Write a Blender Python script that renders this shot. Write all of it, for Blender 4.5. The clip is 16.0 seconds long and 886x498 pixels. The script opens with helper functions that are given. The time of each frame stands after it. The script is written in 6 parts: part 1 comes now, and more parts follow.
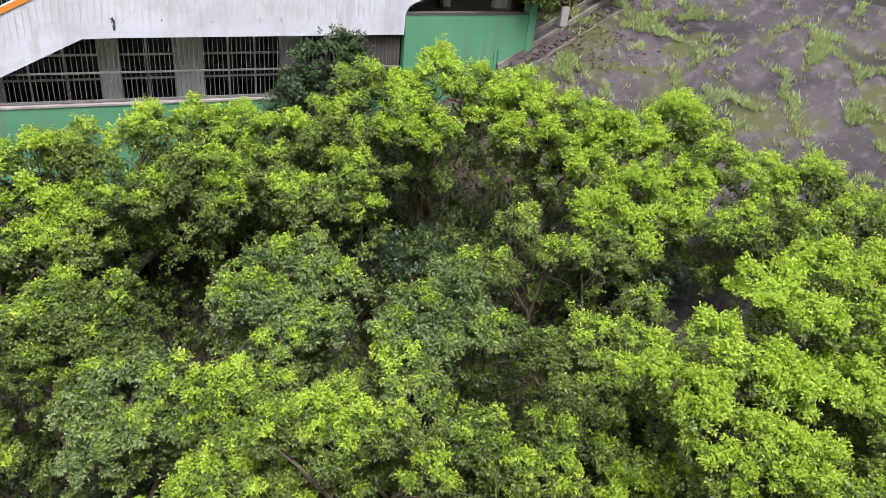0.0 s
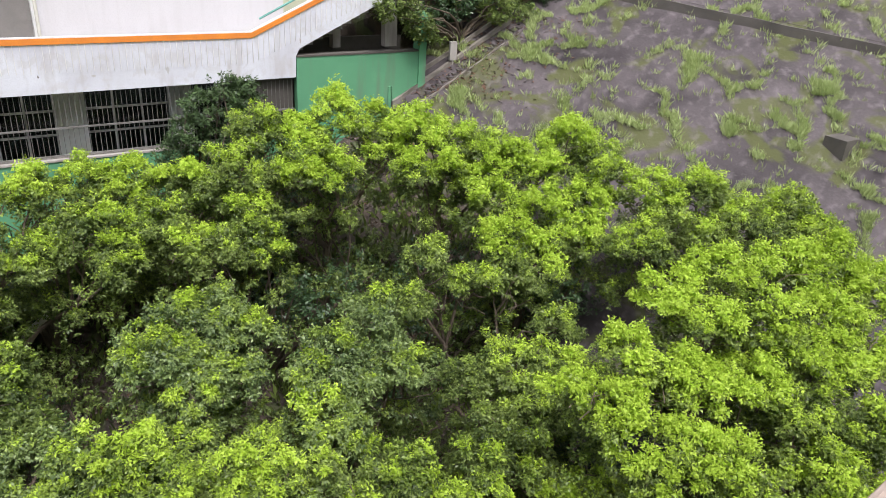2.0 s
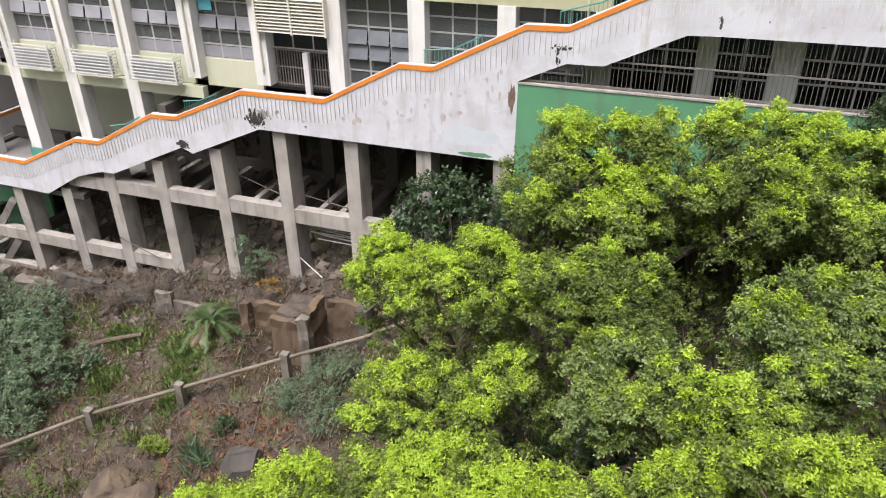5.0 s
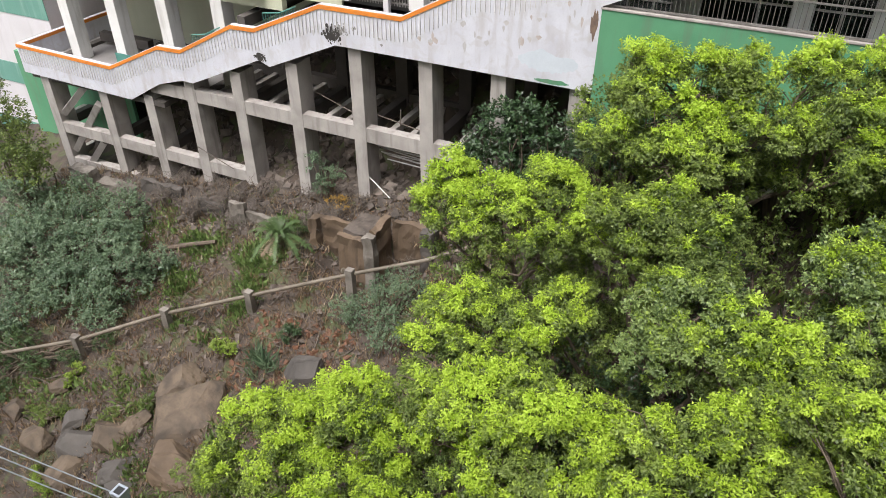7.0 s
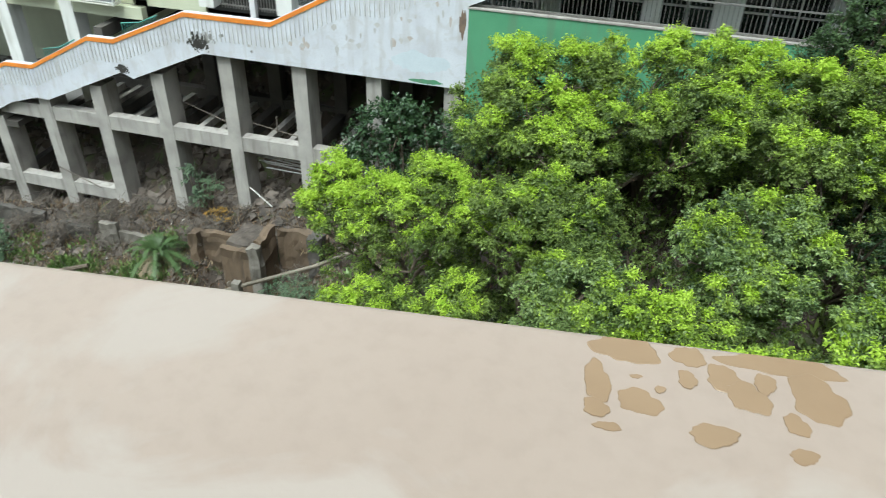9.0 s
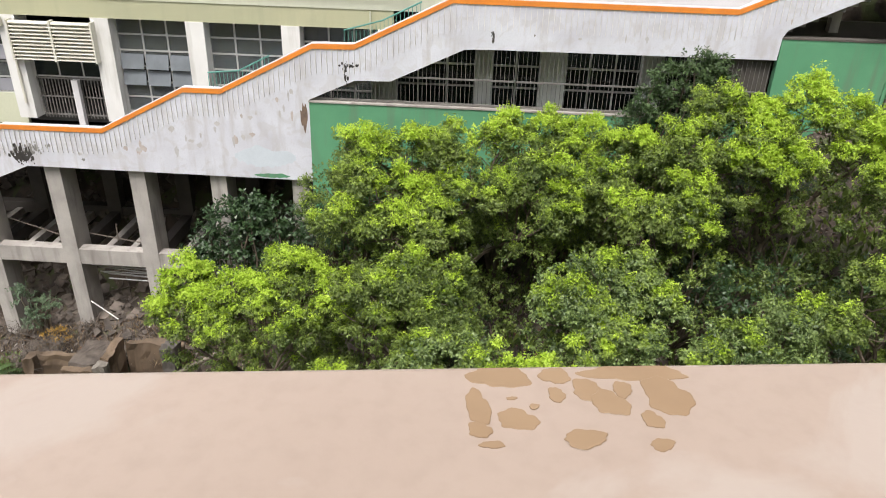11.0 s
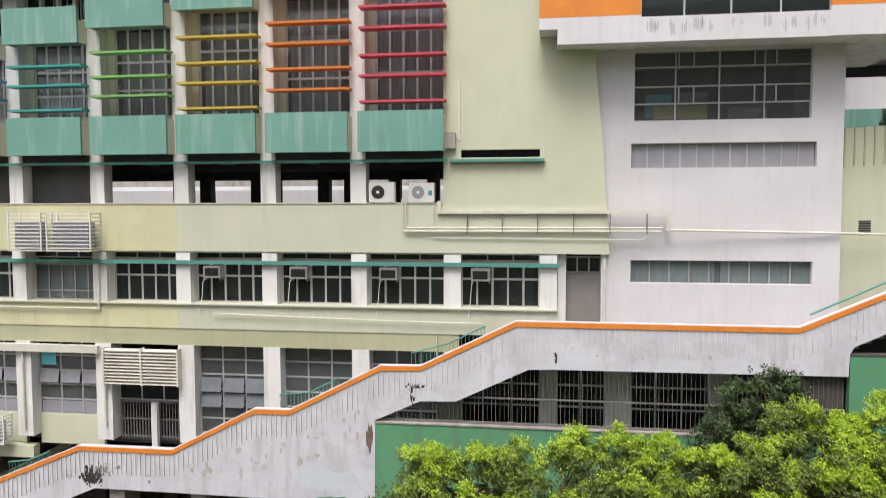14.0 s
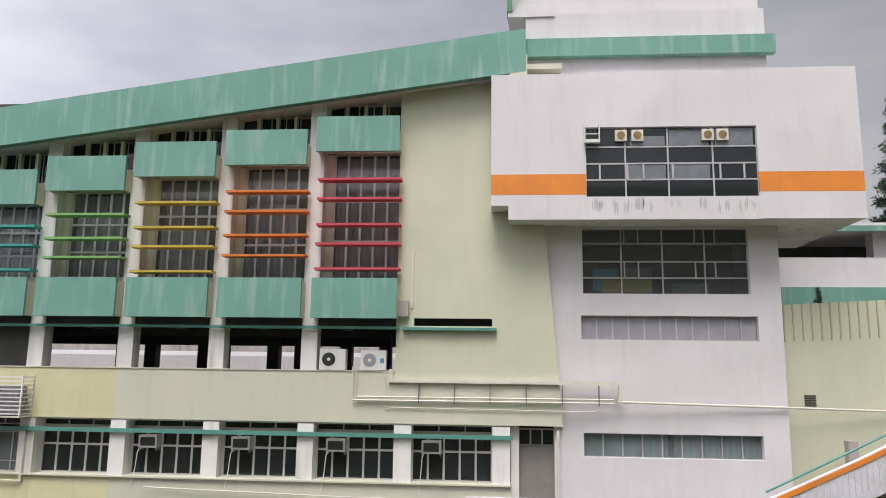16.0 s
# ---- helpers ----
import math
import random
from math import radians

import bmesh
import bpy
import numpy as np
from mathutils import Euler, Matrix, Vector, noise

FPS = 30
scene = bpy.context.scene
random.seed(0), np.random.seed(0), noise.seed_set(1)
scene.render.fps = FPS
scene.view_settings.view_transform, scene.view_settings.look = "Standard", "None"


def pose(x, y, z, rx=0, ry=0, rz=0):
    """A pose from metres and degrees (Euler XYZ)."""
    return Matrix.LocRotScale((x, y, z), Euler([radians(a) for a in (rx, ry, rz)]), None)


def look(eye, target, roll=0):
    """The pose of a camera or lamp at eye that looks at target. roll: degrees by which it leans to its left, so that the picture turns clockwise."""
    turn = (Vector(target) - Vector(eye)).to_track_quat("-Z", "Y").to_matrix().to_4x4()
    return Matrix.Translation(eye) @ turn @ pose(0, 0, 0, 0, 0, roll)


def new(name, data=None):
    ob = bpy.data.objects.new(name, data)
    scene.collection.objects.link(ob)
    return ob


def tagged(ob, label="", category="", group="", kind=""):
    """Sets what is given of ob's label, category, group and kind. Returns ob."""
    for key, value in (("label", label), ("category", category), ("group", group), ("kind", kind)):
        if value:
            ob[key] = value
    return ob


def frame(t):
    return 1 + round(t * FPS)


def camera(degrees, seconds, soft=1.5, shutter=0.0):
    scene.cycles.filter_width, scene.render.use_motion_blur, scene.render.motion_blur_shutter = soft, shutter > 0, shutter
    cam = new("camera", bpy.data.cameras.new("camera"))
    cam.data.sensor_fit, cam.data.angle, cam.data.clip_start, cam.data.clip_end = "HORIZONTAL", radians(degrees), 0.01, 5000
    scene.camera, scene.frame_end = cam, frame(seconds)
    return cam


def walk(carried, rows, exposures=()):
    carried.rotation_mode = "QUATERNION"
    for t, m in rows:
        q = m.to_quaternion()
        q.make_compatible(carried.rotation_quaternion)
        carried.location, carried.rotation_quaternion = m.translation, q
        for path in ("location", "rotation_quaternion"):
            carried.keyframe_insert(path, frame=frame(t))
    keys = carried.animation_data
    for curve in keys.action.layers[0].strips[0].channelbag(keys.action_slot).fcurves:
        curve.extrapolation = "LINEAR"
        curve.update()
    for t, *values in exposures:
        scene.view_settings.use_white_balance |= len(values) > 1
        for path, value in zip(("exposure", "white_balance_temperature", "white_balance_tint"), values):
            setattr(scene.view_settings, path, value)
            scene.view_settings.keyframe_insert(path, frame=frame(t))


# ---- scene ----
cam = camera(62.05, 16.0, soft=0.85, shutter=0.3)
walk(cam, [
    (0.0, pose(0.000, 0.202, 0.000, 62.02, -4.80, -23.32)),
    (0.5, pose(0.000, 0.203, 0.000, 62.51, -4.20, -24.29)),
    (1.0, pose(0.000, 0.199, 0.000, 63.24, -3.59, -26.38)),
    (1.5, pose(0.000, 0.201, 0.000, 64.29, -3.19, -29.59)),
    (2.0, pose(0.000, 0.204, 0.000, 65.34, -3.28, -31.91)),
    (2.5, pose(0.000, 0.204, 0.000, 65.50, -3.70, -28.54)),
    (3.0, pose(0.000, 0.197, 0.000, 63.99, -3.91, -15.44)),
    (3.5, pose(0.000, 0.195, 0.000, 62.23, -3.28, -1.93)),
    (4.0, pose(0.000, 0.189, 0.000, 61.52, -2.07, 8.34)),
    (4.5, pose(0.000, 0.184, 0.000, 61.32, -0.70, 15.29)),
    (5.0, pose(0.000, 0.185, 0.000, 60.37, 0.45, 19.60)),
    (7.5, pose(0.000, 0.181, 0.000, 53.86, 0.05, 26.34)),
    (8.0, pose(0.000, 0.081, 0.000, 53.35, -0.75, 26.03)),
    (8.5, pose(0.000, -0.019, 0.000, 53.59, -1.31, 21.82)),
    (9.0, pose(0.000, -0.104, 0.000, 55.10, -1.40, 16.08)),
    (11.5, pose(0.000, -0.162, 0.000, 64.79, -1.69, 3.01)),
    (12.0, pose(0.000, -0.179, 0.000, 68.66, -1.41, 3.36)),
    (12.5, pose(0.000, -0.202, 0.000, 74.01, -0.90, 5.77)),
    (13.0, pose(0.000, -0.243, 0.000, 78.58, -0.54, 7.38)),
    (13.5, pose(0.000, -0.273, 0.000, 82.22, -0.15, 7.85)),
    (14.0, pose(0.000, -0.282, 0.000, 86.53, 0.11, 8.16)),
    (14.5, pose(0.000, -0.289, 0.000, 90.91, -0.05, 8.25)),
    (15.0, pose(0.000, -0.296, 0.000, 94.60, -0.52, 7.54)),
    (15.5, pose(0.000, -0.297, 0.000, 97.78, -0.78, 5.79)),
    (16.0, pose(0.000, -0.293, 0.000, 99.58, -0.76, 4.45)),
], exposures=[(0.0, 0.02, 6250, 16), (3.0, 0.04, 6500, 13), (5.2, 0.01, 6650, 15), (7.4, -0.02, 6500, 11), (8.0, -0.08, 5950, 1), (9.2, -0.06, 5950, -4), (11.4, -0.05, 6750, 13), (13.5, -0.22, 6700, 14), (16.0, -0.49, 6600, 15)])

# ---- world and sun ----
world = bpy.data.worlds.new("overcast_sky")
scene.world = world
world.use_nodes = True
wn, wl = world.node_tree.nodes, world.node_tree.links
wn.clear()
w_out = wn.new("ShaderNodeOutputWorld")
w_bg = wn.new("ShaderNodeBackground")
w_sky = wn.new("ShaderNodeTexSky")
w_sky.sky_type, w_sky.sun_disc = "NISHITA", False
SUN_ELEVATION, SUN_TURN = radians(65), radians(183)
w_sky.sun_elevation, w_sky.sun_rotation = SUN_ELEVATION, SUN_TURN
w_sky.air_density, w_sky.dust_density, w_sky.ozone_density = 1.0, 4.0, 1.0
w_grey = wn.new("ShaderNodeHueSaturation")
w_grey.inputs["Saturation"].default_value = 0.12
w_co = wn.new("ShaderNodeTexCoord")
w_map = wn.new("ShaderNodeMapping")
w_map.inputs["Scale"].default_value = (1.0, 1.0, 3.0)
w_map.inputs["Location"].default_value = (0.35, 0.1, 0.6)
w_noise = wn.new("ShaderNodeTexNoise")
w_noise.inputs["Scale"].default_value = 2.6
w_noise.inputs["Detail"].default_value = 5.0
w_ramp = wn.new("ShaderNodeValToRGB")
w_ramp.color_ramp.elements[0].position, w_ramp.color_ramp.elements[0].color = 0.32, (1.04, 1.08, 1.2, 1)
w_ramp.color_ramp.elements[1].position, w_ramp.color_ramp.elements[1].color = 0.7, (1.68, 1.7, 1.72, 1)
w_mul = wn.new("ShaderNodeMixRGB")
w_mul.blend_type, w_mul.inputs["Fac"].default_value = "MULTIPLY", 1.0
wl.new(w_sky.outputs[0], w_grey.inputs["Color"])
wl.new(w_co.outputs["Generated"], w_map.inputs["Vector"])
wl.new(w_map.outputs[0], w_noise.inputs["Vector"])
wl.new(w_noise.outputs["Fac"], w_ramp.inputs[0])
wl.new(w_grey.outputs[0], w_mul.inputs[1])
wl.new(w_ramp.outputs[0], w_mul.inputs[2])
w_sep = wn.new("ShaderNodeSeparateXYZ")
w_side = wn.new("ShaderNodeMapRange")
for key, value in (("From Min", -0.6), ("From Max", 0.5), ("To Min", 1.75), ("To Max", 0.70)):
    w_side.inputs[key].default_value = value
w_fade = wn.new("ShaderNodeMixRGB")
w_fade.blend_type, w_fade.inputs["Fac"].default_value = "MULTIPLY", 1.0
wl.new(w_co.outputs["Generated"], w_sep.inputs[0])
wl.new(w_sep.outputs["X"], w_side.inputs["Value"])
wl.new(w_mul.outputs[0], w_fade.inputs[1])
wl.new(w_side.outputs[0], w_fade.inputs[2])
wl.new(w_fade.outputs[0], w_bg.inputs["Color"])
w_bg.inputs["Strength"].default_value = 0.15
wl.new(w_bg.outputs[0], w_out.inputs[0])

sun = new("sun", bpy.data.lights.new("sun", "SUN"))
sun.data.energy, sun.data.angle, sun.data.color = 3.6, radians(26), (1.0, 0.965, 0.9)
sun_way = Vector((math.sin(SUN_TURN) * math.cos(SUN_ELEVATION), math.cos(SUN_TURN) * math.cos(SUN_ELEVATION), math.sin(SUN_ELEVATION)))
sun.matrix_world = look(sun_way * 60, (0, 0, 0))

# ---- materials ----


def mat(name, a, b=None, scale=1.2, rough=0.75, metal=0.0, bump=0.15, grain=28.0, streak=None, streak_amount=0.0, streak_z=0.35,
        patch=None, patch_amount=0.0, patch_scale=0.6, random=0.0, spec=0.4):
    """A painted or mineral surface: broad stains, grain, and if wanted streaks that run down and patches."""
    m = bpy.data.materials.new(name)
    m.use_nodes = True
    n, l = m.node_tree.nodes, m.node_tree.links
    p = n["Principled BSDF"]
    geo = n.new("ShaderNodeNewGeometry")
    b = b or tuple(v * 0.8 for v in a)

    def tex(s, detail, vec=None, distortion=0.0):
        t = n.new("ShaderNodeTexNoise")
        t.inputs["Scale"].default_value, t.inputs["Detail"].default_value = s, detail
        t.inputs["Distortion"].default_value = distortion
        l.new(vec or geo.outputs["Position"], t.inputs["Vector"])
        return t.outputs["Fac"]

    def ramp(fac, lo, hi):
        r = n.new("ShaderNodeMapRange")
        r.inputs["From Min"].default_value, r.inputs["From Max"].default_value = lo, hi
        l.new(fac, r.inputs["Value"])
        return r.outputs["Result"]

    def mix(fac, c1, c2, blend="MIX"):
        x = n.new("ShaderNodeMixRGB")
        x.blend_type = blend
        for i, c in ((0, fac), (1, c1), (2, c2)):
            if isinstance(c, (tuple, float, int)):
                x.inputs[i].default_value = (*c, 1) if isinstance(c, tuple) else c
            else:
                l.new(c, x.inputs[i])
        return x.outputs[0]

    def scaled(fac, k):
        x = n.new("ShaderNodeMath")
        x.operation = "MULTIPLY"
        x.inputs[1].default_value = k
        l.new(fac, x.inputs[0])
        return x.outputs[0]

    col = mix(ramp(tex(scale, 6, distortion=0.4), 0.35, 0.68), a, b)
    fine = tex(grain, 4)
    col = mix(scaled(ramp(fine, 0.45, 0.75), 0.25), col, tuple(v * 0.75 for v in b))
    if patch:
        col = mix(scaled(ramp(tex(patch_scale, 7, distortion=1.0), 0.53, 0.6), patch_amount), col, patch)
    if streak:
        mp = n.new("ShaderNodeMapping")
        mp.inputs["Scale"].default_value = (3.2, 3.2, streak_z)
        l.new(geo.outputs["Position"], mp.inputs["Vector"])
        col = mix(scaled(ramp(tex(1.0, 6, mp.outputs[0]), 0.52, 0.72), streak_amount), col, streak)
    if random:
        info = n.new("ShaderNodeObjectInfo")
        hs = n.new("ShaderNodeHueSaturation")
        l.new(ramp(info.outputs["Random"], 0 - 0.5 / random * (1 - random), 1 + 0.5 / random * (1 - random)), hs.inputs["Value"])
        hs.inputs["Value"].default_value = 1
        r = hs.inputs["Value"].links[0].from_node
        r.inputs["From Min"].default_value, r.inputs["From Max"].default_value = 0, 1
        r.inputs["To Min"].default_value, r.inputs["To Max"].default_value = 1 - random, 1 + random
        l.new(col, hs.inputs["Color"])
        col = hs.outputs[0]
    l.new(col, p.inputs["Base Color"])
    p.inputs["Roughness"].default_value, p.inputs["Metallic"].default_value = rough, metal
    p.inputs["Specular IOR Level"].default_value = spec
    if bump:
        bp = n.new("ShaderNodeBump")
        bp.inputs["Strength"].default_value, bp.inputs["Distance"].default_value = bump, 0.02
        l.new(fine, bp.inputs["Height"])
        l.new(bp.outputs[0], p.inputs["Normal"])
    return m


def leaf_mat(name, a, b, through_light=0.35, gloss=0.6):
    m = bpy.data.materials.new(name)
    m.use_nodes = True
    n, l = m.node_tree.nodes, m.node_tree.links
    p = n["Principled BSDF"]
    geo = n.new("ShaderNodeNewGeometry")
    rp = n.new("ShaderNodeValToRGB")
    rp.color_ramp.elements[0].color, rp.color_ramp.elements[1].color = (*a, 1), (*b, 1)
    ns = n.new("ShaderNodeTexNoise")
    ns.inputs["Scale"].default_value = 0.7
    l.new(geo.outputs["Position"], ns.inputs["Vector"])
    ad = n.new("ShaderNodeMath")
    ad.operation = "MULTIPLY_ADD"
    ad.inputs[1].default_value = 0.95
    l.new(geo.outputs["Random Per Island"], ad.inputs[0])
    sb = n.new("ShaderNodeMath")
    sb.operation = "MULTIPLY_ADD"
    sb.inputs[1].default_value, sb.inputs[2].default_value = 1.6, -0.76
    l.new(ns.outputs["Fac"], sb.inputs[0])
    l.new(sb.outputs[0], ad.inputs[2])
    l.new(ad.outputs[0], rp.inputs[0])
    l.new(rp.outputs[0], p.inputs["Base Color"])
    p.inputs["Roughness"].default_value = 0.42
    p.inputs["Specular IOR Level"].default_value = gloss
    tr = n.new("ShaderNodeBsdfTranslucent")
    l.new(rp.outputs[0], tr.inputs["Color"])
    mx = n.new("ShaderNodeMixShader")
    mx.inputs[0].default_value = through_light
    l.new(p.outputs[0], mx.inputs[1])
    l.new(tr.outputs[0], mx.inputs[2])
    l.new(mx.outputs[0], n["Material Output"].inputs[0])
    return m


def glass_mat(name, tint, rough=0.04, see=0.75, ior=1.42):
    m = bpy.data.materials.new(name)
    m.use_nodes = True
    n, l = m.node_tree.nodes, m.node_tree.links
    p = n["Principled BSDF"]
    p.inputs["Base Color"].default_value = (*tint, 1)
    p.inputs["Roughness"].default_value = rough
    p.inputs["IOR"].default_value = ior
    p.inputs["Transmission Weight"].default_value = see
    geo, ns, bp = n.new("ShaderNodeNewGeometry"), n.new("ShaderNodeTexNoise"), n.new("ShaderNodeBump")
    ns.inputs["Scale"].default_value = 1.6
    bp.inputs["Strength"].default_value, bp.inputs["Distance"].default_value = 0.08, 0.02
    l.new(geo.outputs["Position"], ns.inputs["Vector"])
    l.new(ns.outputs["Fac"], bp.inputs["Height"])
    l.new(bp.outputs[0], p.inputs["Normal"])
    return m


M = {
    "tan": mat("tan_paint", (0.59, 0.60, 0.45), (0.535, 0.55, 0.41), 0.5, streak=(0.46, 0.46, 0.33), streak_amount=0.18),
    "tan_pale": mat("pale_tan_paint", (0.60, 0.60, 0.48), (0.54, 0.55, 0.44), 0.4, streak=(0.45, 0.45, 0.35), streak_amount=0.3),
    "tan_yellow": mat("yellow_tan_paint", (0.66, 0.64, 0.40), (0.58, 0.56, 0.35), 0.6, streak=(0.42, 0.40, 0.26), streak_amount=0.3),
    "tan_olive": mat("olive_tan_paint", (0.47, 0.46, 0.30), (0.42, 0.42, 0.28), 0.6, streak=(0.33, 0.33, 0.22), streak_amount=0.3),
    "white": mat("white_wall_paint", (0.69, 0.67, 0.685), (0.62, 0.60, 0.61), 0.4, streak=(0.52, 0.50, 0.49), streak_amount=0.3),
    "column": mat("white_column_paint", (0.78, 0.77, 0.75), (0.69, 0.68, 0.655), 0.9, streak=(0.42, 0.40, 0.35), streak_amount=0.6),
    "stair": mat("weathered_white_wall", (0.68, 0.69, 0.745), (0.57, 0.57, 0.62), 0.7, streak=(0.42, 0.38, 0.36), streak_amount=0.45, streak_z=0.6,
                 patch=(0.50, 0.475, 0.465), patch_amount=0.3, patch_scale=2.1),
    "orange": mat("orange_paint", (0.78, 0.26, 0.035), (0.68, 0.22, 0.04), 1.5, rough=0.6, streak=(0.5, 0.2, 0.06), streak_amount=0.3),
    "green_wall": mat("green_wall_paint", (0.115, 0.32, 0.175), (0.09, 0.27, 0.145), 0.6, streak=(0.14, 0.2, 0.13), streak_amount=0.6),
    "panel": mat("teal_panel_paint", (0.155, 0.345, 0.28), (0.135, 0.305, 0.245), 0.5, rough=0.65, streak=(0.34, 0.47, 0.42), streak_amount=0.55, streak_z=0.4),
    "teal": mat("teal_metal_paint", (0.10, 0.30, 0.25), (0.085, 0.25, 0.21), 1.5, rough=0.5),
    "concrete": mat("bare_concrete", (0.45, 0.42, 0.39), (0.31, 0.285, 0.265), 0.9, bump=0.4, streak=(0.15, 0.135, 0.12), streak_amount=0.6),
    # plain dark concrete outdoors; on inner frame parts it stands in for shade
    "concrete_dark": mat("dark_and_shaded_concrete", (0.11, 0.098, 0.088), (0.065, 0.058, 0.052), 0.8, bump=0.4),
    "deck": mat("wet_deck_concrete", (0.30, 0.29, 0.28), (0.2, 0.19, 0.19), 0.6, rough=0.4),
    "frame": mat("aluminium_frame", (0.55, 0.54, 0.53), (0.45, 0.44, 0.43), 3, rough=0.45, metal=0.3),
    "bar": mat("painted_iron_bar", (0.23, 0.22, 0.21), (0.15, 0.14, 0.13), 4, rough=0.55, metal=0.2),
    "rib": mat("weathered_white_rib", (0.78, 0.77, 0.77), (0.62, 0.60, 0.58), 2.0, rough=0.7),
    "plastic": mat("cream_plastic", (0.68, 0.66, 0.58), (0.6, 0.58, 0.5), 2, rough=0.5),
    "ac_white": mat("white_enamel", (0.75, 0.75, 0.72), (0.66, 0.66, 0.63), 2, rough=0.4),
    # grilles, and near-black sheets that paint shade in a slot and a tube
    "grille_hollow": mat("dark_grille_and_hollow", (0.035, 0.035, 0.035), (0.02, 0.02, 0.02), 4, rough=0.6),
    "ac_gold": mat("brown_fan_guard", (0.3, 0.2, 0.09), (0.2, 0.13, 0.06), 4, rough=0.6),
    # near-black colours stand in for the shade in rooms and openings
    "dark": mat("opening_shade_paint", (0.09, 0.09, 0.085), (0.06, 0.06, 0.055), 0.6),
    "room": mat("room_shade_paint", (0.06, 0.06, 0.057), (0.042, 0.042, 0.04), 0.6),
    "curtain": mat("grey_curtain", (0.62, 0.62, 0.66), (0.46, 0.46, 0.50), 3, rough=0.9),
    "curtain_teal": mat("grey_teal_curtain", (0.60, 0.74, 0.73), (0.46, 0.58, 0.58), 3, rough=0.9),
    "curtain_pink": mat("dull_pink_curtain", (0.46, 0.37, 0.39), (0.32, 0.25, 0.26), 3, rough=0.9),
    "door_grey": mat("beige_grey_door_paint", (0.27, 0.25, 0.235), (0.22, 0.205, 0.195), 1.5, rough=0.55),
    "mullion": mat("dull_grey_frame", (0.50, 0.49, 0.49), (0.40, 0.39, 0.39), 3, rough=0.5, metal=0.2),
    "screen": mat("frosted_grey_panel", (0.33, 0.33, 0.36), (0.28, 0.28, 0.31), 2, rough=0.4),
    "glass_clear": glass_mat("clear_window_glass", (0.72, 0.78, 0.80), see=0.92),
    "frost": mat("frosted_pane", (0.20, 0.22, 0.24), (0.15, 0.165, 0.18), 2, rough=0.25),
    "rust": mat("rust_stain", (0.22, 0.15, 0.11), (0.14, 0.10, 0.08), 5, bump=0.3),
    "mould": mat("black_mould", (0.06, 0.055, 0.05), (0.035, 0.032, 0.03), 5, bump=0.3),
    "rust_pale": mat("pale_rust_stain", (0.53, 0.47, 0.44), (0.44, 0.38, 0.35), 5, bump=0.3),
    "grime": mat("grey_grime", (0.27, 0.26, 0.25), (0.20, 0.19, 0.18), 5, bump=0.3),
    "far_white": mat("far_white_parapet", (0.82, 0.83, 0.85), (0.74, 0.75, 0.77), 0.4),
    "flake": mat("bare_grey_plaster", (0.55, 0.53, 0.525), (0.45, 0.43, 0.42), 3, bump=0.4),
    "blue_paint": mat("pale_blue_paint_patch", (0.62, 0.67, 0.72), (0.57, 0.62, 0.67), 2),
    "rain_streak": mat("pale_rain_streak", (0.52, 0.505, 0.51), (0.45, 0.44, 0.44), 3),
    "glass_mid": glass_mat("grey_window_glass", (0.38, 0.42, 0.43), see=0.9),
    "glass": glass_mat("window_glass", (0.14, 0.175, 0.18), see=0.9),
    # raised IOR makes these panes reflect more strongly
    "glass_sheen": glass_mat("reflective_window_glass", (0.30, 0.33, 0.34), 0.12, 0.8, 1.75),
    "poster_blue": mat("blue_poster", (0.16, 0.60, 0.72), (0.13, 0.5, 0.62), 2),
    "poster_yellow": mat("yellow_poster", (0.85, 0.70, 0.16), (0.8, 0.62, 0.3), 3),
    "soil": mat("damp_soil", (0.09, 0.066, 0.05), (0.032, 0.025, 0.02), 1.6, bump=1.0, grain=11, patch=(0.07, 0.09, 0.03), patch_amount=0.7, patch_scale=0.9),
    "slope": mat("mossy_sprayed_concrete", (0.10, 0.084, 0.088), (0.028, 0.023, 0.025), 0.45, rough=0.7, spec=0.22, bump=0.5, grain=10,
                 patch=(0.075, 0.085, 0.02), patch_amount=0.75, patch_scale=0.5, streak=(0.21, 0.185, 0.19), streak_amount=0.42),
    "old_concrete": mat("old_weathered_concrete", (0.25, 0.225, 0.195), (0.12, 0.105, 0.09), 1.4, bump=0.8, grain=14, streak=(0.09, 0.075, 0.06), streak_amount=0.6),
    "rock": mat("brown_rock", (0.145, 0.108, 0.075), (0.055, 0.042, 0.032), 1.6, bump=0.9, grain=9),
    "rust_wall": mat("rust_stained_concrete", (0.17, 0.12, 0.08), (0.10, 0.072, 0.05), 0.9, bump=0.5, streak=(0.08, 0.06, 0.045), streak_amount=0.7),
    "red_earth": mat("red_earth_lump", (0.20, 0.095, 0.055), (0.11, 0.06, 0.04), 2.5, bump=0.6, random=0.3),
    "debris": mat("grey_brown_debris", (0.19, 0.155, 0.13), (0.085, 0.07, 0.06), 2.5, bump=0.6, random=0.4),
    "bark": mat("grey_brown_bark", (0.15, 0.115, 0.085), (0.085, 0.065, 0.05), 3.0, bump=0.8, grain=24),
    "twig": mat("dry_twig", (0.17, 0.142, 0.12), (0.10, 0.082, 0.07), 4.0, bump=0.4),
    "pipe": mat("old_grey_pipe", (0.22, 0.185, 0.145), (0.12, 0.10, 0.075), 1.5, rough=0.6),
    "steel": mat("galvanised_steel", (0.55, 0.6, 0.65), (0.45, 0.5, 0.55), 3, rough=0.35, metal=0.6),
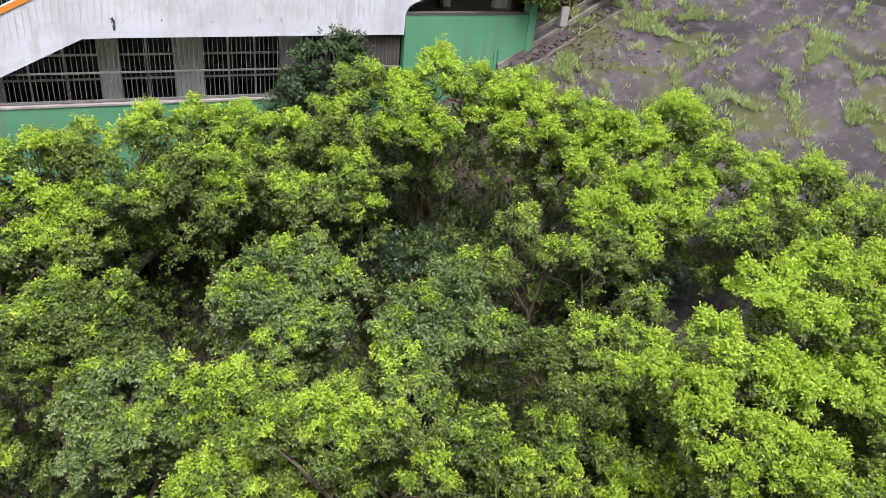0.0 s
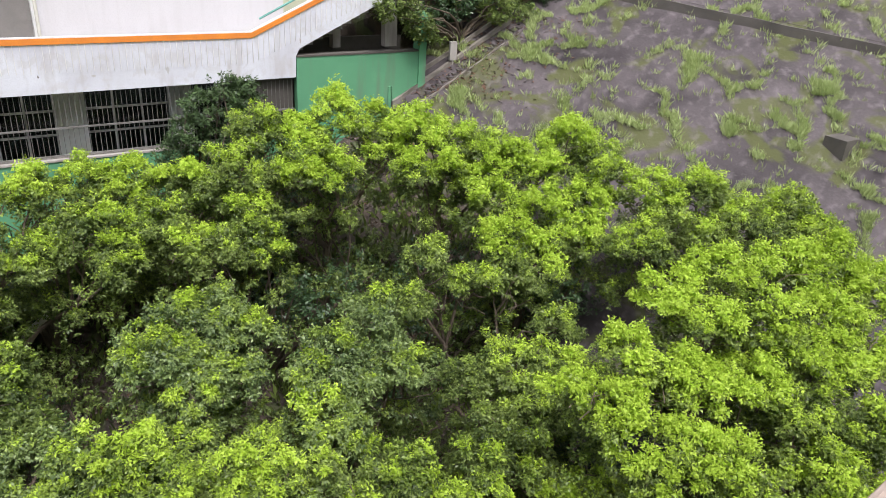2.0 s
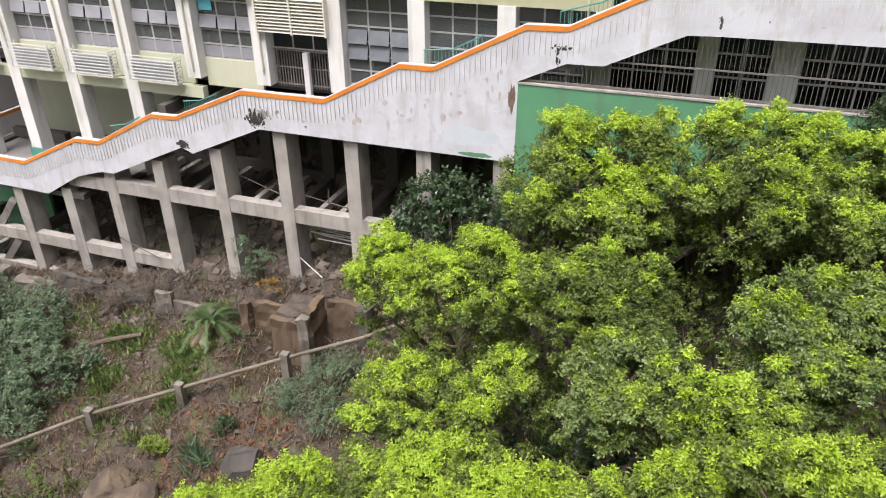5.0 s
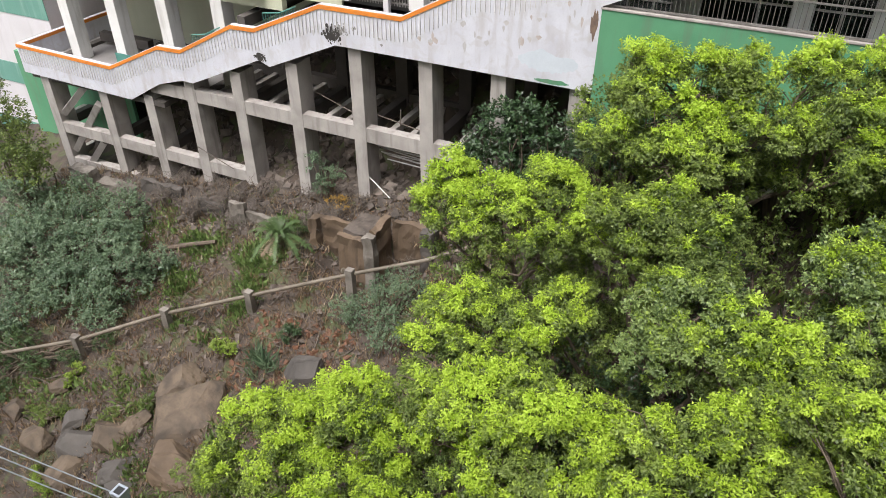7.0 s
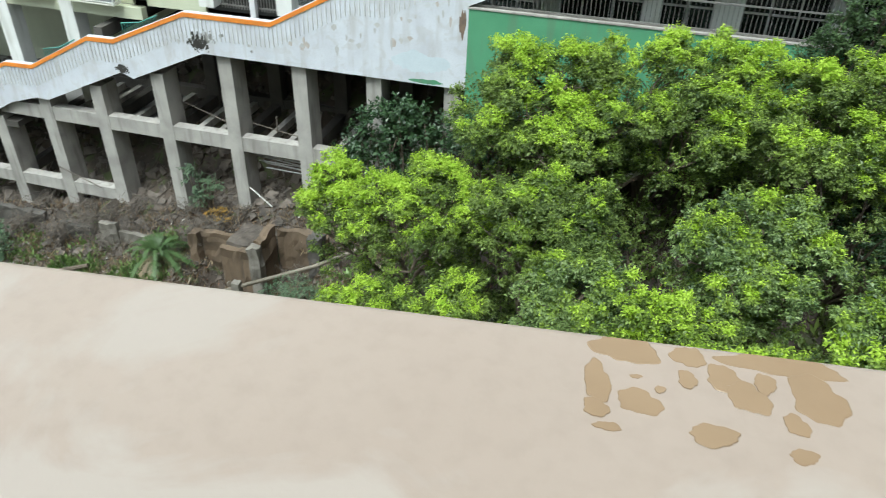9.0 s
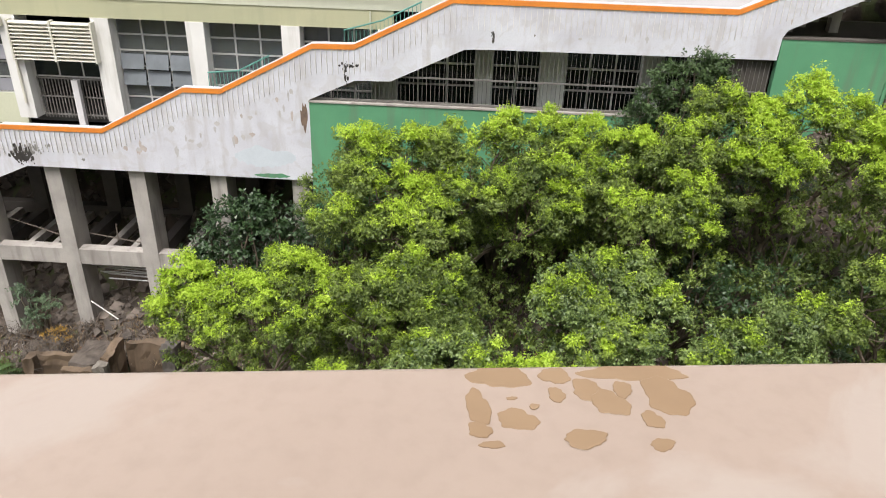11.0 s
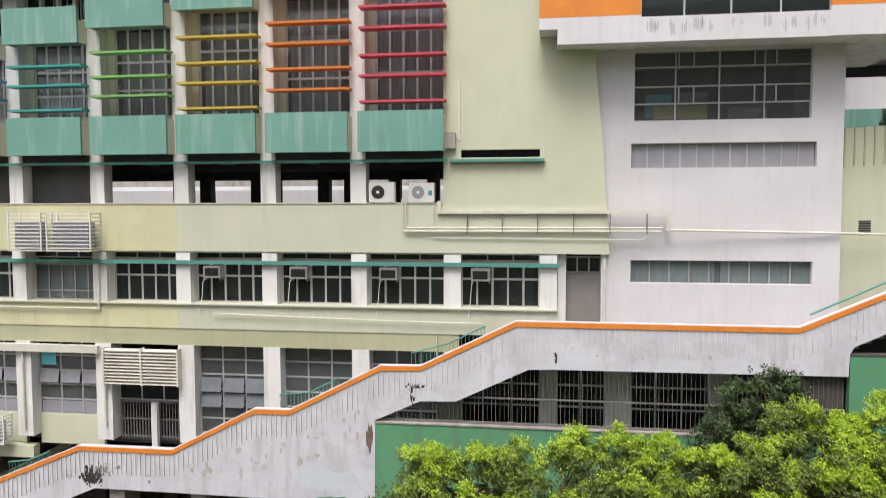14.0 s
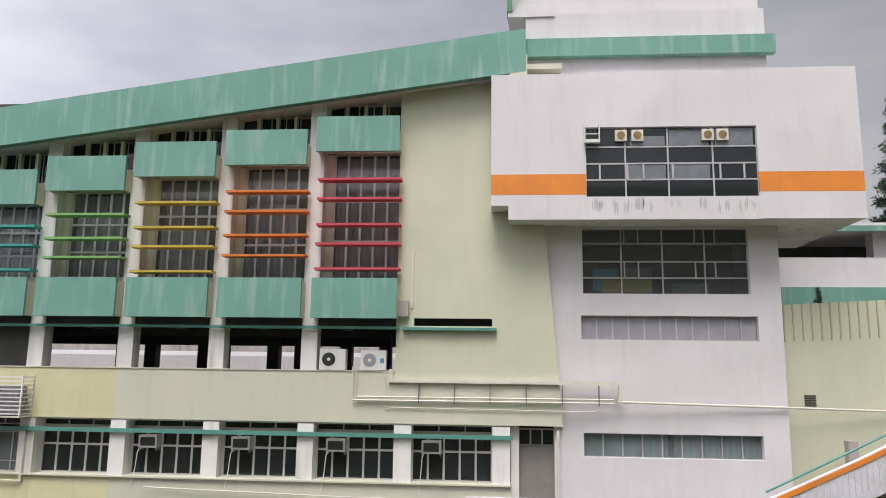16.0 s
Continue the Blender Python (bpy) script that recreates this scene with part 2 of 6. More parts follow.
    "ledge": mat("pink_beige_stone_coating", (0.365, 0.29, 0.243), (0.335, 0.262, 0.217), 3.0, rough=0.4, bump=0.03, grain=60, patch=(0.385, 0.325, 0.285), patch_amount=0.8, patch_scale=5.0),
    "wet": mat("wet_beige_stone", (0.285, 0.195, 0.12), (0.25, 0.165, 0.098), 9, rough=0.35, bump=0.02, spec=0.3),
    "far_wall": mat("far_pale_wall", (0.62, 0.62, 0.60), (0.52, 0.52, 0.50), 0.3),
    # young to old leaf tones; their spread also paints lit tops and shaded insides
    "young": leaf_mat("young_sunlit_leaf", (0.28, 0.415, 0.03), (0.545, 0.715, 0.095), 0.42, 0.3),
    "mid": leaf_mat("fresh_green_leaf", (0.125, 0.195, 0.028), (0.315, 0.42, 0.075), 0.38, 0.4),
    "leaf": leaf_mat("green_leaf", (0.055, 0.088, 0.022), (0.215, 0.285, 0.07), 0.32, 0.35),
    "leaf_blue": leaf_mat("blue_green_leaf", (0.065, 0.11, 0.036), (0.27, 0.36, 0.115), 0.32, 0.5),
    "palm_leaf": leaf_mat("dark_palm_leaf", (0.035, 0.065, 0.025), (0.095, 0.15, 0.055), 0.22, 0.3),
    "leaf_dark": leaf_mat("dark_glossy_leaf", (0.022, 0.052, 0.018), (0.055, 0.105, 0.035), 0.2),
    # dull green, lightened and greyed to carry haze over the hillside shrubs
    "leaf_dull": leaf_mat("dull_hazed_leaf", (0.08, 0.135, 0.075), (0.19, 0.265, 0.15), 0.3),
    "weed": leaf_mat("olive_weed_leaf", (0.075, 0.125, 0.034), (0.235, 0.33, 0.11), 0.3, 0.3),
    "dry": leaf_mat("dry_brown_blade", (0.13, 0.085, 0.05), (0.31, 0.23, 0.14), 0.2),
    "grass": leaf_mat("grass_blade", (0.28, 0.36, 0.12), (0.54, 0.62, 0.29), 0.4),
    "conifer": leaf_mat("dark_needle", (0.012, 0.03, 0.014), (0.03, 0.06, 0.025), 0.1),
    "yellow_leaf": leaf_mat("yellowed_leaf", (0.30, 0.17, 0.03), (0.42, 0.26, 0.05), 0.3),
}
for key, c in (("fin_red", (0.55, 0.075, 0.11)), ("fin_orange", (0.64, 0.19, 0.035)), ("fin_yellow", (0.52, 0.39, 0.07)),
               ("fin_green", (0.20, 0.42, 0.14)), ("fin_teal", (0.05, 0.33, 0.29)), ("fin_blue", (0.08, 0.28, 0.42))):
    M[key] = mat(key + "_paint", c, tuple(v * 0.85 for v in c), 2, rough=0.55)

# ---- mesh helpers ----


def box(bm, x0, x1, y0, y1, z0, z1, bevel=0.0):
    vs = [bm.verts.new((x, y, z)) for x in (x0, x1) for y in (y0, y1) for z in (z0, z1)]
    for f in ((0, 1, 3, 2), (4, 6, 7, 5), (0, 4, 5, 1), (2, 3, 7, 6), (0, 2, 6, 4), (1, 5, 7, 3)):
        bm.faces.new([vs[i] for i in f])


def finish(bm, material):
    bmesh.ops.recalc_face_normals(bm, faces=bm.faces)
    me = bpy.data.meshes.new("mesh")
    bm.to_mesh(me)
    bm.free()
    me.materials.append(material)
    return me


def part(name, bm, material, parent=None, label=""):
    ob = new(name, finish(bm, material))
    ob.parent = parent
    return tagged(ob, label) if label else ob


def boxes(name, rows, material, parent=None, label="", joined=False):
    """Box-shaped parts, one object each; joined: one part made of several bars."""
    bm = bmesh.new()
    for i, r in enumerate(rows):
        box(bm, *r)
        if not joined and i < len(rows) - 1:
            part(name, bm, material, parent, label)
            bm = bmesh.new()
    return part(name, bm, material, parent, label)


def strip_prism(bm, top, low, y0, y1):
    """A wall between two broken lines in x and z, drawn out from y0 to y1."""
    def at(line, x):
        for (x_a, z_a), (x_b, z_b) in zip(line, line[1:]):
            if x_a <= x <= x_b:
                return z_a + (z_b - z_a) * (x - x_a) / max(x_b - x_a, 1e-9)
        return line[-1][1]
    cut = sorted({round(x, 4) for x, _ in top + low})
    cols = [[bm.verts.new((x, y, z)) for y in (y0, y1) for z in (at(low, x), at(top, x))] for x in cut]
    for a, b in zip(cols, cols[1:]):
        for i, j in ((0, 1), (3, 2), (2, 0), (1, 3)):
            bm.faces.new((a[i], a[j], b[j], b[i]))
    for c in (cols[0], cols[-1]):
        bm.faces.new((c[0], c[1], c[3], c[2]))


def thing(name, label, category, group="", kind="", at=(0, 0, 0)):
    ob = new(name)
    ob.location = at
    ob.empty_display_size = 0.2
    return tagged(ob, label, category, group, kind)


def prism(bm, outline, y0, y1):
    """An outline in x and z, drawn out from y0 to y1."""
    front = [bm.verts.new((x, y0, z)) for x, z in outline]
    back = [bm.verts.new((x, y1, z)) for x, z in outline]
    bm.faces.new(front)
    bm.faces.new(back[::-1])
    for i in range(len(front)):
        j = (i + 1) % len(front)
        bm.faces.new((front[i], back[i], back[j], front[j]))


def tube(bm, points, radii, sides=6):
    """A tapered round tube along points."""
    pts = [Vector(p) for p in points]
    rings = []
    for i, p in enumerate(pts):
        way = (pts[min(i + 1, len(pts) - 1)] - pts[max(i - 1, 0)]).normalized()
        u = way.cross(Vector((0.31, 0.17, 0.93)) if abs(way.z) < 0.9 else Vector((1, 0, 0))).normalized()
        v = way.cross(u)
        r = radii[i] if isinstance(radii, (list, tuple)) else radii
        rings.append([bm.verts.new(p + (u * math.cos(a) + v * math.sin(a)) * r) for a in [2 * math.pi * k / sides for k in range(sides)]])
    for a, b in zip(rings, rings[1:]):
        for k in range(sides):
            bm.faces.new((a[k], a[(k + 1) % sides], b[(k + 1) % sides], b[k]))
    bm.faces.new(rings[0][::-1])
    bm.faces.new(rings[-1])


def pipe(name, points, r, material, parent=None, label="", sides=8):
    bm = bmesh.new()
    tube(bm, points, r, sides)
    return part(name, bm, material, parent, label)


def smooth_max(a, b, k=1.2):
    h = max(k - abs(a - b), 0) / k
    return max(a, b) + h * h * k / 4


def land(x, y):
    """The height of the ground: a hill that falls to the left and towards the camera, and a steep slope on the right."""
    left = -17.0 + 0.158 * (x + 12) + 0.27 * (y - 24.4)
    right = -6.9 + 0.45 * (x - 13.3) + 0.45 * (min(y, 30) - 24.2)
    right = min(right, 0.6)
    bank = -10.9 + 0.12 * x + 0.62 * (min(y, 24.5) - 24.2) - 1.6 * max(0, -5.5 - x)
    z = smooth_max(smooth_max(left, right), bank)
    if -16.6 < x < -10.8 and 19.0 < y < 22.25:
        # dug-out terrace before the broken retaining wall
        z -= 1.05 * min(1, (x + 16.6) / 0.9, (-10.8 - x) / 0.6) * min(1, (y - 19.0) / 1.6)
    if x < -5 and y > 26.3:
        z = max(z, min(-11.6, z + (y - 26.3) * 1.0))
    if y > 33.5:
        z = smooth_max(z, min(-1.5, -12 + (y - 33.5) * 2.2))
    return max(z, -34 + 0.0 * x)

# ---- ground ----


def rough_land(x, y):
    z = land(x, y)
    z += 0.35 * noise.noise(Vector((x * 0.35, y * 0.35, 0.3))) + 0.14 * noise.noise(Vector((x * 1.3, y * 1.3, 4.0))) + 0.05 * noise.noise(Vector((x * 4, y * 4, 9.0)))
    return z


def ground_height(x, y):
    if -50 < x < 45 and 0.5 < y < 40:
        return rough_land(x, y)
    return land(max(min(x, 60), -70), max(min(y, 44), 0.5)) - 0.3


def sheet_coords(lo, hi, fine_lo, fine_hi, fine, coarse):
    a = list(np.arange(lo, fine_lo, coarse)) + list(np.arange(fine_lo, fine_hi, fine)) + list(np.arange(fine_hi, hi + 1, coarse))
    return [float(v) for v in a]


gx = sheet_coords(-1500, 1500, -48, 44, 0.45, 90)
gy = sheet_coords(-900, 2200, 0.6, 38, 0.45, 90)
gv = [(x, y, ground_height(x, y)) for y in gy for x in gx]
gf = [(j * len(gx) + i, j * len(gx) + i + 1, (j + 1) * len(gx) + i + 1, (j + 1) * len(gx) + i) for j in range(len(gy) - 1) for i in range(len(gx) - 1)]
g_me = bpy.data.meshes.new("ground")
g_me.from_pydata(gv, [], gf)
g_me.polygons.foreach_set("use_smooth", [True] * len(gf))
g_me.materials.append(M["soil"])
tagged(new("ground", g_me), "damp brown hillside soil with moss and litter", "ground", kind="structure")


def slope_z(x, y):
    return land(x, y) + 0.38 + 0.06 * noise.noise(Vector((x * 0.5, y * 0.5, 7))) + 0.02 * noise.noise(Vector((x * 2, y * 2, 3)))


sl = bmesh.new()
rows = []
for j in range(62):
    y = 2.0 + j * 0.45
    left = 13.6 + 0.8 * max(y - 24.2, 0) - 0.25 * max(18 - y, 0)
    rows.append([sl.verts.new((left + (44 - left) * i / 60, y, slope_z(left + (44 - left) * i / 60, y))) for i in range(61)])
for a, b in zip(rows, rows[1:]):
    for i in range(60):
        sl.faces.new((a[i], a[i + 1], b[i + 1], b[i])).smooth = True
slope = part("concrete_slope", sl, M["slope"])
tagged(slope, "dark mossy sprayed-concrete slope with weedy cracks", "slope", kind="structure")

# ---- the school building ----
school = thing("school_building", "pale tan and white concrete school with teal panels on a hillside", "building")
BAY, COL = 3.44, 0.58


def col_x(j):
    return -3.75 - BAY * j


def lattice(bm, xs, zs, y0, y1, bar):
    """One connected lattice of bars along the given lines."""
    ex = [v for x in xs for v in (x - bar / 2, x + bar / 2)]
    ez = [v for z in zs for v in (z - bar / 2, z + bar / 2)]
    front = [[bm.verts.new((x, y0, z)) for z in ez] for x in ex]
    back = [[bm.verts.new((x, y1, z)) for z in ez] for x in ex]

    def solid(i, k):
        return 0 <= i < len(ex) - 1 and 0 <= k < len(ez) - 1 and (i % 2 == 0 or k % 2 == 0)
    for i in range(len(ex) - 1):
        for k in range(len(ez) - 1):
            if not solid(i, k):
                continue
            bm.faces.new((front[i][k], front[i + 1][k], front[i + 1][k + 1], front[i][k + 1]))
            bm.faces.new((back[i][k], back[i][k + 1], back[i + 1][k + 1], back[i + 1][k]))
            for (a, b), (c, d), nb_i, nb_k in (((i, k), (i + 1, k), i, k - 1), ((i + 1, k), (i + 1, k + 1), i + 1, k), ((i + 1, k + 1), (i, k + 1), i, k + 1), ((i, k + 1), (i, k), i - 1, k)):
                if not solid(nb_i, nb_k):
                    bm.faces.new((front[a][b], back[a][b], back[c][d], front[c][d]))


def window(x0, x1, z0, z1, y, nx, nz, parent=school, label="", bar=0.05, splits=None, rows=None, pane=True, depth=0.06, glass="glass", frame_key="frame"):
    """A framed window with nx by nz panes; rows: heights of the rows as fractions."""
    bm = bmesh.new()
    zs = [z0 + (z1 - z0) * v for v in (rows or [i / nz for i in range(nz + 1)])]
    xs = [x0 + (x1 - x0) * v for v in (splits or [i / nx for i in range(nx + 1)])]
    lattice(bm, xs, zs, y, y + depth, bar)
    fr = part("window", bm, M[frame_key], parent, label)
    if pane:
        for a, b in zip(xs, xs[1:]):
            for c, d in zip(zs, zs[1:]):
                gl = boxes("pane", [(a + bar / 2, b - bar / 2, y + depth / 2 - 0.004, y + depth / 2 + 0.004, c + bar / 2, d - bar / 2)], M[glass], fr)
                gl.visible_shadow = False
    return fr


def curtain(x0, x1, z0, z1, y, material, parent=school, pleat=0.16):
    bm = bmesh.new()
    n = max(int((x1 - x0) / pleat) * 4, 4)
    top, low = [], []
    for i in range(n + 1):
        x = x0 + (x1 - x0) * i / n
        dy = 0.035 * math.sin(i * math.pi / 2 + 0.3 * math.sin(i))
        top.append(bm.verts.new((x, y + dy * 0.6, z1)))
        low.append(bm.verts.new((x, y + dy, z0)))
    for i in range(n):
        bm.faces.new((low[i], low[i + 1], top[i + 1], top[i])).smooth = True
    bmesh.ops.solidify(bm, geom=bm.faces[:], thickness=0.008)
    return part("curtain", bm, material, parent)


# floors, inner walls and closed rooms behind the windows, near-black for the shade inside
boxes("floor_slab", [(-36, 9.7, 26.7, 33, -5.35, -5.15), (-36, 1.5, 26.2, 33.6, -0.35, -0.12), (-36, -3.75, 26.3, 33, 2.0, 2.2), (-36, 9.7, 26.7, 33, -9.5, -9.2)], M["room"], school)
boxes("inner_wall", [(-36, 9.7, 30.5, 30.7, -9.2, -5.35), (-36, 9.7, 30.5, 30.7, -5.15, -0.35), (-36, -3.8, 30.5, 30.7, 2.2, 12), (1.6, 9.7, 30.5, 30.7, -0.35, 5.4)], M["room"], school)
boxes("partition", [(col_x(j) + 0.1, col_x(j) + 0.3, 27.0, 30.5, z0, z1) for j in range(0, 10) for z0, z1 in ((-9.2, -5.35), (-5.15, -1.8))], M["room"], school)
boxes("roof_slab", [(-3.0, 9.6, 26.8, 34, 12.0, 12.2)], M["concrete"], school)

# corridor storey: parapet, columns, rail, far side
boxes("wall", [(-14.0, 1.55, 26.0, 26.22, -1.76, 0.03)], M["tan_pale"], school, "pale tan parapet wall")
boxes("wall", [(-36, -14.004, 26.0, 26.22, -1.76, 0.03)], M["tan_yellow"], school, "yellowed tan parapet wall")
boxes("sill", [(-36, -3.75, 25.97, 26.27, 0.03, 0.07)], M["tan_pale"], school)
for j in range(1, 10):
    boxes("column", [(col_x(j), col_x(j) + COL, 26.0, 26.55, 0.07, 1.95)], M["column"], school)
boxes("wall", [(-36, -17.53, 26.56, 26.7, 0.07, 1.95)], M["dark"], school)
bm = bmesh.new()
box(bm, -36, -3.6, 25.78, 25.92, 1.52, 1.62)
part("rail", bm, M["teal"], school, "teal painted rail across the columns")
# beam and far columns carry the corridor's shade in their colour
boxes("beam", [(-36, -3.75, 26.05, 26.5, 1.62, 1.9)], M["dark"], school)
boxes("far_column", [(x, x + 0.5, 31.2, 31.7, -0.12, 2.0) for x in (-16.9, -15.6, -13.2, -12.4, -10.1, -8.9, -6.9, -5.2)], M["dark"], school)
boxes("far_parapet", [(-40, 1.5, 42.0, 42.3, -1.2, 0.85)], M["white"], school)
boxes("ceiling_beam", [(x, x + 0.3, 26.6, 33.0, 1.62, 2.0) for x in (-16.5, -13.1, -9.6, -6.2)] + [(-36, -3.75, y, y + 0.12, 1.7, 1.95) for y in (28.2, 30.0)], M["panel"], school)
# dark beams added to blacken the upper opening in place of ceiling shade
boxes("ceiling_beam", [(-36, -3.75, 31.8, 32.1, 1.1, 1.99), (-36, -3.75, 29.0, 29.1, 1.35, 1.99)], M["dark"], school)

# window storey
boxes("wall", [(-14.0, 0.33, 26.0, 26.2, -4.72, -3.80)], M["tan_pale"], school, "pale tan wall below the windows")
boxes("wall", [(-36, -14.004, 26.0, 26.2, -4.72, -3.80)], M["tan_yellow"], school, "yellowed tan wall below the windows")
boxes("wall", [(-36, -3.2, 26.03, 26.24, -5.38, -4.724)], M["tan_olive"], school, "olive tan band")
boxes("sill", [(-36, 0.33, 25.9, 26.75, -3.80, -3.74)], M["tan_pale"], school)
boxes("lintel", [(-36, 0.33, 26.1, 26.75, -1.82, -1.764)], M["column"], school)
for j in range(-1, 10):
    boxes("column", [(col_x(j), col_x(j) + (0.62 if j < 1 else COL), 26.0, 26.75, -3.74, -1.82)], M["column"], school)
    if j >= 0:
        a, b = col_x(j) + COL + 0.02, col_x(j - 1) - 0.02
        if j == 5:
            window(a, b, -3.74, -2.35, 26.55, 5, 2, rows=[0, 0.25, 1], label="window with grey-green sheets behind it", glass="glass_clear")
            curtain(a, b, -3.7, -2.3, 26.66, M["curtain_teal"], pleat=0.5)
        else:
            window(a, b, -3.74, -2.12, 26.55, 5, 2, rows=[0, 0.62, 1.0], bar=0.075, label="aluminium window with sliding panes")
            if j % 3 == 0:
                curtain(a + (0.3 if j % 2 else 1.4), b - (1.2 if j % 2 else 0.2), -3.6, -2.15, 26.85, M["curtain_pink"])
        window(a, b, -2.06, -1.82, 26.55, 3, 1)
boxes("rail", [(-36, 0.4, 25.86, 25.98, -2.24, -2.10)], M["teal"], school, "teal painted rail across the columns")

# classroom storey: recessed windows, planter panels, coloured fins, clerestory
TOPS = [9.33, 8.85, 8.43, 7.91, 7.4, 6.9, 6.4]
FINS = [("fin_red", [6.97, 6.24, 5.28, 4.57, 3.66]), ("fin_orange", [6.53, 5.78, 4.89, 4.14]), ("fin_yellow", [6.13, 5.19, 4.47, 3.55]),
        ("fin_green", [5.69, 4.79, 4.07]), ("fin_teal", [5.25, 4.52, 3.6]), ("fin_blue", [4.75, 4.05]), ("fin_blue", [4.4, 3.9])]


def roof_low(x):
    return 10.81 + 0.131 * (x - 0.27)


for j in range(1, 8):
    x0, x1, top = col_x(j), col_x(j - 1), TOPS[j - 1]
    a, b = x0 + COL, x1
    boxes("column", [(x0, x0 + COL, 26.0, 26.7, 1.95, roof_low(x0) + 0.25)], M["column"], school)
    boxes("planter_panel", [(x0 + 0.44, x1 + 0.07, 25.38, 25.5, 1.88, 3.31)], M["panel"], school, "teal painted panel with pale streaks")
    boxes("planter_side", [(x0 + 0.44, x0 + 0.6, 25.5, 25.998, 1.9, 3.2), (x1 - 0.1, x1 + 0.07, 25.5, 25.998, 1.9, 3.2)], M["tan_pale"], school)
    boxes("planter_floor", [(x0 + 0.6, x1 - 0.1, 25.5, 26.5, 1.9, 2.0)], M["dark"], school)
    boxes("apron_wall", [(a, b, 26.5, 26.65, 2.2, 3.4)], M["tan_pale"], school)
    boxes("hanging_panel", [(x0 + 0.40, x1 + 0.05, 25.38, 25.5, top - 1.34, top)], M["panel"], school, "teal painted panel with dark drip edge")
    boxes("panel_side", [(x1 - 0.06, x1 + 0.05, 25.5, 25.998, top - 1.3, top - 0.5), (x0 + 0.40, x0 + 0.5, 25.5, 25.998, top - 1.3, top - 0.5)], M["tan_pale"], school)
    key, zs = FINS[j - 1]
    for z in zs:
        bm = bmesh.new()
        box(bm, x0 + 0.5, x1 + 0.14, 25.42, 25.9, z - 0.055, z + 0.03)
        part("sun_fin", bm, M[key], school, key[4:] + " painted concrete sun fin")
    window(a + 0.3, b - 0.02, 3.4, top - 1.15, 26.55, 5, 3, rows=[0, 0.3, 0.62, 1.0], bar=0.085, label="tall classroom window", glass="glass_clear")
    boxes("jamb_wall", [(a, a + 0.27, 26.5, 26.7, 3.4, top - 1.15)], M["tan_pale"], school)
    curtain(a + 0.35, b - (0.1 if j == 1 else 0.6), 3.45 if j < 3 else 3.45, top - 1.2 if j == 1 else 3.5 + (top - 4.8) * (0.75, 0.4, 0.7, 0.55)[j % 4], 26.85, M["curtain_pink"] if j == 1 else M["curtain"])
    if j > 1:
        curtain(a + 0.4, a + 1.2 + 0.3 * (j % 3), 3.45, top - 1.2, 26.95, M["curtain_pink"])
    boxes("spandrel", [(a, b, 26.45, 26.6, top - 1.1, top - 0.25)], M["tan"], school)
    ztop = roof_low(x0 + 1.7) + 0.1
    window(a, b, top - 0.22, ztop, 26.6, 5, 1, bar=0.04)
    boxes("clerestory_pier", [(a + (b - a) * k / 4 - 0.06, a + (b - a) * k / 4 + 0.06, 26.4, 26.59, top - 0.24, ztop) for k in range(5)], M["tan"], school)
    boxes("clerestory_louvre", [(a + 1.1, a + 1.75, 26.33, 26.38, top - 0.2 + 0.07 * k, top - 0.16 + 0.07 * k) for k in range(7)], M["column"], school, joined=True)

bm = bmesh.new()
xs = [-36 + 2.05 * i for i in range(19)] 
prism(bm, [(x, roof_low(x)) for x in xs] + [(0.9, roof_low(0.9))] + [(0.9, 12.55)] + [(x, roof_low(x) + 1.64 + 0.0055 * (x + 1)) for x in reversed(xs)], 25.2, 25.5)
part("roof_band", bm, M["panel"], school, "sloping teal roof band with pale streaks")
bm = bmesh.new()
prism(bm, [(x, roof_low(x) + 0.12) for x in xs] + [(x, roof_low(x) + 0.3) for x in reversed(xs)], 25.5, 31)
part("roof", bm, M["column"], school)
boxes("roof_edge", [(0.9, 9.85, 25.45, 25.75, 11.55, 12.25)], M["panel"], school, "teal roof edge band")
boxes("parapet", [(0.92, 9.6, 25.76, 26.0, 10.7, 13.4), (9.3, 9.6, 26.0, 30.0, 10.7, 13.4)], M["white"], school)
boxes("roof_room", [(0.3, 9.6, 26.3, 30, 13.4, 17), (0.25, 2.0, 25.7, 26.29, 13.25, 13.45)], M["white"], school)
boxes("roof_room_corner", [(0.22, 0.42, 25.65, 26.28, 13.46, 17)], M["green_wall"], school)
boxes("ledge_strip", [(0.4, 2.2, 25.3, 25.75, 11.0, 11.2), (0.3, 0.95, 25.21, 25.7, 10.6, 11.54)], M["tan_pale"], school)

# tan wall beside the classrooms, with a long slot and a tapering edge
bm = bmesh.new()
prism(bm, [(-3.75, 0.03), (2.0, 0.03), (1.87, 1.66), (-3.75, 1.66)], 26.0, 26.25)
prism(bm, [(-3.75, 1.66), (-3.12, 1.66), (-3.12, 1.94), (-3.75, 1.94)], 26.0, 26.25)
prism(bm, [(-0.32, 1.66), (1.87, 1.66), (1.85, 1.94), (-0.32, 1.94)], 26.0, 26.25)
prism(bm, [(-3.75, 1.94), (1.85, 1.94), (1.45, 6.4), (1.4, 10.9), (-3.75, 10.45)], 26.0, 26.25)
part("wall", bm, M["tan"], school, "tan painted wall with tapering edge")
bm = bmesh.new()
prism(bm, [(1.55, -1.76), (2.12, -1.76), (2.0, 0.03), (1.55, 0.03)], 26.0, 26.22)
part("wall_end", bm, M["tan_pale"], school)
boxes("slot_ledge", [(-3.5, -0.16, 25.8, 26.02, 1.5, 1.6)], M["teal"], school, "teal ledge below a long slot")
# near-black sheet stands in for the shade deep in the slot
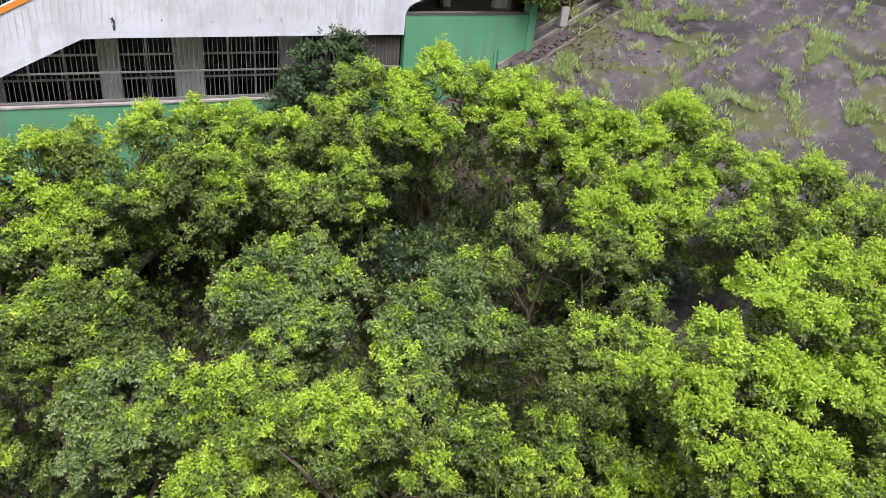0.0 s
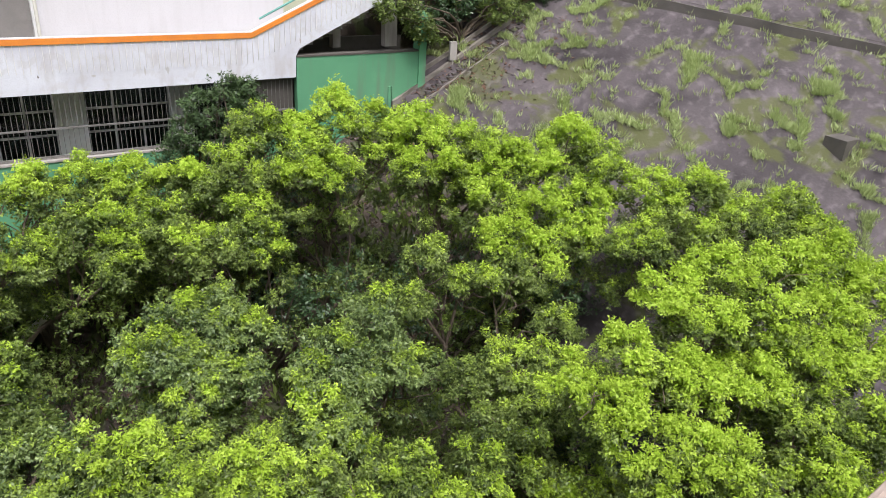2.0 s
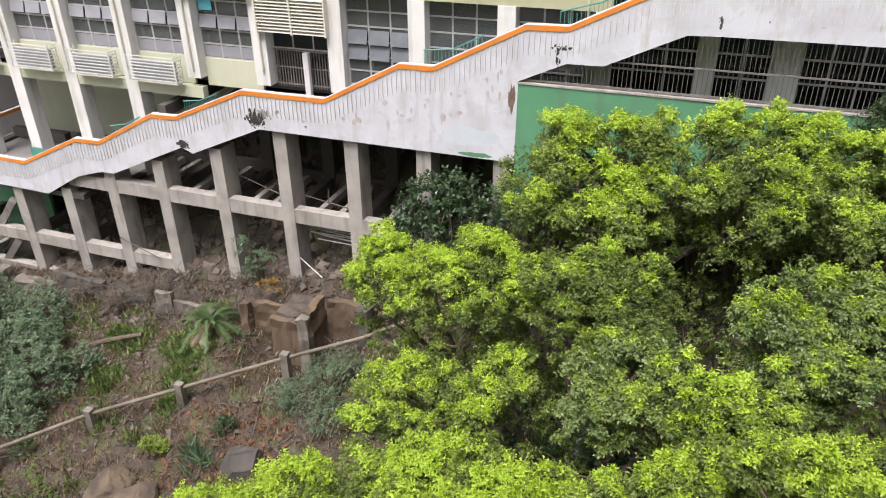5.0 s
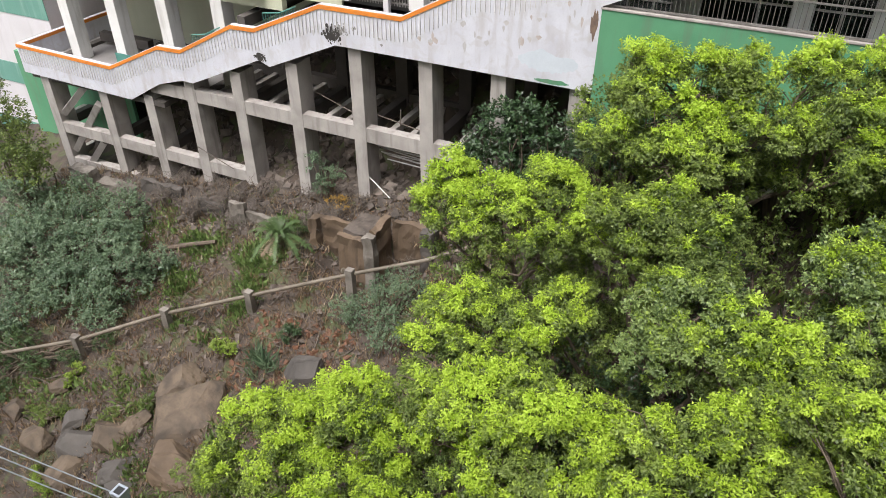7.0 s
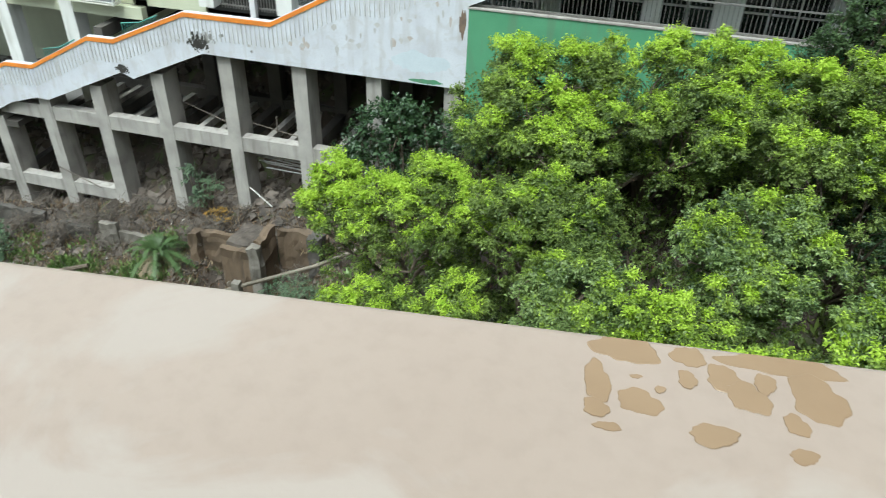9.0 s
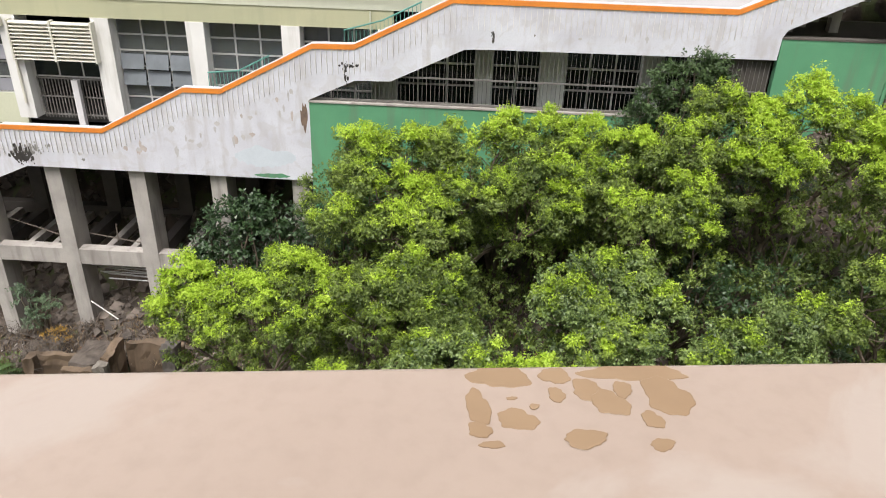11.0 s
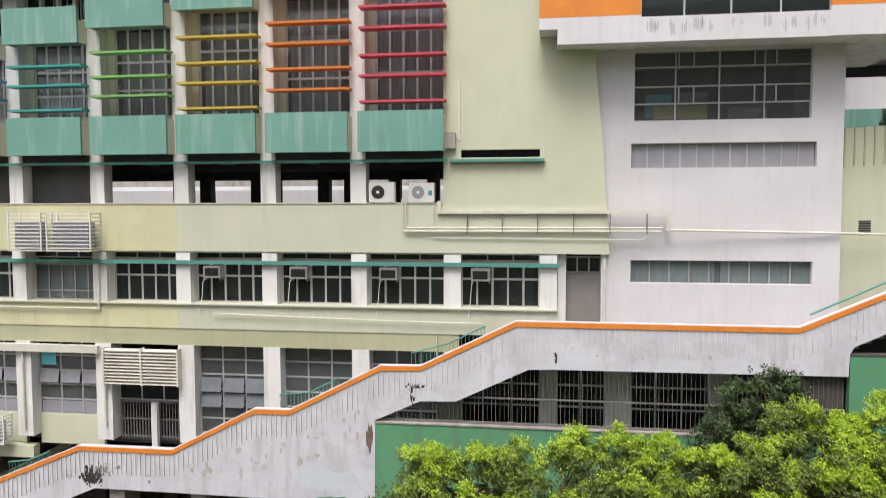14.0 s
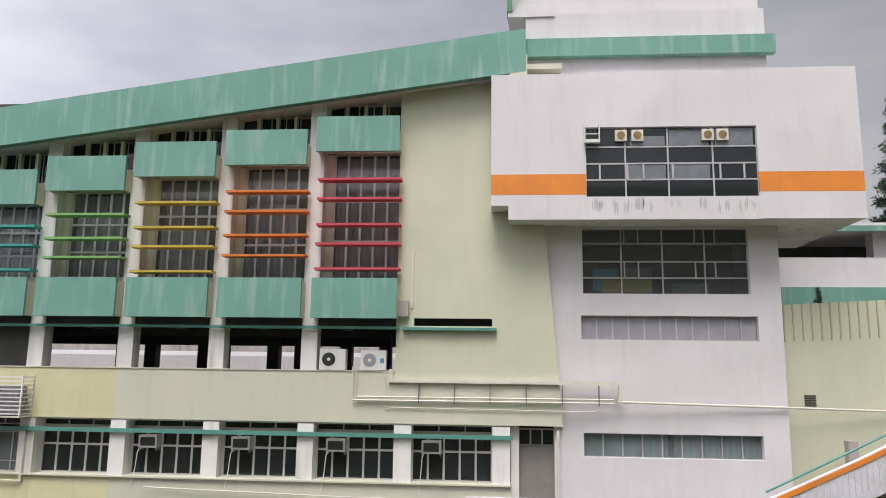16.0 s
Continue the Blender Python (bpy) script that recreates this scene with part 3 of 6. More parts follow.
boxes("slot_back", [(-3.3, 0, 26.9, 27.0, 1.4, 2.2)], M["grille_hollow"], school)
boxes("drain_head", [(-3.72, -3.3, 25.8, 25.998, 1.98, 2.55)], M["concrete"], school)
boxes("patch_pipe", [(-3.22, -3.14, 25.96, 25.998, 2.3, 4.4)], M["plastic"], school)

# white tower: body, door, strip windows, big windows
body_holes = [(2.92, 8.75, 2.88, 5.24), (2.84, 8.95, 1.24, 2.10), (2.86, 8.9, -2.78, -1.97)]
rows = []
xa, xb, za, zb = 1.3, 9.78, -5.4, 5.4
for x0, x1, z0, z1 in [(xa, 2.84, -1.77, zb), (2.0, 2.84, za, -1.774), (8.95, xb, za, zb), (2.84, 8.95, za, -2.78), (2.84, 8.95, -1.97, 1.24), (2.84, 8.95, 2.10, 2.88), (2.84, 8.95, 5.24, zb),
                       (2.84, 2.92, 2.88, 5.24), (8.75, 8.95, 2.88, 5.24), (2.84, 2.86, -2.78, -1.97), (8.9, 8.95, -2.78, -1.97)]:
    rows.append((x0, x1, 26.26, 26.5, z0, z1))
boxes("wall", rows, M["white"], school, "white painted tower wall with grey streaks")
boxes("side_wall", [(9.5, 9.78, 26.5, 33, -9, 5.4)], M["white"], school)
window(2.92, 8.75, 2.88, 5.24, 26.42, 4, 4, splits=[0, 0.24, 0.49, 0.745, 1], rows=[0, 0.25, 0.5, 0.78, 1], bar=0.05, label="large gridded window", glass="glass_mid", frame_key="mullion")
boxes("sash", [(x, x + 0.045, 26.36, 26.42, z, z + 0.55) for x in (4.4, 4.9, 6.9, 7.6) for z in (3.5, 4.72)], M["mullion"], school)
boxes("poster", [(3.6, 5.4, 26.47, 26.475, 2.95, 3.42)], M["poster_yellow"], school, "yellow poster inside the window")
boxes("poster", [(3.3, 4.2, 26.48, 26.485, 3.0, 3.8)], M["poster_blue"], school, "blue poster inside the window")
boxes("poster", [(4.45, 5.4, 26.48, 26.485, 3.43, 3.85)], M["curtain_pink"], school)
curtain(6.1, 7.4, 2.9, 3.3, 26.56, M["curtain"])
window(2.84, 8.95, 1.24, 2.10, 26.4, 11, 1, bar=0.05, pane=False, label="strip window with grey panels")
for k in range(11):
    x = 2.86 + 6.07 * k / 11
    boxes("grey_panel", [(x + 0.02, x + 0.53, 26.42, 26.44, 1.26, 2.08)], M["screen"], school)
window(2.86, 8.9, -2.78, -1.97, 26.4, 9, 1, bar=0.045, label="strip window with grey-teal curtains", glass="glass_clear")
curtain(2.9, 5.75, -2.76, -2.0, 26.48, M["curtain_teal"], pleat=0.22)
curtain(5.95, 8.85, -2.76, -2.0, 26.48, M["curtain_teal"], pleat=0.22)

door = boxes("door", [(0.62, 1.85, 26.6, 26.66, -4.3, -2.45)], M["door_grey"], school, "beige-grey metal door below three small panes")
window(0.62, 1.85, -2.45, -1.9, 26.6, 3, 1, parent=school)
boxes("door_jamb", [(0.33, 0.62, 26.3, 26.8, -5.2, -1.77), (1.85, 2.0, 26.24, 26.8, -5.2, -1.77)], M["column"], school)
boxes("door_back", [(0.33, 2.0, 26.9, 27.0, -5.2, -1.6)], M["dark"], school)

# jutting white upper room with an orange band
bx0, bx1, by = -0.35, 12.25, 24.9
rows = [(bx0, 2.95, by, by + 0.25, 5.8, 6.18), (bx0, 2.95, by, by + 0.25, 6.92, 10.62), (8.8, bx1, by, by + 0.25, 5.32, 6.26), (8.8, bx1, by, by + 0.25, 6.96, 10.72),
        (2.95, 8.8, by, by + 0.25, 5.3, 6.1), (2.95, 8.8, by, by + 0.25, 8.61, 10.68), (0.25, 2.95, by, by + 0.25, 5.3, 5.8)]
boxes("wall", rows, M["white"], school, "white painted jutting upper wall")
boxes("orange_band", [(bx0 - 0.003, 2.95, by - 0.004, by + 0.25, 6.18, 6.92), (8.8, bx1 + 0.003, by - 0.004, by + 0.25, 6.26, 6.96)], M["orange"], school, "bright orange painted band")
boxes("soffit", [(0.25, bx1, by + 0.25, 31, 5.34, 5.5), (bx0, 0.25, by + 0.25, 26.0, 5.8, 5.95)], M["column"], school)
boxes("side_wall", [(bx1 - 0.25, bx1, by + 0.25, 31, 5.5, 10.72), (bx0, bx0 + 0.2, by + 0.25, 26.0, 5.95, 10.62)], M["white"], school)
boxes("roof", [(bx0, bx1, by + 0.25, 31, 10.3, 10.5)], M["white"], school)
# near-black for the unlit depth behind the big window
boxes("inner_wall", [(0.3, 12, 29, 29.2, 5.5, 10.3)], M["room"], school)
window(2.95, 8.8, 6.1, 8.61, 24.98, 4, 4, splits=[0, 0.235, 0.485, 0.745, 1], rows=[0, 0.25, 0.48, 0.72, 1], bar=0.055, label="large gridded window with air conditioners", frame_key="mullion")
for x0, x1, z0, z1 in ((4.4, 5.7, 6.72, 7.25), (5.85, 7.2, 6.72, 7.28), (7.4, 8.7, 7.95, 8.55), (5.85, 7.2, 7.95, 8.5), (4.5, 5.7, 7.95, 8.3)):
    boxes("frosted_sash", [(x0, x1, 25.0, 25.02, z0, z1)], M["frost"], school, "frosted window sash")
boxes("sash", [(3.3 + k, 3.36 + k, 24.93, 24.98, 6.75, 7.28) for k in (0.1, 1.05, 1.6, 2.6, 4.2, 5.0)], M["frame"], school)

# lower storey behind the stair
LOWER = {1: "grid", 2: "grid", 3: "awning", 4: "gate", 5: "grey", 6: "cage", 7: "cage", 8: "cage", 9: "grid"}
for j in range(0, 10):
    x0, x1 = col_x(j), col_x(j - 1)
    a, b = x0 + 0.66, x1
    foot = -9.2 if j < 6 else -14.6
    boxes("column", [(x0, x0 + 0.66, 26.0, 26.75, foot, -5.38)], M["column"], school)
    kind = LOWER.get(j)
    if kind in ("grid", "awning"):
        fr = window(a, b, -8.9, -5.42, 26.5, 3, 6, bar=0.06, label="steel window with small panes", glass="glass_sheen")
        if kind == "awning":
            for k in range(3):
                for z in (-6.9, -7.5):
                    w = (b - a) / 3
                    sash = boxes("awning_sash", [(-w / 2 + 0.04, w / 2 - 0.04, 0, 0.03, -0.55, 0)], M["frost"], school, "tilted frosted pane")
                    sash.location, sash.rotation_euler = (a + w * (k + 0.5), 26.45, z + 0.2), (radians(-14), 0, 0)
    elif kind == "gate":
        bm = bmesh.new()
        for k in range(11):
            z = -5.54 - 0.128 * k
            vs = [bm.verts.new((x, y, q)) for x in (a - 0.14, b + 0.08) for y, q in ((25.72, z - 0.085), (25.72, z - 0.06), (25.9, z), (25.9, z - 0.025))]
            for f in ((0, 1, 5, 4), (1, 2, 6, 5), (2, 3, 7, 6), (3, 0, 4, 7), (0, 3, 2, 1), (4, 5, 6, 7)):
                bm.faces.new([vs[i] for i in f])
        box(bm, a - 0.2, a - 0.14, 25.7, 25.998, -6.95, -5.5)
        box(bm, b + 0.08, b + 0.14, 25.7, 25.998, -6.95, -5.5)
        box(bm, (a + b) / 2 - 0.04, (a + b) / 2 + 0.04, 25.7, 25.998, -6.95, -5.5)
        part("louvre_hood", bm, M["plastic"], school, "cream louvred hood above the gate")
        window(a, b, -7.7, -6.95, 26.55, 3, 1)
        boxes("gate_rail", [(a, b, 26.5, 26.56, z, z + 0.06) for z in (-7.8, -8.5, -9.2)], M["bar"], school)
        for k in range(22):
            x = a + (b - a) * (k + 0.5) / 22
            boxes("gate_bar", [(x - 0.02, x + 0.02, 26.51, 26.55, -9.3, -7.8)], M["bar"], school)
        boxes("gate_post", [((a + b) / 2 + 0.1, (a + b) / 2 + 0.34, 26.2, 26.4, -9.6, -7.75)], M["white"], school)
    elif kind in ("grey", "cage"):
        window(a, b, -8.38, -5.42, 26.5, 3, 5, bar=0.06, label="steel window with grey lower panes", glass="glass_sheen")
        boxes("grey_pane", [(a + 0.05, b - 0.05, 26.515, 26.52, -8.33, -7.85)], M["screen"], school)
        for k in range(3):
            w = (b - a) / 3
            sash = boxes("awning_sash", [(-w / 2 + 0.05, w / 2 - 0.05, 0, 0.03, -0.5, 0)], M["screen"], school, "tilted frosted pane")
            sash.location, sash.rotation_euler = (a + w * (k + 0.5), 26.46, -6.6), (radians(-12), 0, 0)
        boxes("wall", [(a, b, 26.45, 26.6, -9.6, -8.4)], M["tan"], school, "tan wall below the window")
        if kind == "grey":
            boxes("notice", [(a + 0.1, a + 0.75, 26.46, 26.48, -6.4, -5.8)], M["poster_blue"], school)
boxes("wall", [(-36, -20.35, 26.05, 26.4, -10.1, -9.604)], M["tan"], school, "tan edge beam")
boxes("passage_wall", [(-36, -20, 30.2, 30.4, -14.6, -10.1)], M["tan"], school)
boxes("passage_ceiling", [(-36, -20.4, 26.4, 30.2, -9.9, -9.7)], M["room"], school)

# barred ground-floor windows under the landing
for x0, x1 in ((-3.4, -0.27), (0.33, 2.03), (2.92, 5.6), (6.3, 9.2)):
    window(x0, x1, -8.9, -5.75, 26.4, max(2, int((x1 - x0) / 0.85)), 4, bar=0.07, label="dark steel window behind bars")
for x0, x1 in ((-0.27, 0.33), (2.03, 2.92), (5.6, 6.3), (-4.0, -3.4)):
    boxes("column", [(x0, x1, 26.05, 26.7, -9.2, -5.55)], M["column"], school)
boxes("wall", [(-3.4, 1.29, 26.3, 26.5, -5.75, -5.4), (-3.4, 9.2, 26.2, 26.39, -9.2, -8.9)], M["column"], school)

# ---- the outer stair with its parapet ----
KNEES = [(-36.5, -13.45), (-29.9, -13.55), (-26.4, -11.98), (-25.0, -11.94), (-21.8, -10.33), (-20.55, -10.3), (-17.1, -8.84), (-13.43, -8.82), (-10.28, -7.2),
         (-8.97, -7.19), (-5.7, -5.52), (-4.3, -5.49), (-1.06, -3.89), (7.9, -3.9), (11.2, -2.4), (14.6, -0.7)]
UNDER = [(14.6, -2.1), (10.8, -3.89), (9.53, -4.5), (9.40, -4.75), (9.38, -5.45), (0.3, -5.5), (-0.64, -5.53), (-3.1, -6.7), (-4.3, -6.72), (-5.9, -7.45), (-5.93, -10.45),
         (-16.5, -10.42), (-19.98, -11.92), (-20.5, -11.7), (-24.6, -13.5), (-25.3, -13.5), (-26.8, -13.95), (-28.95, -15.15), (-36.5, -15.0)]


def rail_z(x):
    for (xa, z_a), (x_b, z_b) in zip(KNEES, KNEES[1:]):
        if xa <= x <= x_b:
            return z_a + (z_b - z_a) * (x - xa) / (x_b - xa)
    return KNEES[-1][1]


stair = thing("outer_stair", "weathered white outdoor stair with ribbed parapet and orange rail band", "stair", at=(0, 0, 0))
bm = bmesh.new()
strip_prism(bm, KNEES, UNDER[::-1], 24.2, 24.4)
part("parapet", bm, M["stair"], stair, "white parapet stained grey and rust with peeling paint")
bm = bmesh.new()
strip_prism(bm, [(x, z - 0.025) for x, z in KNEES], [(x, z - 0.19) for x, z in KNEES], 24.165, 24.199)
part("rail_band", bm, M["orange"], stair, "orange painted band below the parapet top")
rib = bmesh.new()
box(rib, -0.009, 0.009, -0.03, 0.0, -1.0, -0.2)
rib_me = finish(rib, M["rib"])
x = -36.3
while x < 14.4:
    ob = new("rib", rib_me)
    ob.parent, ob.location = stair, (x, 24.184, rail_z(x))
    x += 0.185
# treads, landings and the slab behind the parapet
rows = []
for (xa, z_a), (x_b, z_b) in zip(KNEES, KNEES[1:]):
    n = max(1, round(abs(z_b - z_a) / 0.167))
    for k in range(n):
        top = z_a + (z_b - z_a) * (k + 1) / n - 1.1
        rows.append((xa + (x_b - xa) * k / n, xa + (x_b - xa) * (k + 1) / n, 24.4, 25.99, top - 0.42, top))
boxes("step", rows, M["deck"], stair, "grey concrete treads and landings")
for x0, x1 in ((-4.9, -2.2), (-9.9, -7.6), (-21.2, -19.4), (-25.6, -23.8)):
    for k in range(int((x1 - x0) / 0.14) + 1):
        x = x0 + 0.14 * k
        boxes("baluster", [(x, x + 0.02, 25.7, 25.72, rail_z(x) - 1.1, rail_z(x) + 0.1)], M["teal"], stair)
    bm = bmesh.new()
    tube(bm, [(x0, 25.71, rail_z(x0) + 0.12), ((x0 + x1) / 2, 25.71, rail_z((x0 + x1) / 2) + 0.12), (x1, 25.71, rail_z(x1) + 0.12)], 0.03)
    part("handrail", bm, M["teal"], stair, "teal metal railing on the inner side")
pipe("handrail", [(8.3, 24.55, -3.55), (11.0, 24.55, -2.25), (14.5, 24.55, -0.55)], 0.035, M["teal"], stair)


def stain(name, x, z, w, h, material, label, drip=1.0, off=0.0):
    """A thin ragged patch on the parapet, with drips along its lower edge."""
    bm = bmesh.new()
    n = max(10, int(w / 0.03))
    seed = Vector((x * 3.1, z * 2.3, w))
    top, low = [], []
    for i in range(n + 1):
        u = i / n
        env = math.sin(math.pi * min(max(u, 0.02), 0.98)) ** 0.5
        t = z + h * env * (0.35 + 0.3 * noise.noise(seed + Vector((u * 5, 0, 0))))
        b = z - h * env * (0.35 + drip * 0.75 * abs(noise.noise(seed + Vector((u * w * 7, 5, 0)))))
        top.append((x + (u - 0.5) * w, t))
        low.append((x + (u - 0.5) * w, b))
    strip_prism(bm, top, low, 24.196 - off, 24.199)
    part(name, bm, M[material], stair, label)


def blotch(name, x, z, w, h, count, material, label, tall=1.0, size=0.06, front=24.1985, parent=None):
    """A ragged blotch of many overlapping flakes, thick in the middle and thin at its edges."""
    bm = bmesh.new()
    for k in range(count):
        px, pz = x + random.gauss(0, w * 0.3), z + random.gauss(0, h * 0.3)
        r, y = size * (0.35 + 1.1 * random.random() ** 2), front - 0.00005 * k
        ring = []
        for i in range(9):
            q = r * (0.75 + 0.4 * random.random())
            ring.append(bm.verts.new((px + q * math.cos(i * 0.698), y, pz + tall * q * math.sin(i * 0.698))))
        bm.faces.new(ring)
    tagged(part(name, bm, M[material], parent or stair, label), kind="stuff")


blotch("mould_stain", -16.6, -10.0, 0.55, 0.5, 150, "mould", "black mould stain", 1.5, 0.05)
blotch("mould_stain", -16.2, -9.75, 0.9, 0.35, 60, "grime", "grey mould stain", 1.4, 0.045)
blotch("mould_stain", -20.42, -11.55, 0.45, 0.25, 110, "mould", "black mould stain", 0.9, 0.055)
blotch("mould_stain", -4.5, -6.2, 0.5, 0.14, 26, "mould", "black mould stain", 0.8, 0.04)
blotch("mould_stain", -4.6, -6.45, 0.12, 0.55, 22, "mould", "black mould stain", 2.0, 0.035)
blotch("mould_stain", 0.25, -5.1, 0.1, 0.5, 16, "mould", "dark crack stain", 2.0, 0.035)
stain("paint_patch", -7.6, -9.6, 2.2, 1.0, "blue_paint", "pale blue paint patch", 0.4)
stain("paint_patch", -7.4, -10.32, 1.3, 0.22, "green_wall", "green paint smear", 0.3, 0.001)
stain("rust_stain", -6.1, -8.0, 0.25, 1.1, "rust", "rusty brown stain")
for k in range(24):
    x = -12.4 + 6.0 * random.random()
    z = rail_z(x) - 1.15 - 1.0 * random.random()
    key = ("rust_pale", "flake", "rain_streak")[k % 3]
    stain("wall_stain", x, z, 0.06 + 0.16 * random.random(), 0.12 + 0.3 * random.random(), key, "rust-tinged run on the peeling parapet", 1.4, 0.0004 * (k % 5))
for k in range(16):
    x = -33 + 44 * random.random()
    z = rail_z(x) - 1.0 - 0.3 * random.random() ** 2
    key = ("flake", "rust_pale", "flake", "rain_streak", "flake", "grime")[k % 6]
    stain("wall_stain", x, z, 0.05 + 0.12 * random.random() ** 2, 0.06 + 0.2 * random.random(), key, "peeling stain on the parapet", 1.6, 0.0004 * (k % 4))

for k in range(24):
    x = 3.0 + 5.7 * random.random()
    blotch("wall_stain", x, 5.9 - 0.2 * random.random(), 0.06 + 0.15 * random.random(), 0.15, 7, "rain_streak", "grey rain streak below the window", 8.0, 0.022, 24.898, school)

# deck end at the far left, with its return parapet
boxes("parapet", [(-36.5, -36.3, 24.4, 31, -15.0, -13.45)], M["stair"], stair)
boxes("rail_band", [(-36.516, -36.5, 24.2, 31, -13.64, -13.48), (-36.3, -36.284, 24.4, 31, -13.64, -13.48)], M["orange"], stair)
boxes("deck", [(-36.3, -20.0, 26.0, 30.2, -15.0, -14.62)], M["deck"], stair, "grey wet deck")
boxes("gate_panel", [(-30.9, -29.8, 25.55, 25.6, -14.6, -13.5)], M["teal"], stair, "teal metal gate panel")

# ---- green walls and bars below the stair ----
gwall = thing("green_retaining_wall", "green painted concrete retaining wall below the stair", "wall")
boxes("wall", [(-5.93, 9.37, 24.21, 24.5, -15.0, -7.54)], M["green_wall"], gwall)
boxes("coping", [(-5.93, 9.37, 24.18, 24.54, -7.539, -7.48)], M["concrete"], gwall, "mossy coping")
boxes("back_fill", [(-5.9, 9.37, 24.5, 26.2, -9.4, -9.2)], M["deck"], gwall)
gwall2 = thing("green_retaining_wall", "green painted wall with a column beside the slope steps", "wall")
boxes("wall", [(9.42, 14.2, 24.21, 24.5, -12.0, -4.78)], M["green_wall"], gwall2)
boxes("coping", [(9.42, 14.2, 24.19, 24.54, -4.779, -4.72)], M["concrete_dark"], gwall2)
boxes("column", [(14.2, 14.5, 24.15, 24.6, -10.0, -3.4)], M["green_wall"], gwall2)
boxes("back_wall", [(9.42, 14.2, 25.6, 25.8, -6.5, -4.4)], M["concrete_dark"], gwall2)
boxes("back_column", [(11.2, 11.5, 25.2, 25.5, -4.7, -2.0), (13.2, 13.7, 25.0, 25.3, -4.7, -2.5)], M["concrete"], gwall2)
fence = thing("window_bars", "rusty grey iron bars above the green wall", "railing")
bar = bmesh.new()
box(bar, -0.007, 0.007, -0.007, 0.007, -7.5, -5.55)
bar_me = finish(bar, M["bar"])
x = -5.8
while x < 9.3:
    ob = new("bar", bar_me)
    ob.parent, ob.location = fence, (x, 24.36, 0)
    x += 0.145
boxes("rail", [(-5.85, 9.35, 24.33, 24.39, z, z + 0.05) for z in (-7.44, -6.59)], M["bar"], fence)
boxes("sheet", [(8.0, 9.35, 24.45, 24.48, -7.45, -5.5)], M["concrete_dark"], fence, "dull grey metal sheet")

# ---- concrete frame under the building ----
frame_ob = thing("concrete_frame", "bare grey concrete frame of columns and beams under the building", "building frame")


def under_z(x):
    for (xb, z_b), (xa, z_a) in zip(UNDER, UNDER[1:]):
        if xa <= x <= xb:
            return z_a + (z_b - z_a) * (x - xa) / (xb - xa + 1e-6)
    return UNDER[-1][1]


COLS = [-35.4, -31.2, -28.0, -25.1, -22.2, -19.0, -15.75, -12.55, -9.5, -6.45]
for i, x in enumerate(COLS):
    for y in (24.4, 28.2, 31.6):
        top = -10.5 if x > -17 else min(under_z(x - 0.3), under_z(x + 0.3)) - 0.02
        # rows behind the front get the dark concrete: shade put into colour
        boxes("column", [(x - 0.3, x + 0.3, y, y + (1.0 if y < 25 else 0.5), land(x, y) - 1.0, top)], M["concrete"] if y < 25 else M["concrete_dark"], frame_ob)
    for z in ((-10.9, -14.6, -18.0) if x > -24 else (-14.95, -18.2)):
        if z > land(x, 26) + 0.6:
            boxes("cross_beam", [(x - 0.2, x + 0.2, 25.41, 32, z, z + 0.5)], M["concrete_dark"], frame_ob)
for i, x in enumerate(COLS[3:]):
    for dx, z, y in ((0.9, -10.73, 24.9), (2.0, -10.73, 24.9), (1.1, -14.5, 24.89), (2.1, -14.5, 24.89), (1.6, -11.15, 28.71)):
        if z > land(x, 27) + 0.2 and not (z > -11.2 and x < -17):
            boxes("stringer", [(x + dx - 0.13, x + dx + 0.13, y, 31.69, z, z + 0.32)], M["concrete"], frame_ob)
boxes("beam", [(a + 0.3, b - 0.3, 24.42, 24.88, -14.6, -13.95) for a, b in zip(COLS, COLS[1:]) if a > -28.5], M["concrete"], frame_ob)
boxes("beam", [(a + 0.3, b - 0.3, 24.42, 24.88, -18.35, -17.75) for a, b in zip(COLS, COLS[1:]) if b < -21], M["concrete"], frame_ob)
boxes("beam", [(a + 0.3, b - 0.3, 24.42, 24.88, -20.4, -19.9) for a, b in zip(COLS, COLS[1:]) if b < -27], M["concrete"], frame_ob)
# inner beams, slab and back wall darkened for the shade inside the frame
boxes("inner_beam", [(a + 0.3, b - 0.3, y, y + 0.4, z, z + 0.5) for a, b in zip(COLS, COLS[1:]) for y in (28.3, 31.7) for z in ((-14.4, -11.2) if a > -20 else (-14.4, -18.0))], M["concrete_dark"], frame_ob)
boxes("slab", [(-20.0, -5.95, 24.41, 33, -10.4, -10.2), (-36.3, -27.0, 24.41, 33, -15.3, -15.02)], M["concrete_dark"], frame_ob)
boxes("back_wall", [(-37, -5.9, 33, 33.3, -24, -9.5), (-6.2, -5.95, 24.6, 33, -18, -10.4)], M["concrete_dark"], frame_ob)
for p, q in (((-35.0, 24.65, -17.25), (-32.6, 24.65, -15.2)), ((-35.0, 24.7, -19.5), (-32.1, 24.7, -16.2)), ((-33.8, 24.65, -19.9), (-32.4, 24.65, -18.4))):
    bm = bmesh.new()
    tube(bm, [p, q], 0.24, 4)
    part("brace", bm, M["concrete"], frame_ob, "slanting concrete brace")
boxes("end_wall", [(-40.7, -32.0, 26.7, 26.9, -26, -15.32)], M["green_wall"], frame_ob, "dark green painted wall behind the end bay")
boxes("side_beam", [(-36.0, -35.72, 24.9, 26.69, z, z + 0.6) for z in (-18.35, -20.6)], M["concrete"], frame_ob)
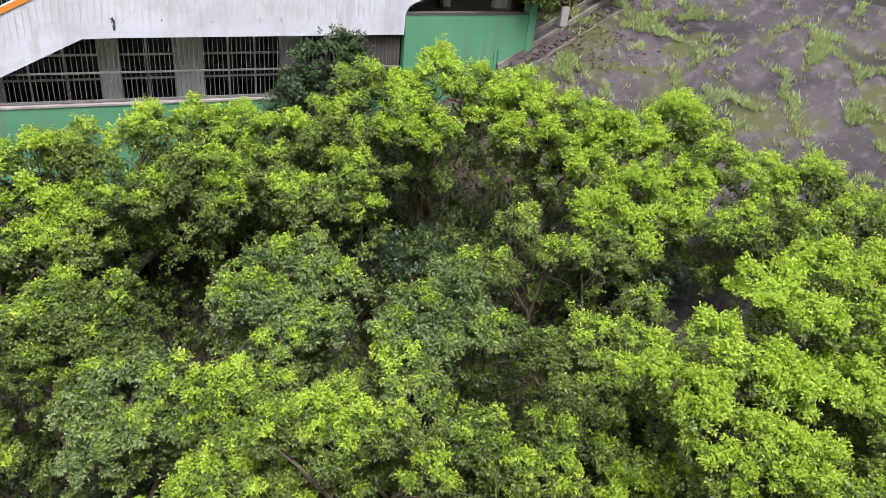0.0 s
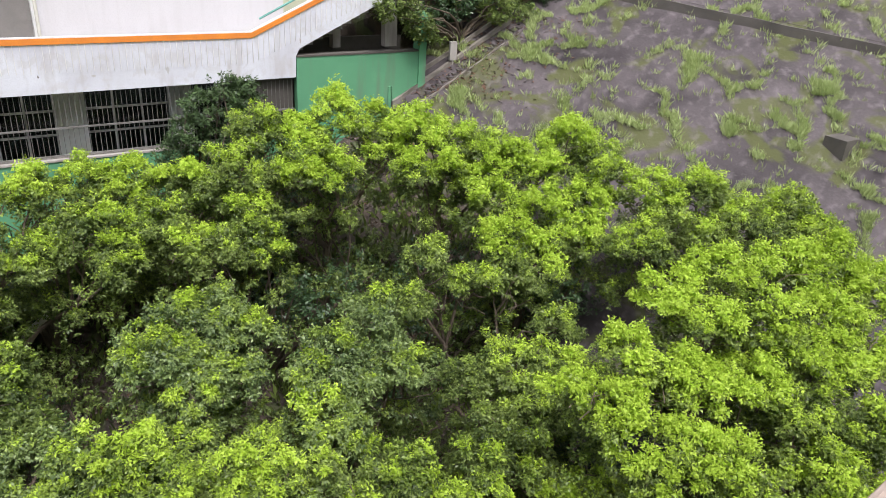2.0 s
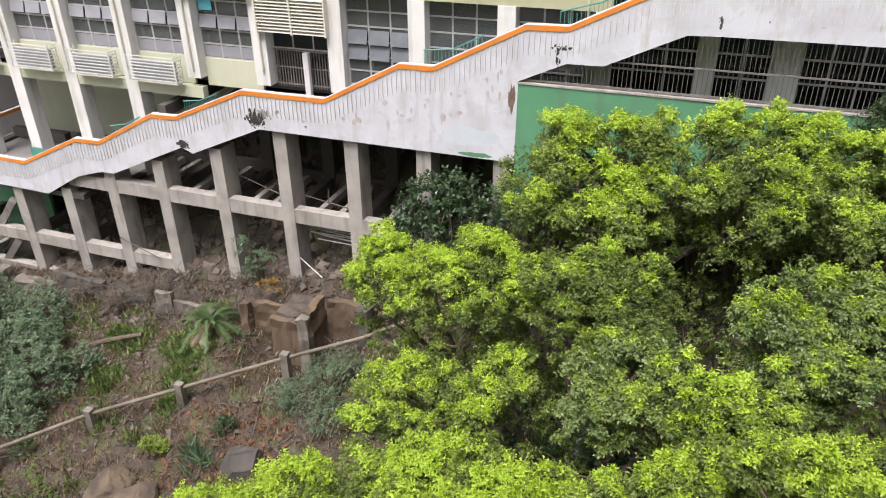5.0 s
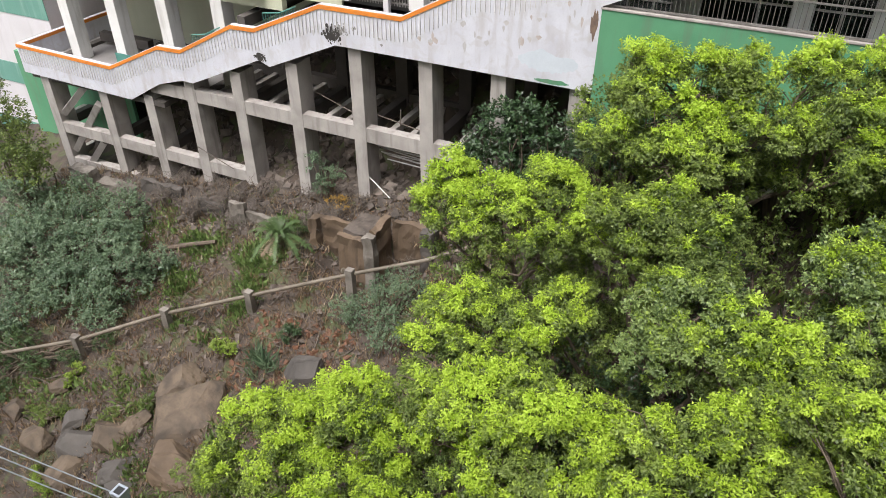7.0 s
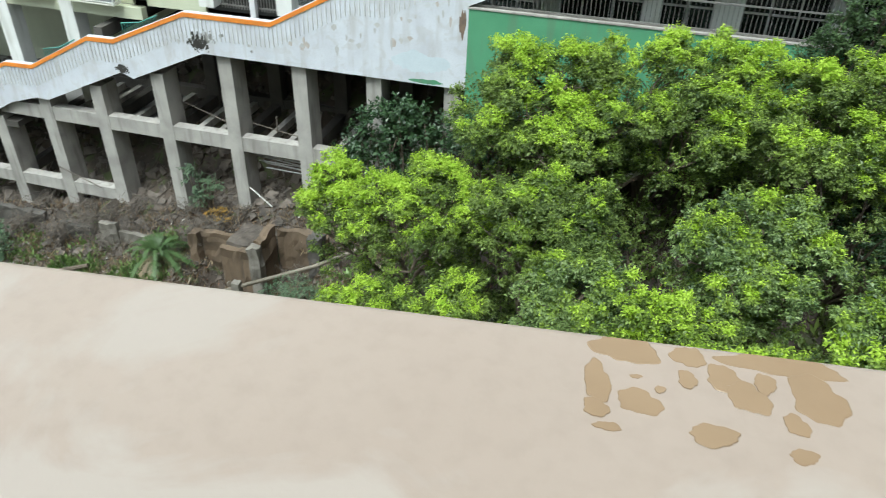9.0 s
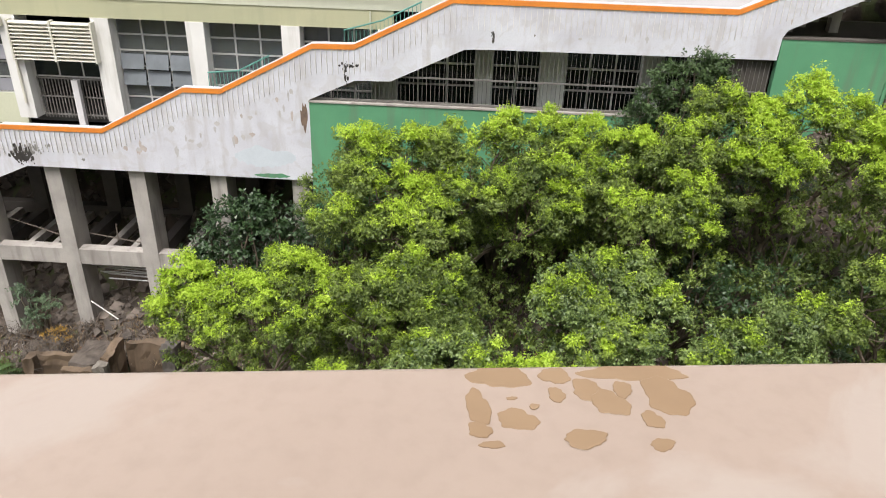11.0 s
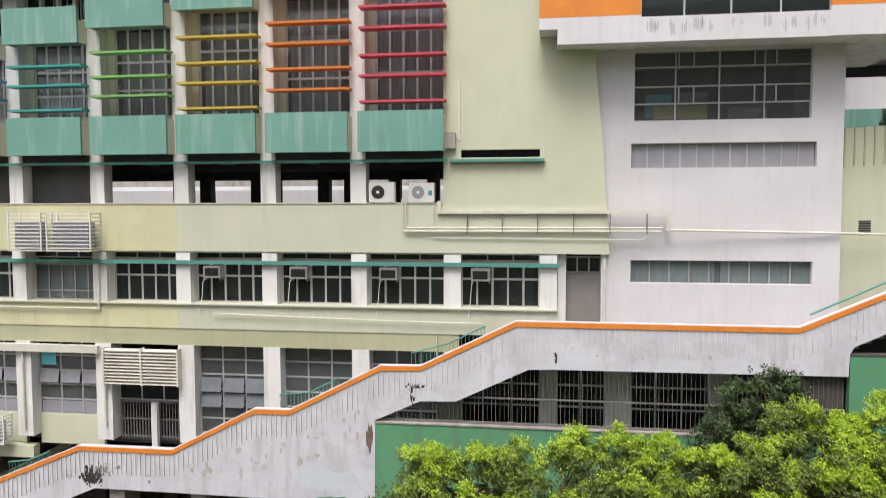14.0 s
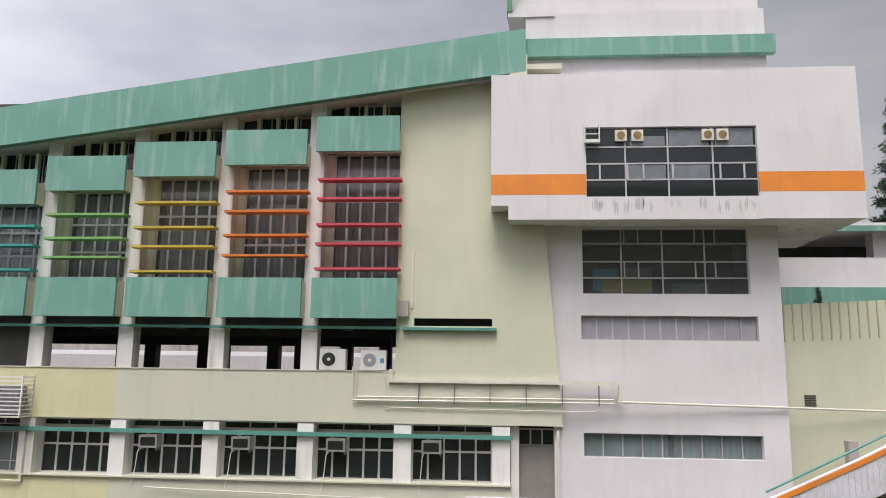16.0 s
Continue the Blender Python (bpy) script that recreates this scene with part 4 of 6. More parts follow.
for a, b in (((-18.5, 25.3, -13.2), (-16.2, 25.0, -13.72)), ((-15.3, 25.2, -13.62), (-12.95, 25.0, -13.85)), ((-14.15, 25.1, -13.9), (-14.1, 25.1, -13.1)), ((-13.2, 25.1, -13.5), (-12.9, 24.6, -13.9)),
             ((-25.2, 24.2, -16.9), (-23.2, 24.3, -17.72))):
    pipe("rod", [a, b], 0.025, M["twig"], frame_ob, "rusty leftover rod", 6)
for k in range(7):
    st = pipe("scaffold_pole", [(-15.4 + 0.1 * k, 25.0 + 0.1 * (k % 3), -14.95 - 0.1 * k), (-12.7, 25.0 + 0.12 * (k % 2), -15.05 - 0.09 * k)], 0.028, M["frame"], sides=6)
    tagged(st, "dull metal pole stored under the beam", "pole", "stored poles")
# the next building at the far left, white with teal bands
nb = thing("neighbour_building", "white neighbouring building with teal painted bands", "building")
boxes("wall", [(-60, -37.2, 27.0, 27.4, -34, -8)], M["white"], nb)
for z in (-21.5, -17.6, -13.2):
    boxes("band", [(-60, -37.19, 26.97, 27.0, z, z + 1.3)], M["panel"], nb, "teal painted band")
boxes("side_wall", [(-37.4, -37.2, 27.4, 36, -34, -8)], M["white"], nb)

# ---- right of the tower: tan wall, pale house, hill ----
twall = thing("boundary_wall", "pale tan rendered wall with ribbed top", "wall")
bm = bmesh.new()
prism(bm, [(9.79, -9), (26, -9), (26, 4.4), (13.4, 2.75), (9.79, 2.55)], 26.7, 27.0)
part("wall", bm, M["tan"], twall)
for k in range(26):
    x = 9.95 + 0.32 * k
    z = 2.55 + 0.055 * (x - 9.8) if x < 13.4 else 2.75 + 0.131 * (x - 13.4)
    boxes("rib", [(x, x + 0.05, 26.66, 26.7, z - 1.3, z)], M["tan_olive"], twall)
boxes("vent", [(10.5, 10.88, 26.66, 26.7, -0.95 + 0.08 * k, -0.9 + 0.08 * k) for k in range(5)], M["concrete_dark"], twall, "small grey louvred vent", joined=True)
house = thing("pale_house", "white low house with teal band and flat roof", "house")
boxes("wall", [(10.5, 30, 34, 34.3, -2, 2.9)], M["far_wall"], house)
boxes("wall", [(10.5, 30, 33.9, 34.2, 4.05, 5.4)], M["white"], house)
boxes("band", [(10.5, 30, 33.8, 34.25, 3.1, 4.04)], M["panel"], house)
boxes("terrace", [(10.5, 30, 33.7, 34.4, 2.901, 3.09)], M["column"], house)
boxes("inner_wall", [(10.5, 30, 38, 38.2, 3, 7)], M["dark"], house)
boxes("pillar", [(x, x + 0.7, 34.4, 35.1, 4.0, 6.6) for x in (17.0, 22.5)], M["white"], house)
boxes("roof", [(12.5, 30, 33.6, 40, 6.6, 6.95)], M["white"], house)
boxes("roof_edge", [(12.4, 30, 33.5, 33.599, 6.55, 6.8)], M["panel"], house)
grey_block = boxes("far_building", [(-60, 6, 60, 61, -3, 3.4)], M["concrete"])
tagged(grey_block, "grey building behind the pale one, beyond the corridor", "building")
back = boxes("far_building", [(-50, 6, 52, 53, -3, 1.35)], M["far_white"])
tagged(back, "pale building across the road, far behind the corridor", "building")

# ---- slope steps, drain, box ----
bm = bmesh.new()
cols = []
for i in range(36):
    x = 9.85 + 0.42 * i
    top = min(-4.1 + 0.36 * (x - 9.85), -2.2) + 0.25 * noise.noise(Vector((x * 0.8, 2, 0)))
    cols.append([bm.verts.new((x, 26.62 - 0.75 * (1 - k / 12) + 0.3 * noise.noise(Vector((x * 1.3, k * 0.5, 4))) * (k < 12), -9.0 + (top + 9.0) * k / 12)) for k in range(13)] + [bm.verts.new((x, 26.65, top))])
for a, b in zip(cols, cols[1:]):
    for k in range(13):
        bm.faces.new((a[k], b[k], b[k + 1], a[k + 1]))
tagged(part("earth_bank", bm, M["soil"]), "dark bare earth bank below the boundary wall", "bank", kind="structure")
chan = thing("slope_steps", "narrow concrete steps with low kerbs up the slope", "steps")


def steps_line(u):
    return 13.1 + 5.6 * u, 24.5 + 0.55 * u


for k in range(24):
    x, y = steps_line(k / 23)
    boxes("step", [(x, x + 0.3, y - 0.94, y - 0.46, slope_z(x, y - 0.7) - 0.3, slope_z(x, y - 0.7) + 0.0)], M["concrete_dark"], chan)
for off, wide, high, key in ((0.0, 0.09, 0.16, "old_concrete"), (-0.45, 0.17, 0.15, "old_concrete"), (-1.12, 0.14, 0.05, "old_concrete")):
    bm = bmesh.new()
    pts = [steps_line(u / 14) for u in range(15)]
    vs = [[bm.verts.new((x, y + off + w, slope_z(x, y + off) + h + 0.03 * noise.noise(Vector((x * 2, y, off))))) for w, h in ((0, -0.3), (0, high), (wide, high), (wide, -0.3))] for x, y in pts]
    for a, b in zip(vs, vs[1:]):
        for i in range(4):
            bm.faces.new((a[i], a[(i + 1) % 4], b[(i + 1) % 4], b[i]))
    for q in (vs[0], vs[-1]):
        bm.faces.new(q)
    part("kerb", bm, M[key], chan)
boxes("post", [(15.65, 15.95, 24.28, 24.38, -5.2, -4.5), (15.78, 15.83, 24.3, 24.34, -5.8, -5.2)], M["concrete"], chan, "pale stubby concrete post")
boxes("post", [(12.95, 13.03, 24.16, 24.2, -7.2, -6.0), (13.1, 13.16, 24.16, 24.2, -7.2, -6.0)], M["green_wall"], chan, "short green painted post")
drain = thing("berm_drain", "dark concrete drain across the slope", "drain")
bm = bmesh.new()
pts = [(22.1 + 0.62 * k, 23.75 - 0.87 * k) for k in range(18)]
vs = [[bm.verts.new((x + w, y + w, slope_z(x, y) + h)) for w, h in ((0, -0.2), (0, 0.36), (0.16, 0.36), (0.16, -0.1), (0.45, -0.1), (0.45, 0.42), (0.62, 0.42), (0.62, -0.2))] for x, y in pts]
for a, b in zip(vs, vs[1:]):
    for i in range(8):
        bm.faces.new((a[i], a[(i + 1) % 8], b[(i + 1) % 8], b[i]))
part("channel", bm, M["concrete_dark"], drain)
bx = boxes("inspection_box", [(24.0, 24.8, 12.9, 13.7, slope_z(24.4, 13.3) - 0.3, slope_z(24.4, 13.3) + 0.34)], M["concrete_dark"])
tagged(bx, "dark concrete box on the slope", "box")

# ---- the camera's own building: parapet ledge, wall, balcony ----
turn = pose(0, 0, 0, 0, 0, 6.9)
ledge = boxes("window_ledge", [(-6, 6, -0.5, 0.312, -0.47, -0.35)], M["ledge"])
mod = ledge.modifiers.new("bevel", "BEVEL")
mod.width, mod.segments = 0.006, 2
ledge.matrix_world = turn
tagged(ledge, "pink-beige coated parapet ledge with water drops", "ledge", kind="structure")
own = boxes("wall_south", [(-9, 9, -0.1, 0.26, -30, -0.471)], M["tan_pale"])
own.matrix_world = turn
tagged(own, "pale wall below the ledge", "wall", kind="structure")
own = boxes("wall_back", [(-9, 9, -2.6, -2.4, -1.4, 2.2)], M["column"])
own.matrix_world = turn
tagged(own, "plain pale balcony wall", "wall", kind="structure")
own = boxes("floor", [(-9, 9, -2.4, -0.1, -1.6, -1.4)], M["deck"])
own.matrix_world = turn
tagged(own, "grey balcony floor", "floor", kind="structure")
own = boxes("ceiling", [(-9, 9, -2.6, -1.8, 2.2, 2.4)], M["column"])
own.matrix_world = turn
tagged(own, "plain balcony ceiling slab", "ceiling", kind="structure")
# added out of view; its height keeps bright sky out of window reflections
own = boxes("wall_far_back", [(-45, 45, -16.3, -16.0, -30, 17)], M["tan_olive"])
tagged(own, "plain unseen wall added behind the camera to darken window reflections", "wall", kind="structure")

# ---- trees and plants ----
rng = np.random.default_rng(7)


def unit(v):
    return v / np.maximum(np.linalg.norm(v, axis=-1, keepdims=True), 1e-9)


def leaf_mesh(centres, ways, normals, lengths, widths, young, mats, small=False):
    """Leaves as folded diamonds: base, two sides, tip; young says which take the second material. small: pointed three-cornered leaves."""
    n, m_v = len(centres), 3 if small else 4
    side = unit(np.cross(ways, normals))
    nrm = unit(np.cross(side, ways))
    L, W = lengths[:, None], widths[:, None]
    v = np.empty((n, m_v, 3))
    if small:
        flip = np.where(rng.random((n, 1)) < 0.5, 1, -1)
        v[:, 0] = centres + ways * L * 0.1 + side * W * 0.5 * flip
        v[:, 1] = centres + ways * L * 0.55 - side * W * 0.55 * flip + nrm * W * 0.15
        v[:, 2] = centres + ways * L - nrm * L * 0.1
    else:
        v[:, 0] = centres
        v[:, 1] = centres + ways * L * 0.5 + side * W * 0.5 + nrm * W * 0.16
        v[:, 2] = centres + ways * L - nrm * L * 0.12
        v[:, 3] = centres + ways * L * 0.5 - side * W * 0.5 + nrm * W * 0.16
    me = bpy.data.meshes.new("leaves")
    me.vertices.add(m_v * n)
    me.vertices.foreach_set("co", v.ravel())
    me.loops.add(m_v * n)
    me.loops.foreach_set("vertex_index", np.arange(m_v * n, dtype=np.int32))
    me.polygons.add(n)
    me.polygons.foreach_set("loop_start", np.arange(0, m_v * n, m_v, dtype=np.int32))
    me.polygons.foreach_set("loop_total", np.full(n, m_v, dtype=np.int32))
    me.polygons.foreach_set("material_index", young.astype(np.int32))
    for m in mats:
        me.materials.append(m)
    me.update(calc_edges=True)
    return me


def lump_leaves(c, r, density, leaf, young_share, per_tip=11, squash=0.72, low=-0.5, fill=0.35):
    """Leaf rosettes at twig tips over an uneven dome, thick above and thin below."""
    c = np.array(c)
    n = max(int(4 * math.pi * r * r * density * 0.62), 6)
    d = unit(rng.normal(size=(n * 3, 3)))
    d = d[d[:, 2] > low + 0.35 * rng.random(len(d))][:n]
    n = len(d)
    ph = rng.random(3) * 6
    wob = 1 + 0.16 * np.sin(d[:, 0] * 5 + ph[0]) * np.sin(d[:, 1] * 5 + ph[1]) + 0.12 * np.sin(d[:, 2] * 7 + d[:, 0] * 6 + ph[2])
    rad = r * wob * np.where(rng.random(n) < fill, 0.45 + 0.45 * rng.random(n), 0.86 + 0.26 * rng.random(n))
    tips = c + d * rad[:, None] * np.array([1, 1, squash])
    tip_way = unit(d * np.array([1, 1, 0.6]) + np.array([0, 0, 0.55]) + 0.35 * rng.normal(size=(n, 3)))
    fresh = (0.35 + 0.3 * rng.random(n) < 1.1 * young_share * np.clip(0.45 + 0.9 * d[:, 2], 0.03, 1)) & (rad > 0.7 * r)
    k = per_tip
    a = rng.random((n, k)) * 2 * math.pi
    lean = 0.35 + 0.9 * rng.random((n, k))
    u = unit(np.cross(tip_way, np.array([0.2, 0.31, 0.9])))
    v = np.cross(tip_way, u)
    ways = (np.cos(a) * np.sin(lean))[..., None] * u[:, None] + (np.sin(a) * np.sin(lean))[..., None] * v[:, None] + np.cos(lean)[..., None] * tip_way[:, None]
    ways[..., 2] -= 0.25
    ways = unit(ways)
    size = leaf * (0.7 + 0.6 * rng.random((n, k)))
    cs = tips[:, None] - tip_way[:, None] * (rng.random((n, k)) * leaf * 1.6)[..., None] + ways * (leaf * 0.15)
    nr = unit(0.6 * tip_way[:, None] + 0.35 * rng.normal(size=(n, k, 3)) + np.array([0, 0, 0.9]))
    yg = np.repeat(fresh[:, None], k, 1)
    return cs.reshape(-1, 3), ways.reshape(-1, 3), nr.reshape(-1, 3), size.ravel(), yg.ravel()


def crown(name, parts, mats, width=0.5, parent=None, label="", small=False):
    cs, ws, ns, ls, ys = (np.concatenate(q) for q in zip(*parts))
    ob = new(name, leaf_mesh(cs, ws, ns, ls, ls * width, ys, mats, small))
    ob.parent = parent
    return tagged(ob, label) if label else ob


def limb(bm, p, q, r0, r1, bend=0.25, steps=5):
    p, q = Vector(p), Vector(q)
    side = Vector((rng.normal(), rng.normal(), abs(rng.normal()))) * bend * (q - p).length * 0.4
    pts = [p.lerp(q, i / steps) + side * math.sin(math.pi * i / steps) + Vector((rng.normal(), rng.normal(), rng.normal())) * 0.05 * (0 < i < steps) for i in range(steps + 1)]
    tube(bm, pts, [r0 + (r1 - r0) * i / steps for i in range(steps + 1)], 6)
    return pts


def clump_leaves(c, r, fresh, leaf, shoots, squash=0.92, low=-0.42, hollow=0.12):
    """Leafy shoots over one uneven clump; the leaves hang outwards and down. Fresh growth and top light share one
    value: tops bright, flanks dark.
    """
    d = unit(rng.normal(size=(shoots * 3, 3)))
    d = d[d[:, 2] > low + 0.3 * rng.random(len(d))][:shoots]
    n = len(d)
    ph = rng.random(4) * 6
    wob = 1 + 0.2 * np.sin(d[:, 0] * 4 + ph[0]) * np.sin(d[:, 1] * 4 + ph[1]) + 0.14 * np.sin(d[:, 2] * 6 + d[:, 0] * 7 + ph[2])
    rad = r * wob * np.where(rng.random(n) < hollow, 0.5 + 0.4 * rng.random(n), 0.84 + 0.34 * rng.random(n) ** 2)
    tips = c + d * rad[:, None] * np.array([1, 1, squash])
    way = unit(d * np.array([1, 1, 0.7]) + np.array([0, 0, 0.25]) + 0.3 * rng.normal(size=(n, 3)))
    # fresh growth and light from above in one: leaves brighten with height
    age_and_light = fresh + 0.58 * d[:, 2] - 0.08 + 0.12 * rng.normal(size=n)
    kind = (age_and_light > 0.63).astype(int) + (age_and_light > 0.93)
    k = 12
    a = 2.4 * np.arange(k) + 6.3 * rng.random((n, 1)) + 0.4 * rng.normal(size=(n, k))
    lean = 0.5 + 0.8 * rng.random((n, k))
    u = unit(np.cross(way, np.array([0.2, 0.31, 0.9])))
    v = np.cross(way, u)
    ways = (np.cos(a) * np.sin(lean))[..., None] * u[:, None] + (np.sin(a) * np.sin(lean))[..., None] * v[:, None] + np.cos(lean)[..., None] * way[:, None]
    ways[..., 2] -= 0.5
    ways = unit(ways)
    size = leaf * (0.6 + 0.75 * rng.random((n, k)))
    cs = tips[:, None] - way[:, None] * (rng.random((n, k)) * leaf * 2.1)[..., None] + ways * (leaf * 0.1)
    nr = unit(0.7 * way[:, None] + 0.45 * rng.normal(size=(n, k, 3)) + np.array([0, 0, 0.7]))
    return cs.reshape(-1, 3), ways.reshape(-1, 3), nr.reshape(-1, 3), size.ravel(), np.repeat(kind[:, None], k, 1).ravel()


def broadleaf_tree(key, label, young_share, lumps, leaf=0.09, category="tree", stem=0.115):
    xs, ys, zs = (sum(q[i] for q in lumps) / len(lumps) for i in range(3))
    base = Vector((xs + 0.4 * rng.normal(), ys + 0.6, 0))
    base.z = land(base.x, base.y) - 0.2
    tree = thing("tree", label, category, at=base)
    inv = -base
    fork = Vector((xs, ys + 0.3, base.z + (zs - base.z) * 0.42))
    bm = bmesh.new()
    limb(bm, base + inv, fork + inv, stem, stem * 0.8, 0.12)
    part("trunk", bm, M["bark"], tree)
    # boughs spread from the fork, each to the clumps on its side
    count = 3 if len(lumps) > 5 else 2
    order = sorted(lumps, key=lambda q: math.atan2(q[1] - ys, q[0] - xs))
    for g in range(count):
        group = order[g * len(order) // count:(g + 1) * len(order) // count]
        mean = Vector([sum(q[i] for q in group) / len(group) for i in range(3)])
        end = fork.lerp(mean, 0.62) + Vector((0, 0, -0.55))
        bm = bmesh.new()
        limb(bm, fork + inv, end + inv, stem * 0.72, stem * 0.5, 0.3, 7)
        for x, y, z, r in group:
            tip = Vector((x, y, z - 0.3 * r))
            pts = limb(bm, end + inv, tip + inv, stem * 0.4, stem * 0.2, 0.32, 6)
            for i in range(6):
                d = Vector((rng.normal(), rng.normal(), 0.25 + 0.6 * rng.normal())).normalized() * r * 0.85
                limb(bm, pts[3 + i % 4], tip + d + inv, stem * 0.17, 0.01, 0.3, 4)
        part("limb", bm, M["bark"], tree)
    parts = []
    for x, y, z, r in lumps:
        c = np.array((x, y, z)) + np.array(inv)
        r *= 0.8 + 0.23 * rng.random()
        # inner body shifted to older, darker leaves, painting shade inside the crown
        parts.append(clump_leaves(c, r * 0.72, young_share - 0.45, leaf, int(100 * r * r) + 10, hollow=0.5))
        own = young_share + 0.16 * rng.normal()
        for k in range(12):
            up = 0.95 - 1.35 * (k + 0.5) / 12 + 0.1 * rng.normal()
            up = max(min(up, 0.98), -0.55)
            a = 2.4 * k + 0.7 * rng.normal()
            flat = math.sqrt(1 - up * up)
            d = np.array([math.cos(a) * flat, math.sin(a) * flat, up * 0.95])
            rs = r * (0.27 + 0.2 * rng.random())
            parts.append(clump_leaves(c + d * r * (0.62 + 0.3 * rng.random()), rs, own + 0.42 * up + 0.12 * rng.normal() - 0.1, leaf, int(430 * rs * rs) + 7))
        # only the darkest leaves here, for the shade under the clump
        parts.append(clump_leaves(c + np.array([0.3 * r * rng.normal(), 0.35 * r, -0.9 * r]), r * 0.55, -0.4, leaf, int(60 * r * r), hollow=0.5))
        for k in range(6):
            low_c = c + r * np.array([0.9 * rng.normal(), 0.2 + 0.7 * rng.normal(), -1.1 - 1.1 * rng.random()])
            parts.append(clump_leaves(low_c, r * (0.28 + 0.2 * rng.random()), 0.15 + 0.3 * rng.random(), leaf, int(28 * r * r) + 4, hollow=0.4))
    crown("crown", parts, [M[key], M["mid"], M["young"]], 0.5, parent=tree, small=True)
    return tree


broadleaf_tree("leaf", 'bright green broadleaf tree with fresh yellow-green tips', 0.9, [
    (8.6, 19.4, -5.5, 1.01), (9.5, 18.9, -5.8, 1.01), (7.5, 18.7, -6.1, 0.97), (9.8, 18.2, -6.3, 1),
    (7.8, 17.9, -6.7, 0.95), (7, 19.2, -5.7, 0.72), (6.9, 17.9, -6.7, 0.61),
])
broadleaf_tree("leaf", 'bright green broadleaf tree with fresh tips', 0.75, [
    (10.5, 17.6, -5.7, 0.83), (11.3, 17.1, -6, 0.83), (12.1, 16.6, -6.3, 0.84), (10.7, 16.5, -6.5, 0.81),
    (9.8, 16.7, -6.5, 0.79), (11.4, 16.1, -6.8, 0.81),
])
broadleaf_tree("leaf", 'bright green broadleaf tree with drooping leafy clumps', 0.88, [
    (14.3, 15.7, -5.9, 0.99), (14.8, 14.9, -6.5, 0.99), (12.9, 15.3, -6.4, 0.94), (12, 15.7, -6.2, 0.93),
    (13.9, 14.3, -7.1, 0.95), (12.4, 14.3, -7.2, 0.91), (12.4, 13.5, -7.8, 0.89), (11.5, 13.2, -8.1, 0.86),
    (13.4, 13.4, -7.8, 0.92), (11.2, 14.9, -6.9, 0.89), (11, 13.8, -7.7, 0.86),
])
broadleaf_tree("leaf", 'mid-green broadleaf tree beside the slope', 0.55, [
    (15.2, 13.3, -6.8, 0.95), (17, 12.9, -6.9, 1.01), (15.5, 12.4, -7.4, 0.95), (17.6, 11.9, -7.6, 1.01),
    (19.1, 11.5, -7.7, 1.06), (19.7, 10.9, -8.1, 1.08), (13.9, 12.2, -7.7, 0.9), (16.2, 11.8, -7.8, 0.97),
])
broadleaf_tree("leaf_blue", 'blue-green broadleaf tree with rounded crown', 0.2, [
    (6.7, 13.2, -8.5, 0.84), (5.6, 12.8, -8.9, 0.81), (6.8, 12.5, -9, 0.83), (5, 12.5, -9.2, 0.8),
    (7.2, 12, -9.4, 0.83), (5.8, 12, -9.5, 0.8), (4.9, 11.8, -9.7, 0.79),
    (5.1, 11.4, -10.1, 0.79),
])
broadleaf_tree("leaf", 'shaded green broadleaf tree with bare limbs', 0.2, [
    (8.5, 13.7, -7.6, 0.73), (9.4, 13, -8.1, 0.74), (7.6, 13, -8.3, 0.7), (10.3, 12.7, -8.2, 0.75), (10.9, 11.6, -9, 0.75),
])
broadleaf_tree("leaf", 'green broadleaf tree with some bare twigs', 0.3, [
    (7.8, 10.9, -9.1, 0.7), (8.9, 10.7, -9.1, 0.72), (9.8, 10.6, -9.1, 0.74), (10.4, 10.1, -9.4, 0.75),
    (9, 10, -9.6, 0.72), (8, 9.9, -9.8, 0.7), (9.8, 9.7, -9.7, 0.73), (7.3, 9.4, -10.2, 0.68),
    (8.3, 9.2, -10.3, 0.7),
])
broadleaf_tree("leaf", 'tall bright yellow-green broadleaf tree', 0.88, [
    (12, 9.2, -7.3, 0.9), (13.5, 9.2, -7.2, 0.96), (15.1, 9, -7.2, 1.02), (16.5, 8.5, -7.4, 1.07),
    (17.4, 7.8, -7.9, 1.11), (12.4, 8.6, -7.8, 0.91), (13.9, 8.2, -8, 0.96), (15.5, 7.8, -8.1, 1.03),
    (10.2, 8.7, -7.9, 0.83), (10.4, 8, -8.4, 0.84), (9.3, 7.9, -8.6, 0.8), (11.4, 7.8, -8.5, 0.87),
    (16.2, 6.8, -8.7, 1.05), (14.9, 7.2, -8.6, 1), (13.6, 7.4, -8.6, 0.95), (12.4, 7.4, -8.7, 0.9),
    (8.5, 8.5, -8.1, 0.54),
])
broadleaf_tree("leaf", 'bright yellow-green broadleaf tree', 0.6, [
    (12.9, 6.2, -9.2, 0.91), (14.1, 5.9, -9.2, 0.96), (12.7, 5.5, -9.7, 0.91), (10.1, 6.8, -8.9, 0.81),
    (9.1, 6.7, -9.1, 0.78), (10.8, 6.3, -9.3, 0.84), (9.6, 6.1, -9.5, 0.8), (11, 5.7, -9.7, 0.84),
    (14.4, 5.4, -9.6, 0.97), (13.6, 4.7, -10.2, 0.95), (11.7, 5.1, -10.1, 0.87),
])
broadleaf_tree("leaf", 'low bright green broadleaf tree', 0.58, [
    (2.8, 10.8, -9.6, 0.66), (3.5, 10.4, -9.8, 0.66), (4.2, 10.2, -9.8, 0.66), (2, 10.8, -9.7, 0.65),
    (2.9, 10.2, -10, 0.65), (5.3, 9.8, -10.1, 0.67), (5.8, 9.8, -10, 0.68), (4.7, 9.5, -10.4, 0.66),
